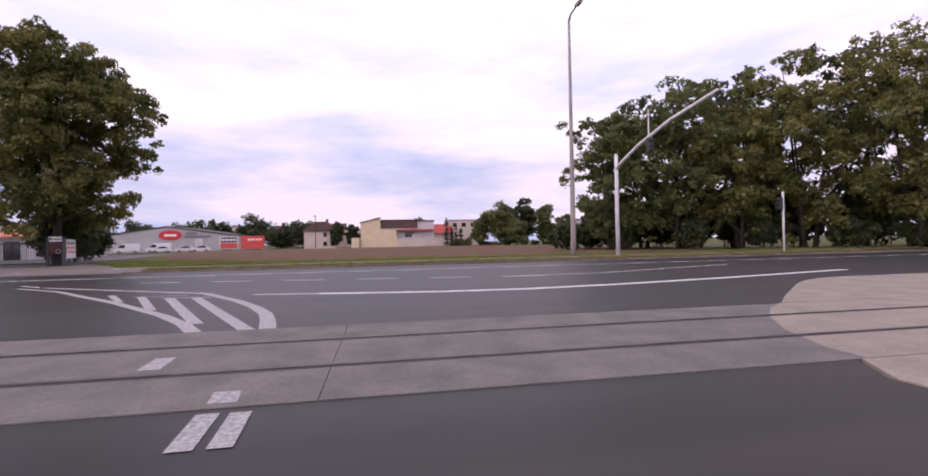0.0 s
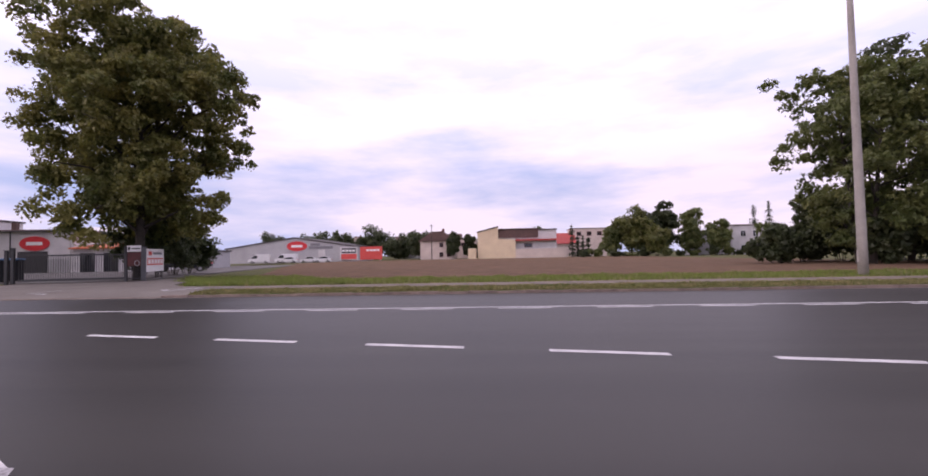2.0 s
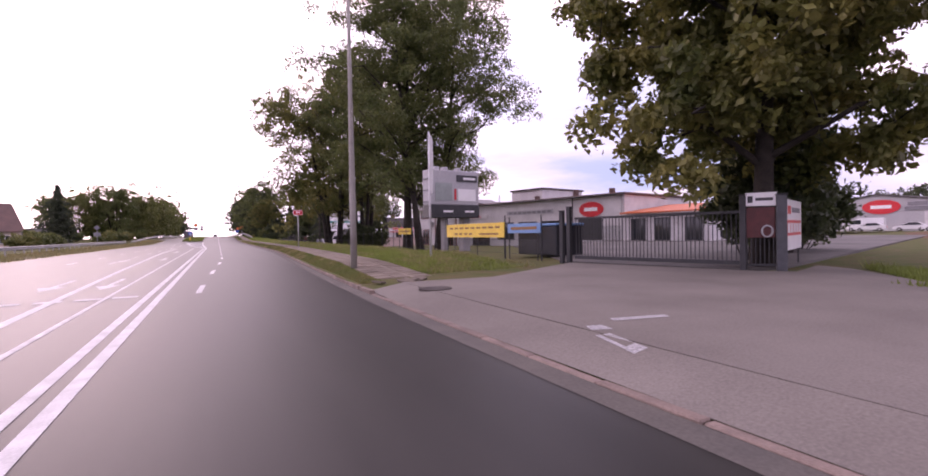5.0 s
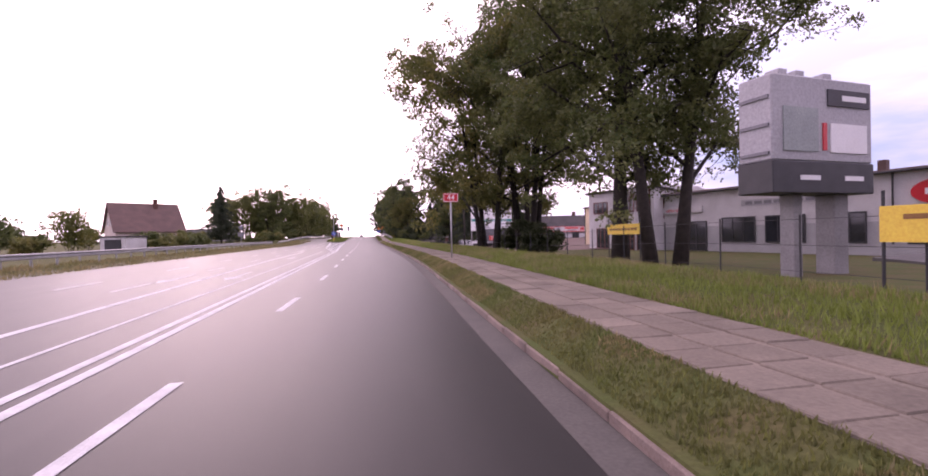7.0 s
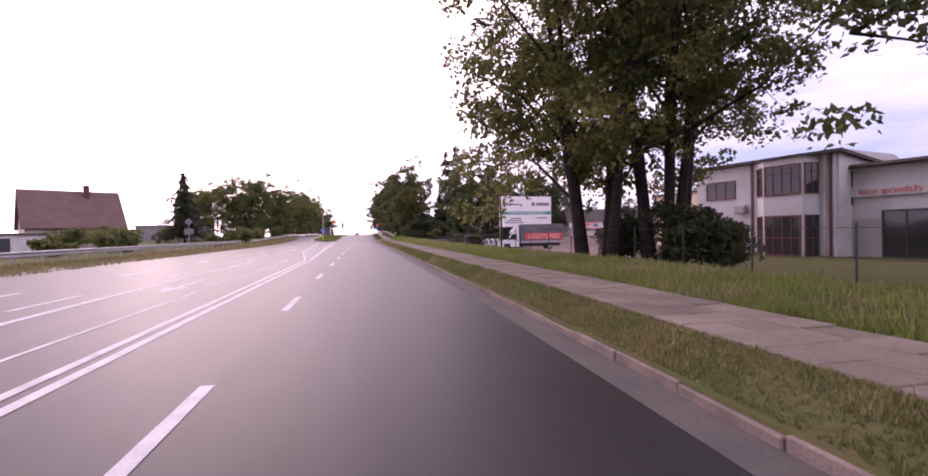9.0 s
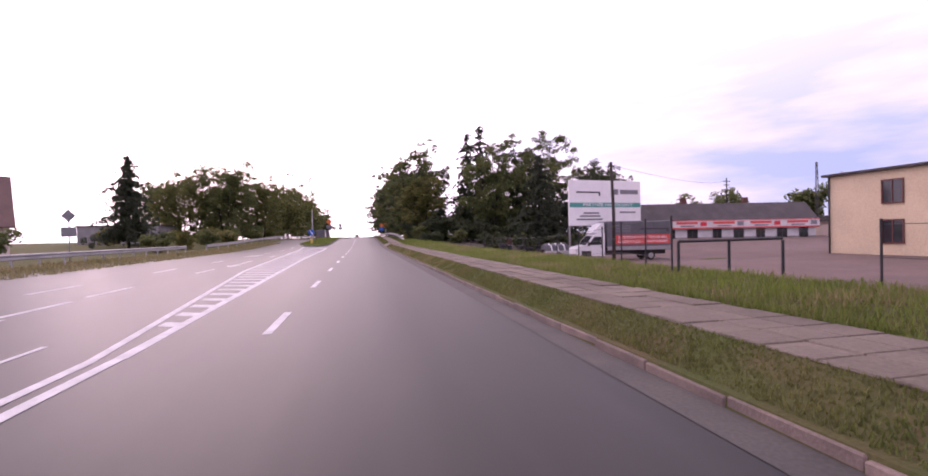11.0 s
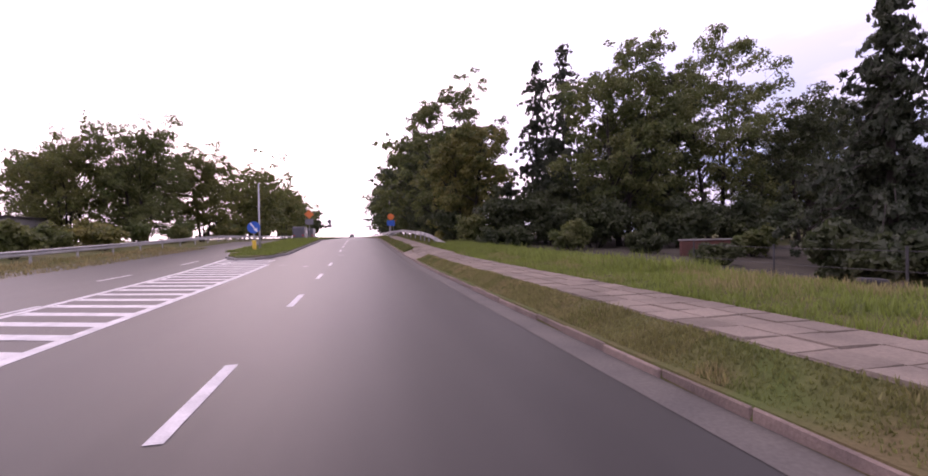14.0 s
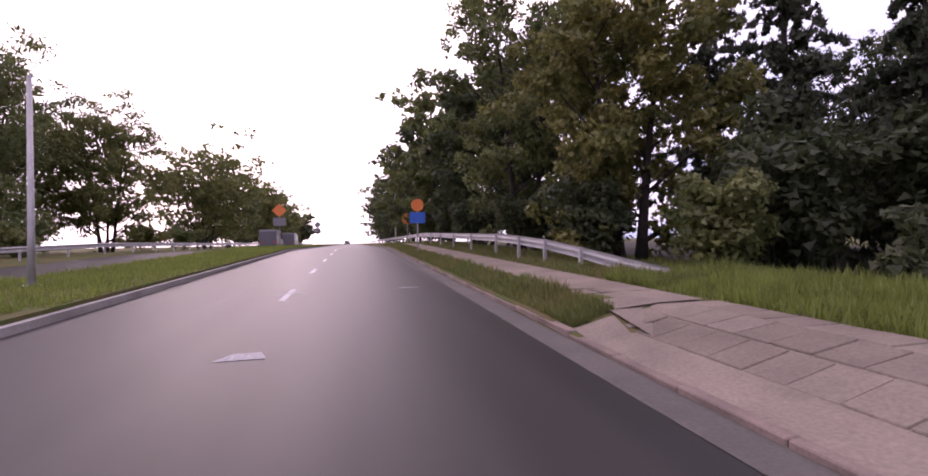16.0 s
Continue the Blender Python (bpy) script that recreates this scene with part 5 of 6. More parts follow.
part("upper_roof", box(1.3, 11.3, 2.0, 18.4, 6.002, 6.2), ROOF_DARK, cream)
part("dark_parapet", box(1.3, 1.58, 7.2, 18.2, 4.4, 6.4), ROOF_BROWN, cream)
part("terrace_edge", box(0.2, 1.56, 2.4, 13.5, 3.7, 4.05), ROOF_RED, cream)
part("front_wall", box(-0.2, 0.1, 0.2, 13.6, -0.6, 2.0), WALL_PINK, cream)
part("shed", box(-1.0, 3, 24.4, 26.6, -0.5, 2.3), WALL_CREAM, cream)
window(cream, 1.6, 10, 2.3, 2.2, 0.9, "-x", BROWN_FRAME, name="window")
for spec in ((138, -26, 8, 13, 8.4, WALL_WHITE, "white flat-roofed house among others"), (132, -52, 8, 10.5, 8.6, WALL_PINK, "pinkish flat-roofed house behind cypresses"), (140, -45, 9, 8, 7.2, WALL_WHITE, "white house with red roof"), (133, -12, 8, 8, 6.0, WALL_PINK, "pinkish house behind trees")):
    x, y, dx, dy, h, m, lab = spec
    ho = thing("house", x, y + 3.3, 0, 0, lab, "house", "houses behind the field")
    block(ho, 0, dx, 0, dy, -0.5, h, m, ROOF_DARK if m is not WALL_WHITE or h > 8 else ROOF_RED, 0.25)
    for k in range(3):
        window(ho, 0, dy * (k + 0.7) / 3.4, h - 2.2, 1.4, 1.3, "-x", BROWN_FRAME, name="window")
redh = thing("house", 128.8, -38.7, 0, 0, "house with steep red roof behind the cypresses", "house", "houses behind the field")
gable(redh, 0, 8, 0, 7, -0.5, 4.2, 7.2, WALL_PINK, ROOF_RED, "y")
wh = thing("house", 100.8, -80.7, 0, 0, "white two-storey house with pale windows", "house", "houses behind the field")
block(wh, 0, 9, 0, 10.5, -0.5, 7.0, WALL_WHITE, ROOF_BROWN, 0.3)
for y in (2.4, 5.2, 8.0):
    for z in (0.9, 4.3):
        window(wh, 0, y, z, 1.3, 1.5, "-x", WHITE, name="window")
part("balcony", box(-1.2, -0.01, 3.8, 7.0, 3.2, 3.4), WALL_PINK, wh)
gb = thing("garage", 103.8, -66.5, 0, 0, "small grey outbuilding between trees", "garage", "houses behind the field")
block(gb, 0, 6, 0, 3.8, -0.5, 4.8, WALL_GREY, ROOF_DARK, 0.2)
for k, (x, y, h) in enumerate(((170, 12, 9), (175, 34, 9.5), (178, -4, 10), (172, -24, 9.5), (185, 52, 9))):
    ho = thing("house", x, y + 3.3, 0, 0, "distant house with dark pitched roof", "house", "distant houses")
    gable(ho, 0, 9, 0, 10, -0.5, h - 4, h, WALL_PINK if k % 2 else WALL_WHITE, ROOF_BROWN, "x" if k % 2 else "y")
    part("chimney", box(4, 4.6, 4, 4.6, h - 1, h + 0.8), RUST_WALL, ho)

# ---- left of the road ----
lh = thing("house", -40.6, 105.7, 0, -55, "pale house with steep brown roof behind shrubs", "house", "houses left of the road")
gable(lh, 0, 9, 0, 9.5, -0.4, 3.1, 7.6, WALL_PINK, ROOF_BROWN, "y", over=0.4)
for x, z, w, h in ((3.3, 3.9, 1.0, 1.2), (5.6, 3.9, 1.0, 1.2), (6.2, 0.7, 1.4, 1.4), (2.4, 0.7, 1.4, 1.4)):
    window(lh, x, 0, z, w, h, "-y", WHITE, name="window")
for y in (2.2, 4.8, 7.4):
    window(lh, 9, y, 0.8, 1.4, 1.4, "x", WHITE, name="window")
part("chimney", box(4.9, 5.5, 6.0, 6.6, 6.8, 8.5, bevel=0.02), RUST_WALL, lh)
gr = thing("garage", -31.5, 86.0, 0, -12, "small white garage beside the house", "garage", "houses left of the road")
block(gr, 0, 3.4, 0, 4, -0.3, 1.9, WALL_WHITE, ROOF_DARK, 0.15)
part("garage_door", box(0.6, 2.8, -0.06, -0.003, 0.0, 1.6), DARK_STEEL, gr)
fl = thing("flat_building", -43, 143, 0, 0, "low flat-roofed building behind trees", "building", "houses left of the road")
block(fl, 0, 12, 0, 9, -0.3, 3.9, PLINTH, ROOF_DARK, 0.2)

# low shop with red and white fascia behind the truck
low = thing("parts_shop", 40.8, 114.4, -0.55, -10.5, "low white shop with dark roof and red lettered fascia", "shop")
LONG = 27.0
part("wall", box(0, LONG, 0, 8, 0, 3.0), WALL_WHITE, low)
part("plinth", box(-0.03, LONG + 0.03, -0.03, 8, 0, 0.9), PLINTH, low)
part("roof", prism([(-0.38, 3.1), (2.4, 5.9), (8.4, 5.9), (8.4, 3.0)], -0.4, LONG + 0.4, "x"), ROOF_DARK, low)
fa = part("fascia", box(-0.2, LONG + 0.2, -0.55, -0.4, 2.15, 3.35, bevel=0.02), WALL_WHITE, low)
part("fascia_edge", box(-0.2, LONG + 0.2, -0.57, -0.552, 2.15, 2.32), RED_SOFT, fa)
part("fascia_edge", box(-0.2, LONG + 0.2, -0.57, -0.552, 3.22, 3.33), RED_SOFT, fa)
for k in range(5):
    part("lettering_bar", box(0.8 + 5.4 * k, 3.9 + 5.4 * k, -0.57, -0.552, 2.78, 3.12), RED_SOFT, fa)
    part("lettering_bar", box(1.4 + 5.4 * k, 3.4 + 5.4 * k, -0.57, -0.552, 2.42, 2.62), GREY_PRINT, fa)
    part("logo_plate", box(4.3 + 5.4 * k, 5.2 + 5.4 * k, -0.57, -0.552, 2.5, 3.1), RED if k % 2 else GREY_PRINT, fa)
for k, x in enumerate((2.4, 5.6, 8.8, 12.4, 15.6, 18.8, 22.0, 25.2)):
    if k % 2:
        window(low, x, -0.032, 0.05, 1.3, 2.05, "-y", DARK_STEEL, bars=1, name="door")
    else:
        window(low, x, -0.032, 0.55, 1.5, 1.5, "-y", DARK_STEEL, bars=1, name="window")
part("gutter", tube([(-0.3, -0.45, 3.4), (LONG + 0.3, -0.45, 3.4)], 0.07, 6), DARK_STEEL, low)
for x in (1.2, 9.0, 18.5):
    part("chimney", box(x, x + 0.7, 3.2, 3.9, 5.8, 6.8), RUST_WALL, low)
mastp = thing("lattice_mast", 76, 116.5, -0.3, 0, "thin lattice aerial mast behind the shop", "mast")
for sx, sy in ((-0.3, -0.3), (0.3, -0.3), (0, 0.35)):
    part("mast_leg", tube([(sx, sy, 0), (sx * 0.3, sy * 0.3, 12.5)], 0.05, 5), DARK_STEEL, mastp)
for k in range(12):
    u = k / 12
    part("mast_brace", tube([(-0.3 * (1 - 0.7 * u), -0.3 * (1 - 0.7 * u), 12.5 * u), (0.3 * (1 - 0.7 * u), -0.3 * (1 - 0.7 * u), 12.5 * u + 1)], 0.03, 4), DARK_STEEL, mastp)

# cream building behind the office, silo and outbuilding beyond the low shop
cb = thing("cream_building", 36.5, 68.5, -0.55, 0, "plain two-storey cream building with dark-framed windows", "building")
block(cb, 0, 10, 0, 13.8, -0.4, 5.6, WALL_CREAM, ROOF_DARK, 0.3)
for y in (2.5, 6.0, 9.6):
    for z in (0.8, 3.4):
        window(cb, 0, y, z, 1.3, 1.6, "-x", BROWN_FRAME, name="window")
part("downpipe", tube([(-0.08, 13.7, 0), (-0.08, 13.7, 5.6)], 0.06, 6), DARK_STEEL, cb)
silo = thing("grain_silo", 88, 120, -0.3, 0, "pale metal silo behind the low shop", "silo")
part("drum", tube([(0, 0, 0), (0, 0, 7.0)], 1.7, 20), GALV, silo, smooth=True)
part("cone_roof", tube([(0, 0, 7.002), (0, 0, 8.2)], [1.8, 0.2], 20), GALV, silo)
part("pipe", tube([(-2.4, 0, 0), (-2.4, 0, 11.5), (-0.2, 0, 8.3)], 0.16, 8), GALV, silo)
ob2 = thing("outbuilding", 71, 107, -0.55, -12, "dark-roofed outbuilding beside the low shop", "building")
block(ob2, 0, 9, 0, 7, -0.2, 2.9, WALL_PINK, ROOF_DARK, 0.4, roof_h=0.9)
for x in (1.8, 4.6, 7.2):
    part("door", box(x - 0.7, x + 0.7, -0.06, -0.003, 0.0, 2.2), DARK_STEEL, ob2)

# ---- lamps, masts, signs ----
def street_lamp(x, y, h, reach, toward, material=POST_GREY, thick=0.11, label="tall grey street lamp beside the road", head=True):
    """A street lamp: tapered pole with a door, curved arm and flat lamp head. toward: the arm's direction in degrees."""
    t = thing("street_lamp", x, y, land(x, y), toward, label, "street lamp")
    part("pole", tube([(0, 0, -0.1), (0, 0, 2.0), (0, 0, h * 0.6), (0, 0, h)], [thick * 1.3, thick * 1.25, thick * 0.85, thick * 0.6], 10), material, t, smooth=True)
    part("access_door", box(-0.06, 0.06, -thick * 1.36, -thick * 1.2, 0.6, 1.1, bevel=0.01), material, t)
    part("arm", tube([(0, 0, h - 0.05), (reach * 0.25, 0, h + 0.30), (reach, 0, h + 0.42)], [thick * 0.55, thick * 0.45, thick * 0.4], 8), material, t, smooth=True)
    if head:
        hd = part("lamp_head", box(reach - 0.1, reach + 0.75, -0.16, 0.16, h + 0.36, h + 0.50, bevel=0.04), GALV, t)
        part("glass", box(reach + 0.1, reach + 0.65, -0.12, 0.12, h + 0.325, h + 0.358), LAMP_GLASS, hd)
    return t


street_lamp(9.1, -29.5, 17.4, 1.4, 180, thick=0.15, label="very tall grey lamp standard at the junction")
street_lamp(5.35, 14.7, 9.3, 1.2, 165, thick=0.08)
slim = thing("slim_post", -4.2, 126.5, rise(126.5) + 0.19, 0, "slim pale steel post on the traffic island", "post")
part("pole", tube([(0, 0, -0.1), (0, 0, 1.2), (0, 0, 4.9)], [0.085, 0.07, 0.05], 10), GALV, slim, smooth=True)
part("cap", tube([(0, 0, 4.9), (0, 0, 4.96)], [0.055, 0.03], 10), GALV, slim)
part("foot_plate", box(-0.16, 0.16, -0.16, 0.16, -0.05, 0.03, bevel=0.01), GALV, slim)
street_lamp(9.6, 190, 10.5, 1.5, 180, GALV, 0.09, "slim galvanised lamp post far along the road")


def signal_head(parent, x, y, z, turn, board=False):
    """A three-lamp signal: black housing with hoods, on a backing board where there is one."""
    o = part("signal_head", box(-0.15, 0.15, -0.13, 0.13, -0.48, 0.48, bevel=0.03), BLACK, parent, "black three-lamp signal head")
    o.matrix_basis = pose(x, y, z, 0, 0, turn)
    for k in (-0.3, 0.0, 0.3):
        part("hood", tube([(0, -0.13, k), (0, -0.32, k - 0.02)], [0.115, 0.12], 12), BLACK, o)
    if board:
        part("backing_board", box(-0.32, 0.32, 0.14, 0.16, -0.72, 0.72, bevel=0.005), GALV, o)
    return o


mast = thing("signal_mast", 8.3, -32.6, land(8.3, -32.0), 180, "white curved mast arm with traffic signal", "traffic signal")
part("pole", tube([(0, 0, -0.1), (0, 0, 4.0), (0, 0, 7.3)], [0.16, 0.14, 0.12], 12), POST_WHITE, mast, smooth=True)
part("arm", tube([(-0.3, 0, 6.2), (0.9, 0, 6.75), (3.0, 0, 7.45), (6.5, 0, 8.25), (10.4, 0, 8.75)], [0.09, 0.12, 0.11, 0.10, 0.07], 12), POST_WHITE, mast, smooth=True)
part("cap", tube([(0, 0, 7.3), (0, 0, 7.42)], [0.13, 0.10], 12), POST_WHITE, mast)
signal_head(mast, 4.2, 0.05, 7.2, 100)
part("aerial", tube([(4.2, 0, 7.7), (4.2, 0, 9.5)], 0.04, 6), POST_WHITE, mast)
for x, y, h, lab in ((7.2, -45.6, 4.6, "white signal post at the crossing"), (-6.9, -42.8, 5.9, "white signal post with pedestrian crossing sign")):
    sp = thing("signal_post", x, y, 0.05, 0, lab, "traffic signal", "signal posts at the crossing")
    part("pole", tube([(0, 0, -0.05), (0, 0, h)], 0.075, 10), POST_WHITE, sp, smooth=True)
    signal_head(sp, 0.0, 0.26, h - 0.9, 180)
    if h > 5:
        sq = part("crossing_sign", box(-0.06, -0.03, -0.9, 0.9, h - 2.0, h - 0.2, bevel=0.01), BLUE, sp, "blue square pedestrian crossing sign")
        sq.matrix_basis = pose(-0.05, -1.0, 0, 0, 0, 62)
        part("triangle", prism([(-0.65, h - 1.75), (0.65, h - 1.75), (0.0, h - 0.5)], -0.075, -0.062, "x"), WHITE, sq)
        part("bracket", tube([(0, 0, h - 1.9), (-0.1, -1.2, h - 1.9)], 0.04, 6), POST_WHITE, sp)
# signal hung over the oncoming lanes, seen from behind
gan = thing("signal_gantry", -10.6, 4.4, 0.0, 0, "grey cantilever arm carrying a traffic signal", "traffic signal")
part("pole", tube([(0, 0, -0.1), (0, 0, 6.2)], [0.14, 0.11], 10), GALV, gan, smooth=True)
part("arm", tube([(0, 0, 5.55), (6.0, 0.2, 5.62), (12.4, 0.5, 5.55)], [0.085, 0.07, 0.045], 8), GALV, gan, smooth=True)
hd = signal_head(gan, 10.65, 0.42, 5.38, 180, True)
hd.scale = (0.74, 0.74, 0.74)
part("sign_plate", box(9.75, 10.30, 0.52, 0.55, 5.42, 5.95, bevel=0.01), GALV, gan)
for u in (9.9, 10.15):
    part("clamp", box(u - 0.03, u + 0.03, 0.36, 0.52, 5.52, 5.64, bevel=0.005), GALV, gan)

s44 = thing("road_number_sign", 6.84, 36.2, land(6.84, 36.2), -8, "red road number sign on a grey post", "road sign")
part("post", tube([(0, 0, -0.1), (0, 0, 2.84)], 0.036, 8), GALV, s44, smooth=True)
pl44 = part("plate", box(-0.33, 0.33, -0.055, -0.036, 2.49, 2.87, bevel=0.006), RED, s44, "red plate with white rim")
part("rim", box(-0.315, 0.315, -0.060, -0.056, 2.505, 2.525), WHITE, pl44)
part("rim", box(-0.315, 0.315, -0.060, -0.056, 2.835, 2.855), WHITE, pl44)
for u in (-0.306, 0.306):
    part("rim", box(u - 0.009, u + 0.009, -0.060, -0.056, 2.527, 2.833), WHITE, pl44)
words("44", 0.33, WHITE, pl44, Matrix.Translation((0, -0.062, 2.68)) @ Euler((radians(90), 0, 0)).to_matrix().to_4x4())


def sign_post(x, y, h, plates, label, group="road signs", turn=0):
    t = thing("road_sign", x, y, land(x, y) if not -6 < x < -1.4 else rise(y) + 0.19, turn, label, "road sign", group)
    part("post", tube([(0, 0, -0.1), (0, 0, h)], 0.035, 8), GALV, t, smooth=True)
    for shape, z, s, m in plates:
        if shape == "diamond":
            o = prism([(0, z - s), (s, z), (0, z + s), (-s, z)], -0.06, -0.04, "y")
        elif shape == "round":
            o = prism([(s * math.cos(2 * math.pi * k / 24), z + s * math.sin(2 * math.pi * k / 24)) for k in range(24)], -0.06, -0.04, "y")
        elif shape == "triangle":
            o = prism([(-s, z - s * 0.6), (s, z - s * 0.6), (0, z + s)], -0.06, -0.04, "y")
        else:
            o = box(-s, s, -0.06, -0.04, z - s * 0.7, z + s * 0.7, bevel=0.005)
        part("plate", o, m, t)
    return t


arrow_sign = sign_post(-4.1, 124.1, 1.8, (("round", 1.62, 0.42, BLUE),), "blue round arrow sign above a yellow bollard", turn=8)
aw = part("arrow", prism([(-0.24, 1.90), (-0.17, 1.95), (0.10, 1.53), (0.20, 1.60), (0.24, 1.31), (-0.01, 1.43), (0.04, 1.48)], -0.075, -0.062, "y"), WHITE, arrow_sign)
part("bollard", box(-0.13, 0.13, -0.10, 0.10, -0.05, 0.72, bevel=0.05), YELLOW, arrow_sign, "yellow plastic bollard")
sign_post(-4.3, 163.5, 4.3, (("diamond", 3.75, 0.70, ORANGE_LIT), ("square", 2.6, 0.60, GREY_PRINT)), "diamond priority sign with orange light painted on, plate on the island", turn=0)
sign_post(-3.8, 205, 4.4, (("diamond", 3.9, 0.70, GREY_PRINT), ("square", 2.9, 0.55, GREY_PRINT)), "small dark diamond sign far along the island")
sign_post(8.15, 159, 2.9, (("round", 2.45, 0.55, ORANGE_LIT),), "round sign with orange light painted on, beside the guard rail")
sign_post(6.3, 137.3, 2.6, (("square", 1.75, 0.40, BLUE), ("round", 2.4, 0.32, ORANGE_LIT)), "blue plate below a round sign beside the guard rail")
sign_post(-14.6, 88, 3.2, (("diamond", 2.9, 0.40, GREY_PRINT), ("square", 1.9, 0.42, GREY_PRINT)), "grey backs of diamond and square signs")

# ---- gate and fence ----
GATE_A, GATE_B = Vector((12.9, 13.1, 0.19)), Vector((14.22, 7.5, 0.19))
gd = (GATE_B - GATE_A)
gate_turn = math.degrees(math.atan2(gd.y, gd.x))
gl = gd.length
gate = thing("sliding_gate", GATE_A.x, GATE_A.y, 0.19, gate_turn, "dark steel sliding gate with thin upright bars", "gate")
part("bottom_rail", box(0.25, gl - 0.1, -0.04, 0.04, 0.10, 0.22, bevel=0.01), DARK_STEEL, gate)
part("top_rail", box(0.25, gl - 0.1, -0.03, 0.03, 1.52, 1.60, bevel=0.01), DARK_STEEL, gate)
for k in range(44):
    u = 0.3 + (gl - 0.5) * k / 43
    part("bar", box(u - 0.011, u + 0.011, -0.011, 0.011, 0.2, 1.55), DARK_STEEL, gate)
for u, h in ((0.0, 1.98), (-0.32, 1.85), (gl - 0.02, 2.0)):
    gp = thing("gate_post", *(GATE_A + gd.normalized() * u), gate_turn, "square dark steel gate post", "gate post", "gate posts")
    part("post", box(-0.08, 0.08, -0.08, 0.08, -0.1, h, bevel=0.015), DARK_STEEL, gp)
    part("cap", box(-0.10, 0.10, -0.10, 0.10, h, h + 0.03, bevel=0.01), DARK_STEEL, gp)
PILLAR = Vector((14.66, 6.78, 0.16))
wd = PILLAR - GATE_B
wick_turn = math.degrees(math.atan2(wd.y, wd.x))
wl_ = wd.to_2d().length
wk = thing("wicket_gate", GATE_B.x, GATE_B.y, 0.19, wick_turn, "narrow dark steel wicket gate with white name plate", "gate")
part("top_bar", box(0.03, wl_ - 0.12, -0.025, 0.025, 1.70, 1.76, bevel=0.008), DARK_STEEL, wk)
part("bottom_bar", box(0.03, wl_ - 0.12, -0.025, 0.025, 0.08, 0.14, bevel=0.008), DARK_STEEL, wk)
for k in range(7):
    u = 0.06 + (wl_ - 0.24) * k / 6
    part("bar", box(u - 0.010, u + 0.010, -0.010, 0.010, 0.14, 1.70), DARK_STEEL, wk)
# sheet added for the dark tree seen through the wicket's bars
part("sheet", box(0.05, wl_ - 0.14, -0.034, -0.026, 0.85, 1.66), mat("dark_red_backdrop", (0.10, 0.022, 0.022), (0.07, 0.018, 0.018), rough=0.6), wk, "added dark red sheet, the darkness behind the bars")
pk = part("plate", box(0.02, wl_ - 0.10, -0.06, -0.035, 1.70, 2.06, bevel=0.01), WHITE, wk, "white name plate")
part("name_bar", box(0.26, wl_ - 0.18, -0.068, -0.061, 1.84, 1.92), DARK_PRINT, pk)
part("crest", box(0.08, 0.20, -0.068, -0.061, 1.79, 1.97), DARK_PRINT, pk)
part("ring", tube([(wl_ * 0.62 + 0.12 * math.cos(a), -0.06, 1.02 + 0.15 * math.sin(a)) for a in (2 * math.pi * k / 16 for k in range(17))], 0.025, 6, cap=False), GALV, wk)
gp = thing("gate_post", *PILLAR, wick_turn, "square grey steel post between wicket and banner", "gate post", "gate posts")
part("post", box(-0.12, 0.12, -0.12, 0.12, -0.1, 2.0, bevel=0.015), mat("grey_painted_post", (0.07, 0.075, 0.085), (0.05, 0.054, 0.062), rough=0.5), gp)
part("cap", box(-0.14, 0.14, -0.14, 0.14, 2.0, 2.04, bevel=0.01), DARK_STEEL, gp)
rb = thing("banner", 14.85, 6.80, 0.12, 19, "red and white printed banner beside the tree", "banner")
part("sheet", box(0, 2.9, -0.02, 0.02, 0.55, 1.95), WHITE, rb)
part("band", box(0.15, 2.75, -0.03, -0.021, 0.95, 1.38), RED_SOFT, rb)
part("emblem", box(0.35, 0.85, -0.03, -0.021, 1.55, 1.78), RED_SOFT, rb)
part("print_bar", box(1.05, 2.5, -0.03, -0.021, 1.6, 1.74), GREY_PRINT, rb)
for k in range(5):
    part("lettering_bar", box(0.28 + 0.5 * k, 0.66 + 0.5 * k, -0.036, -0.031, 1.03, 1.30), WHITE, rb)
for u in (0.05, 2.85):
    part("post", tube([(u, 0.06, -0.1), (u, 0.06, 2.05)], 0.03, 6), DARK_STEEL, rb)

FENCE_X = 12.9


def fence_post(x, y, h=1.75):
    return tube([(x, y, 0), (x, y, h)], 0.03, 6)


fence = thing("fence", 0, 0, 0, 0, "dark wire fence with thin steel posts", "fence")
for k in range(20):
    y = 15.0 + 2.45 * k
    x = FENCE_X - 0.02 * max(0, y - 30)
    z = land(x, y)
    part("post", tube([(x, y, z - 0.1), (x, y, z + 1.55)], 0.022, 6), DARK_STEEL, fence)
for k in range(19):
    y0, y1 = 15.0 + 2.45 * k, 15.0 + 2.45 * (k + 1)
    x0, x1 = FENCE_X - 0.02 * max(0, y0 - 30), FENCE_X - 0.02 * max(0, y1 - 30)
    for h in (0.25, 0.85, 1.45):
        part("wire", tube([(x0, y0, land(x0, y0) + h), (x1, y1, land(x1, y1) + h)], 0.006, 4, cap=False), DARK_STEEL, fence)
fence2 = thing("fence", 0, 0, 0, 0, "low wire fence with dark posts before the truck yard", "fence")
pts = [(9.7, 63.9), (10.2, 65.6), (10.6, 67.4), (11.2, 69.6), (11.6, 72.2), (11.9, 75.0), (12.2, 78.0), (12.4, 81.0), (12.6, 84.0), (12.8, 87.0), (13.0, 90.0), (13.2, 93.0), (13.3, 96.0), (13.4, 99.0), (13.5, 102.0)]
for x, y in pts:
    part("post", tube([(x, y, land(x, y) - 0.1), (x, y, land(x, y) + 1.25)], 0.024, 6), DARK_STEEL, fence2)
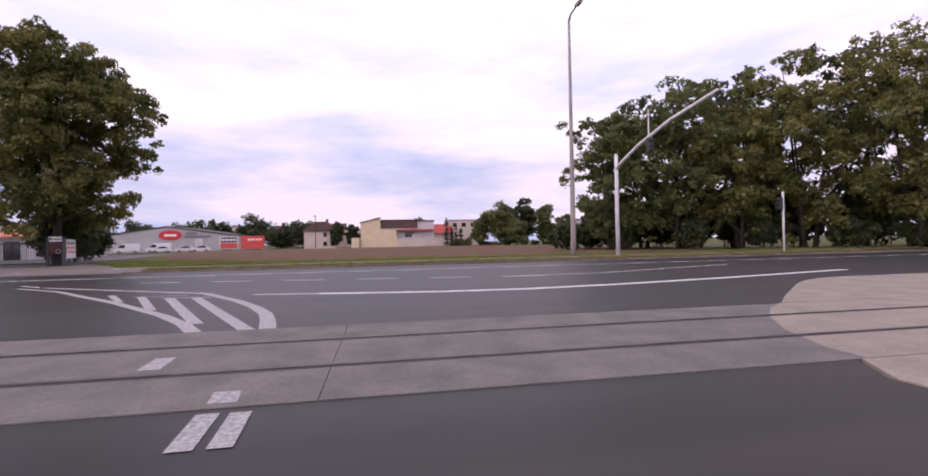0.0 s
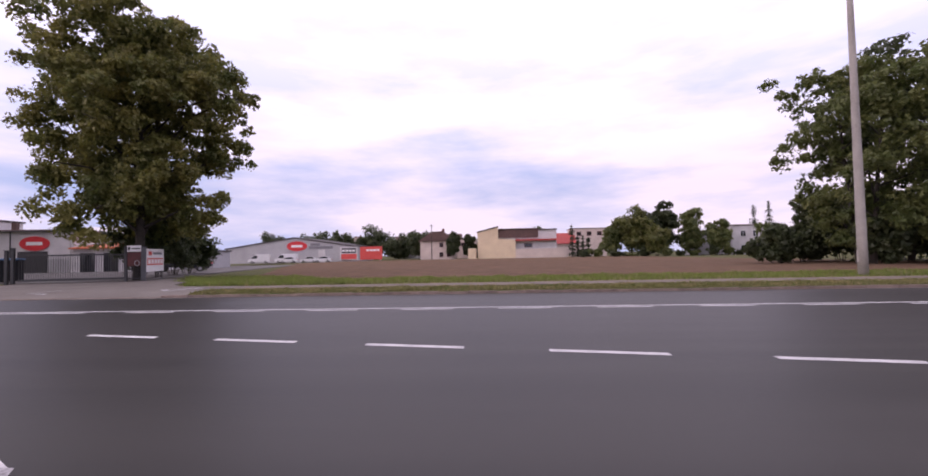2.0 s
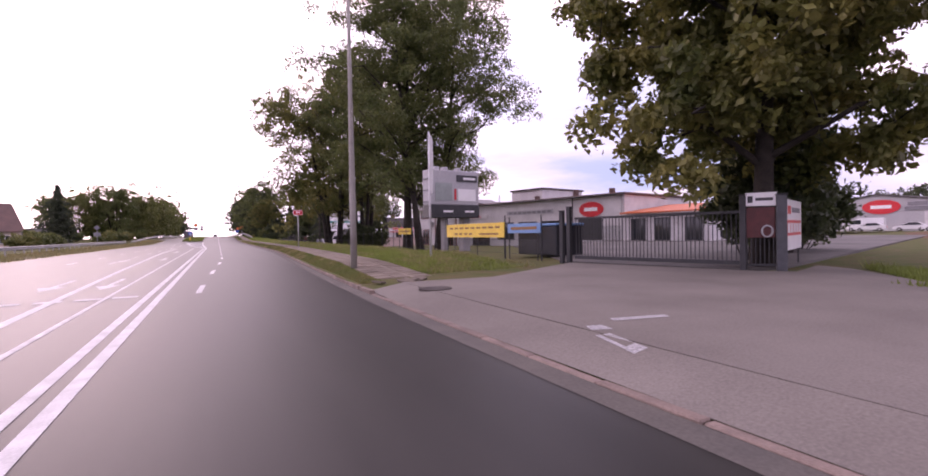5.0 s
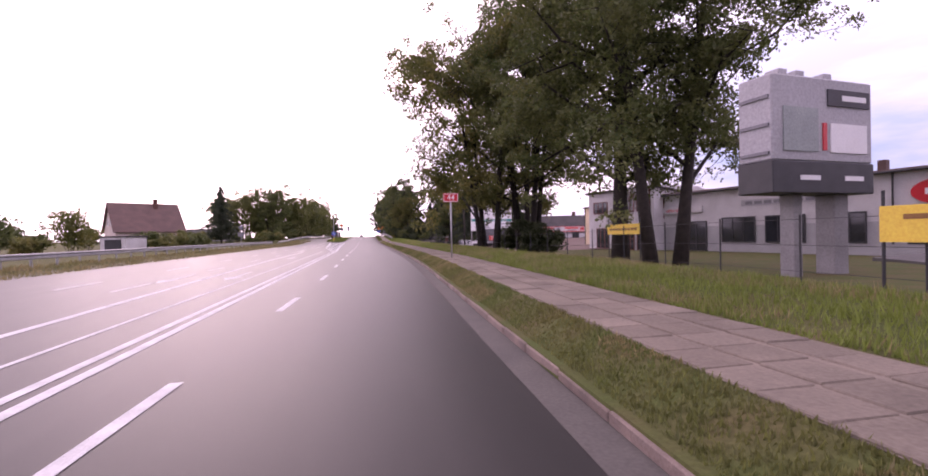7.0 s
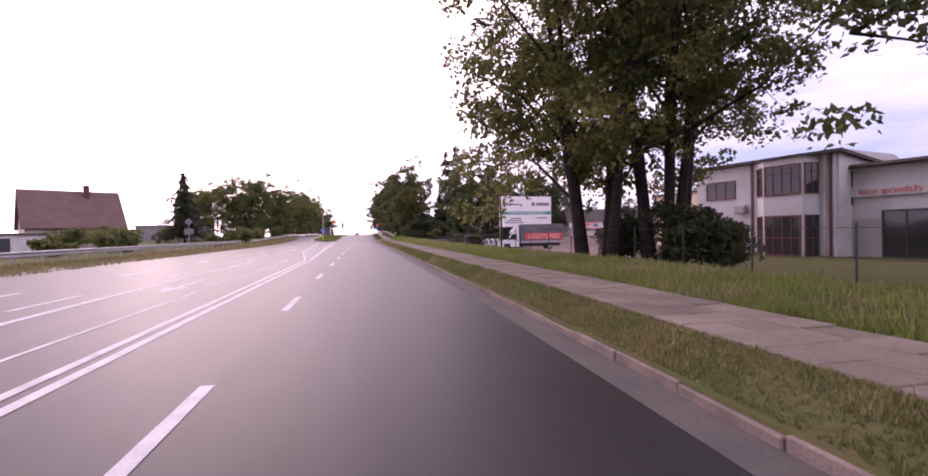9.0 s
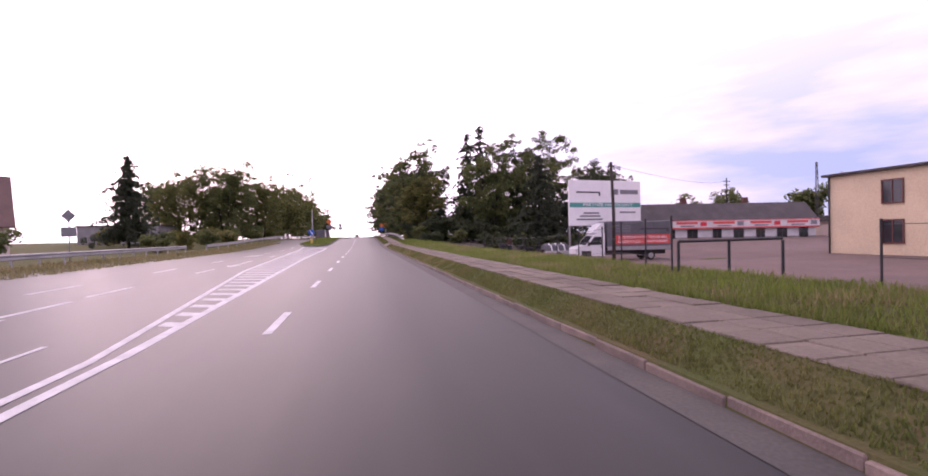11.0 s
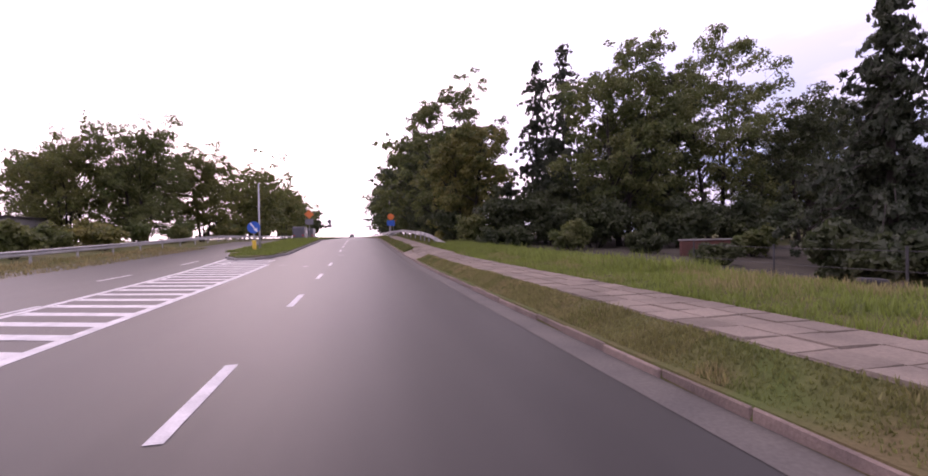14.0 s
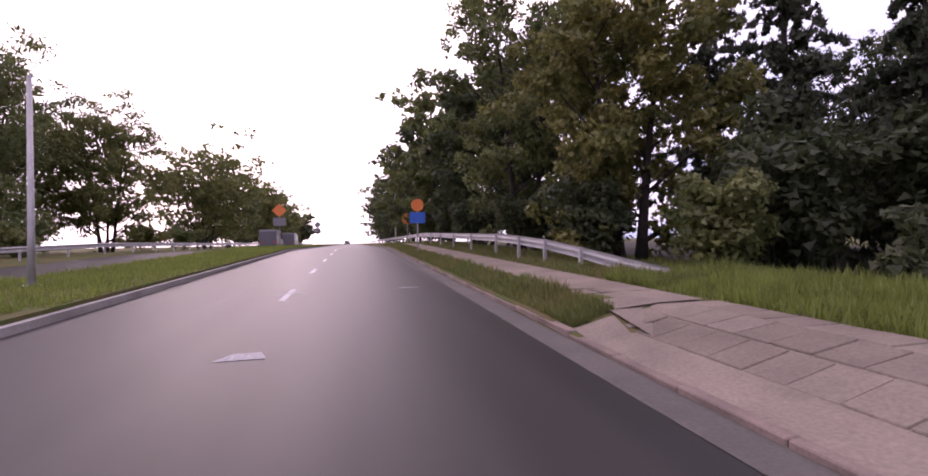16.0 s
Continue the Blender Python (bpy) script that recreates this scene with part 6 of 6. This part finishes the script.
for (x0, y0), (x1, y1) in zip(pts, pts[1:]):
    for h in (0.3, 0.75, 1.15):
        part("wire", tube([(x0, y0, land(x0, y0) + h), (x1, y1, land(x1, y1) + h)], 0.006, 4, cap=False), DARK_STEEL, fence2)


def gate_frame(ax, ay, bx, by):
    t = thing("fence_gate", 0, 0, 0, 0, "low dark tubular gate in the wire fence", "gate")
    for u in (0.0, 0.5, 1.0):
        x, y = ax + (bx - ax) * u, ay + (by - ay) * u
        part("post", tube([(x, y, land(x, y) - 0.1), (x, y, 1.12)], 0.03, 8), DARK_STEEL, t)
    part("top_rail", tube([(ax, ay, 1.12), (bx, by, 1.16)], 0.03, 8), DARK_STEEL, t)


gate_frame(9.75, 63.75, 11.4, 62.75)


BROWN_PRINT = mat("brown_print", (0.22, 0.10, 0.02), (0.18, 0.08, 0.02), rough=0.6, scale=2, fine=20, bump=0)


def banner(x, y0, y1, z0, z1, label, bars, slope=0.0, m=YELLOW):
    t = thing("banner", x, y0, 0, 0, label, "banner", "banners on the fence")
    L = y1 - y0
    part("sheet", prism([(0, z0), (L, z0 + slope), (L, z1 + slope), (0, z1)], -0.02, 0.02, "x"), m, t)
    for u, v, w, h in bars:
        part("lettering_bar", box(-0.028, -0.021, u * L, u * L + w * L, z0 + v * (z1 - z0) + slope * u, z0 + (v + h) * (z1 - z0) + slope * u), BROWN_PRINT, t)
    for u in (0.02, L - 0.02):
        part("post", tube([(0.05, u, 0.0), (0.05, u, z1 + 0.3)], 0.03, 6), DARK_STEEL, t)
    return t


banner(12.75, 17.2, 23.0, 1.06, 1.74, "yellow printed banner on the fence", [(0.06 + 0.1 * k, 0.62, 0.07, 0.14) for k in range(9)] + [(0.5 + 0.09 * k, 0.18, 0.06, 0.14) for k in range(4)] + [(0.08, 0.18, 0.3, 0.12)])
banner(12.75, 14.6, 16.9, 1.25, 1.65, "blue printed banner on the fence", [(0.1, 0.35, 0.8, 0.3)], m=BLUE_SOFT)
banner(15.3, 34.9, 37.7, 1.22, 1.72, "yellow printed banner between two trees", [(0.06 + 0.098 * k, 0.38, 0.075, 0.22) for k in range(9)])
bins = thing("waste_container", 14.2, 15.4, 0.19, 4, "dark blue waste containers behind the fence", "container")
part("body", box(0, 1.6, 0, 2.6, 0.05, 1.35, bevel=0.04), CAR_DARK, bins)
part("lid", box(-0.04, 1.64, -0.04, 2.64, 1.352, 1.45, bevel=0.03), BLUE_SOFT, bins)
flag = thing("flag_pole", 8.9, 16.6, land(8.9, 16.6), 0, "pale post with a rolled white flag", "flag pole")
part("pole", tube([(0, 0, -0.1), (0, 0, 4.9)], [0.05, 0.04], 8), POST_WHITE, flag, smooth=True)
part("flag", prism([(-0.02, 2.6), (0.10, 2.45), (0.16, 3.4), (0.14, 4.6), (0.0, 4.85)], -0.05, 0.05, "y"), WHITE, flag)
hyd = thing("rubble_heap", 5.9, 11.0, 0.13, 0, "broken paving and dug earth at the path's end", "rubble")
rr = random.Random(9)
for k in range(14):
    a, e = rr.uniform(0, 6.28), rr.uniform(0, 1.0)
    x, y, s = math.cos(a) * e, math.sin(a) * e * 0.6, rr.uniform(0.07, 0.2)
    o = part("slab_piece", box(-s, s, -s * 0.7, s * 0.7, 0, s * 0.35, bevel=0.01), SLAB, hyd)
    o.matrix_basis = pose(x, y, 0.0, rr.uniform(-15, 15), rr.uniform(-15, 15), rr.uniform(0, 180))
man = thing("manhole_cover", 5.55, 8.9, 0.156, 0, "round iron manhole cover in the driveway", "manhole cover")
part("cover", tube([(0, 0, 0), (0, 0, 0.012)], 0.36, 24), STEEL_RAIL, man)

# ---- billboard and truck ----
A, B = Vector((20.45, 91.85, 0)), Vector((26.62, 92.5, 0))
bd = B - A
bb = thing("billboard", A.x, A.y, -0.5, math.degrees(math.atan2(bd.y, bd.x)), "large white billboard with teal band on grey posts", "billboard")
L = bd.length
part("board", box(0, L, -0.06, 0.06, 2.05, 5.35, bevel=0.015), WHITE, bb)
band = part("band", box(0.05, L - 0.05, -0.075, -0.061, 3.38, 3.72), TEAL, bb)
words("PARTNER HANDLOWY", 0.32, WHITE, band, Matrix.Translation((L * 0.53, -0.08, 3.55)) @ Euler((radians(90), 0, 0)).to_matrix().to_4x4(), stretch=1.3)
part("picture_bar", box(0.6, 2.6, -0.072, -0.061, 4.42, 4.53), DARK_PRINT, bb)
part("picture_bar", box(2.48, 2.62, -0.072, -0.061, 4.22, 4.45), DARK_PRINT, bb)
part("name_shape", box(3.8, 4.2, -0.072, -0.061, 4.32, 4.72), GREY_PRINT, bb)
part("name_shape", box(4.35, 5.95, -0.072, -0.061, 4.36, 4.68), GREY_PRINT, bb)
for x0, x1, z in ((1.2, 2.5, 2.9), (0.9, 2.6, 2.68), (0.6, 2.8, 2.44), (4.3, 5.7, 2.95)):
    part("text_bar", box(x0, x1, -0.072, -0.061, z, z + 0.12), GREY_PRINT, bb)
for x in (0.12, L - 0.25):
    part("post", tube([(x, 0.12, -0.5), (x, 0.12, 5.2)], 0.075, 8), GALV, bb, smooth=True)
part("crossbar", box(0, L, 0.07, 0.13, 2.6, 2.7), GALV, bb)
bb.scale = (1.2, 1.2, 1.2)


def wheel(parent, x, y, r, w, face=-1):
    o = part("wheel", tube([(x, y - w / 2, r), (x, y - w * 0.4, r), (x, y + w * 0.4, r), (x, y + w / 2, r)], [r * 0.9, r, r, r * 0.9], 20), RUBBER, parent, "black tyre")
    part("rim", tube([(x, y + face * (w / 2 + 0.012), r), (x, y + face * w * 0.3, r)], [r * 0.58, r * 0.6], 14), GALV, o)
    return o


truck = thing("delivery_truck", 18.9, 88.7, -0.91, -9, "white cab truck with grey tarpaulin box and red banner", "truck")
cab_side = [(0.0, 0.45), (0.02, 0.95), (0.25, 1.12), (0.85, 1.25), (1.45, 2.05), (1.75, 2.2), (2.35, 2.2), (2.35, 0.40), (0.2, 0.40)]
part("cab", prism(cab_side, 0.08, 2.02, "y"), CAR_WHITE, truck)
part("windscreen", prism([(0.90, 1.24), (1.44, 1.98), (1.38, 1.99), (0.84, 1.26)], 0.2, 1.9, "y"), GLASS, truck)
part("side_window", prism([(1.02, 1.27), (1.50, 1.92), (2.08, 1.92), (2.08, 1.27)], 0.062, 0.079, "y"), GLASS, truck)
part("roof_deflector", prism([(1.40, 2.205), (2.35, 2.205), (2.35, 3.02), (2.1, 2.95)], 0.2, 1.9, "y"), CAR_WHITE, truck)
part("mirror", box(0.95, 1.08, -0.15, 0.05, 1.2, 1.5, bevel=0.02), BLACK, truck)
part("door_handle", box(2.0, 2.2, 0.05, 0.078, 1.05, 1.15), BLACK, truck)
part("bumper", box(-0.05, 0.3, 0.1, 2.0, 0.28, 0.55, bevel=0.04), GREY_PRINT, truck)
part("headlight", box(-0.02, 0.28, 0.07, 0.35, 0.78, 0.98, bevel=0.03), LAMP_GLASS, truck)
part("headlight", box(-0.02, 0.28, 1.75, 2.03, 0.78, 0.98, bevel=0.03), LAMP_GLASS, truck)
part("tarpaulin_box", box(2.5, 6.75, 0.0, 2.12, 1.0, 3.12, bevel=0.05), TARP, truck, "dark grey tarpaulin")
part("drop_side", box(2.5, 6.75, -0.02, -0.002, 0.82, 1.12), mat("grey_drop_side", (0.32, 0.32, 0.33), (0.26, 0.26, 0.27), rough=0.6), truck)
part("bed", box(2.5, 6.75, 0.0, 2.12, 0.80, 0.998), DARK_STEEL, truck)
part("chassis", box(1.2, 6.5, 0.6, 1.5, 0.45, 0.79), DARK_STEEL, truck)
rbn = part("banner", box(2.95, 6.60, -0.012, -0.001, 1.28, 2.02), RED_SOFT, truck, "red banner with pale lettering")
up = Euler((radians(90), 0, 0)).to_matrix().to_4x4()
words("DYSTRYBUTOR TECHNIKI", 0.27, WHITE, rbn, Matrix.Translation((4.8, -0.016, 1.80)) @ up)
words("GRZEWCZEJ I SANITARNEJ", 0.27, WHITE, rbn, Matrix.Translation((4.8, -0.016, 1.47)) @ up)
part("print_bar", box(4.7, 6.5, -0.012, -0.001, 2.42, 2.52), DARK_PRINT, truck)
part("print_bar", box(6.35, 6.5, -0.012, -0.001, 2.25, 2.43), DARK_PRINT, truck)
for z in (2.3, 2.5, 2.7):
    part("print_bar", box(2.9, 4.0, -0.012, -0.001, z, z + 0.06), GREY_PRINT, truck)
for x in (0.85, 5.35):
    for y, f in ((0.2, -1), (1.9, 1)):
        wheel(truck, x, y, 0.36, 0.24, f)
part("arch", box(0.45, 1.25, 0.05, 0.079, 0.35, 0.80, bevel=0.01), BLACK, truck)
# the load bed is longer than the pattern, the cab stays as it is
for o in list(truck.children):
    start = min(v.co.x for v in o.data.vertices)
    if o.name.startswith("wheel") and start > 3:
        o.location.x = 1.34
    elif start < 2.05 and not o.name.startswith("chassis"):
        o.location.x = 0.60
    else:
        o.matrix_basis = Matrix.Diagonal((1.25, 1, 1, 1)) @ o.matrix_basis

up_pole = thing("utility_pole", 16.2, 77.4, land(16.2, 77.4), 0, "dark wooden utility pole with a short bracket", "utility pole")
part("pole", tube([(0, 0, -0.1), (0.03, 0, 2.9), (-0.05, 0.05, 5.65)], [0.10, 0.088, 0.07], 8), WOOD_POLE, up_pole, smooth=True)
part("bracket", box(-0.25, 0.15, -0.03, 0.03, 5.4, 5.46), WOOD_POLE, up_pole)
part("insulator", tube([(-0.2, 0, 5.46), (-0.2, 0, 5.60)], 0.04, 6), LAMP_GLASS, up_pole)
far_pole = thing("utility_pole", 70, 129, -0.3, 0, "distant utility pole with crossarms", "utility pole")
part("pole", tube([(0, 0, 0), (0, 0, 11.4)], [0.16, 0.11], 6), WOOD_POLE, far_pole)
part("crossarm", box(-0.8, 0.8, -0.05, 0.05, 10.7, 10.85), WOOD_POLE, far_pole)
part("crossarm", box(-0.6, 0.6, -0.05, 0.05, 10.0, 10.15), WOOD_POLE, far_pole)
wire = thing("overhead_wire", 0, 0, 0, 0, "thin black overhead wire between poles", "wire")
w0, w1 = Vector((16.05, 77.42, land(16.2, 77.4) + 5.5)), Vector((70, 129, 10.6))
part("wire", tube([w0.lerp(w1, u) - Vector((0, 0, 1.6 * 4 * u * (1 - u) * 0.4)) for u in (k / 12 for k in range(13))], 0.014, 4, cap=False), BLACK, wire)

# tyre heaps
th = thing("tyre", 0, 0, 0, 0, "worn black car tyre lying in a heap", "tyre", "tyres heaped by the fence")
prof = []
bm = bmesh.new()
rings = []
for k in range(14):
    a = 2 * math.pi * k / 14
    rings.append([bm.verts.new(((0.23 + 0.10 * math.cos(b) * 0.9) * math.cos(a) + 0, (0.23 + 0.10 * math.cos(b) * 0.9) * math.sin(a), 0.10 + 0.10 * math.sin(b))) for b in (2 * math.pi * j / 7 for j in range(7))])
for k in range(14):
    for j in range(7):
        bm.faces.new((rings[k][j], rings[(k + 1) % 14][j], rings[(k + 1) % 14][(j + 1) % 7], rings[k][(j + 1) % 7]))
part("casing", bm, RUBBER, th, smooth=True)
heap = []
for (cx, cy, rows, cols) in ((15.6, 95.6, 5, 3), (17.0, 94.8, 4, 4), (18.6, 94.0, 4, 4), (22.9, 95.4, 6, 4), (14.4, 97.4, 3, 2)):
    for i in range(cols):
        for k in range(rows - (i % 2)):
            heap.append((cx + 0.66 * (i % 2) + rr.uniform(-0.06, 0.06), cy - 0.68 * (i // 2) + rr.uniform(-0.06, 0.06), land(cx, cy) + 0.06 + 0.20 * k, rr.uniform(-6, 6)))
th.matrix_basis = pose(*heap[0][:3], heap[0][3], 0, 0)
for x, y, z, a in heap[1:]:
    copy_thing(th, pose(x, y, z, a, a * 0.5, a * 20))
cart = thing("boat_trailer", 18.7, 92.6, land(18.7, 92.6), 8, "covered trailer with striped tarpaulin behind the billboard", "trailer")
part("body", box(0, 2.4, 0, 1.3, 0.35, 0.75, bevel=0.04), WALL_GREY, cart)
for k in range(7):
    part("hoop", tube([(0.2 + 0.33 * k, 0.02, 0.75), (0.2 + 0.33 * k, 0.2, 1.2), (0.2 + 0.33 * k, 0.65, 1.36), (0.2 + 0.33 * k, 1.1, 1.2), (0.2 + 0.33 * k, 1.28, 0.75)], 0.05, 6), WHITE if k % 2 else TARP, cart)
part("cover", prism([(0.05, 0.752), (0.22, 1.18), (0.65, 1.33), (1.08, 1.18), (1.25, 0.752)], 0.05, 2.35, "x"), TARP, cart)
wheel(cart, 1.2, 0.0, 0.3, 0.18)
gwall = thing("garden_wall", 18.4, 108.9, land(18.4, 108.9) + 0.05, -12, "low red brick wall among grass", "wall")
part("wall", box(0, 2.4, -0.12, 0.12, -0.2, 0.75, bevel=0.015), RUST_WALL, gwall)
part("coping", box(-0.05, 2.45, -0.16, 0.16, 0.752, 0.83, bevel=0.01), CONCRETE, gwall)


# ---- vehicles ----
def car(x, y, z, turn, paint, kind, label, group=""):
    """A parked vehicle: body with wheel arches, glasshouse, lamps and four wheels. Its nose points along -x."""
    t = thing("car" if kind != "van" else "van", x, y, z, turn, label, "car" if kind != "van" else "van", group)
    if kind == "van":
        side = [(0.0, 0.35), (0.0, 0.9), (0.7, 1.15), (1.5, 2.0), (2.0, 2.3), (5.2, 2.3), (5.3, 2.1), (5.3, 0.35)]
        win = [(0.85, 1.2), (1.55, 1.95), (2.3, 1.95), (2.3, 1.2)]
        L, W, wx = 5.3, 1.95, (0.95, 4.2)
    elif kind == "pickup":
        side = [(0.0, 0.45), (0.0, 0.95), (1.3, 1.08), (1.35, 0.98), (3.6, 1.0), (5.1, 1.02), (5.1, 0.45)]
        win = None
        L, W, wx = 5.1, 1.8, (0.9, 4.1)
    else:
        side = [(0.0, 0.30), (0.0, 0.72), (0.95, 0.90), (1.75, 1.42), (3.0, 1.46), (3.85, 1.0), (4.2, 0.92), (4.2, 0.30)]
        win = [(1.15, 0.93), (1.82, 1.36), (2.95, 1.40), (3.55, 0.98)]
        L, W, wx = 4.2, 1.72, (0.8, 3.35)
    bm = prism(side, 0.0, W, "y")
    bmesh.ops.bevel(bm, geom=list(bm.edges), offset=0.05, segments=2, affect="EDGES")
    body = part("body", bm, paint, t)
    if win:
        for d0, d1 in ((-0.012, 0.004), (W - 0.004, W + 0.012)):
            part("side_window", prism(win, d0, d1, "y"), GLASS, t)
        if kind == "car":
            part("windscreen", prism([(0.98, 0.93), (1.74, 1.42), (1.70, 1.44), (0.92, 0.94)], 0.15, W - 0.15, "y"), GLASS, t)
        else:
            part("windscreen", prism([(0.74, 1.20), (1.48, 2.0), (1.43, 2.02), (0.68, 1.21)], 0.15, W - 0.15, "y"), GLASS, t)
    if kind == "pickup":
        part("cabin", prism([(3.1, 1.0), (3.5, 1.55), (4.6, 1.55), (4.9, 1.0)], 0.08, W - 0.08, "y"), paint, t)
        part("side_window", prism([(3.3, 1.05), (3.6, 1.48), (4.5, 1.48), (4.65, 1.05)], 0.06, 0.079, "y"), GLASS, t)
    for yy in (0.12, W - 0.42):
        part("headlight", box(-0.03, 0.06, yy, yy + 0.3, 0.58, 0.70, bevel=0.015), LAMP_GLASS, t)
        part("tail_light", box(L - 0.06, L + 0.02, yy, yy + 0.28, 0.72, 0.88, bevel=0.015), RED, t)
    for a in wx:
        for yy, f in ((0.08, -1), (W - 0.08, 1)):
            wheel(t, a, yy, 0.31, 0.2, f)
    return t


PARK = "vehicles parked by the warehouse"
car(101, 47.8, 0.1, -75, CAR_WHITE, "van", "white panel van parked by the warehouse", PARK)
car(100.6, 40.7, 0.1, -80, CAR_WHITE, "van", "white panel van parked by the warehouse", PARK)
for k, y in enumerate((38.5, 33.3, 29.8)):
    car(98.5, y, 0.1, -78, CAR_WHITE, "car", "white car parked by the warehouse", PARK)
car(30.4, 18.6, 0.19, -62, CAR_DARK, "pickup", "dark low car parked in the yard", "")
car(1.4, 262, rise(262), 90, CAR_DARK, "car", "dark car far ahead in the lane", "cars on the road")
car(-8.2, 196, rise(196), -90, CAR_GREY, "van", "grey van in the oncoming carriageway", "cars on the road")
car(-8.0, 178, rise(178), -90, CAR_GREY, "van", "grey van in the oncoming carriageway", "cars on the road")


# ---- guard rails ----
def guard_rail(name, pts, label, up=0.62, depth=0.3):
    """A steel guard rail: ribbed beam on posts, following the points."""
    t = thing(name, 0, 0, 0, 0, label, "guard rail")
    prof = [(0.0, -0.15), (0.05, -0.12), (0.05, -0.06), (0.0, -0.02), (0.0, 0.02), (0.05, 0.06), (0.05, 0.12), (0.0, 0.15)]
    verts, faces = [], []
    n = len(prof)
    for i, (x, y, z) in enumerate(pts):
        a, b = Vector(pts[max(i - 1, 0)][:2]), Vector(pts[min(i + 1, len(pts) - 1)][:2])
        d = (b - a).normalized()
        side = Vector((d.y, -d.x))
        for s in (0.0, 0.012):
            for u, v in prof:
                verts.append((x + side.x * (u + s), y + side.y * (u + s), z + v))
    for i in range(len(pts) - 1):
        for s in (0, n):
            for k in range(n - 1):
                o = 2 * n * i + s + k
                faces.append((o, o + 1, o + 2 * n + 1, o + 2 * n))
    raw("beam", verts, faces, GALV, t)
    for i, (x, y, z) in enumerate(pts):
        g = land(x, y)
        if z - g > 0.15:
            part("post", box(x - 0.10, x - 0.02, y - 0.05, y + 0.05, g - 0.1, z + 0.12), GALV, t)
    return t


guard_rail("guard_rail", [(-13.2, y, land(-13.2, y) + 0.58) for y in frange(27, 103, 2)], "grey steel guard rail beside the oncoming carriageway")
guard_rail("guard_rail", [(-13.2, y, land(-13.2, y) + 0.58) for y in frange(109, 303, 4)], "grey steel guard rail further along the road")
gr_pts = [(9.0, 121.4, 0.02), (8.92, 122.8, 0.14), (8.8, 124.4, 0.32), (8.68, 126.4, 0.50), (8.6, 128.4, 0.60)] + [(8.6, y, 0.66) for y in frange(131, 300, 4)]
guard_rail("guard_rail", [(x, y, land(x, y) + h) for x, y, h in gr_pts], "pale steel guard rail beside the footpath")
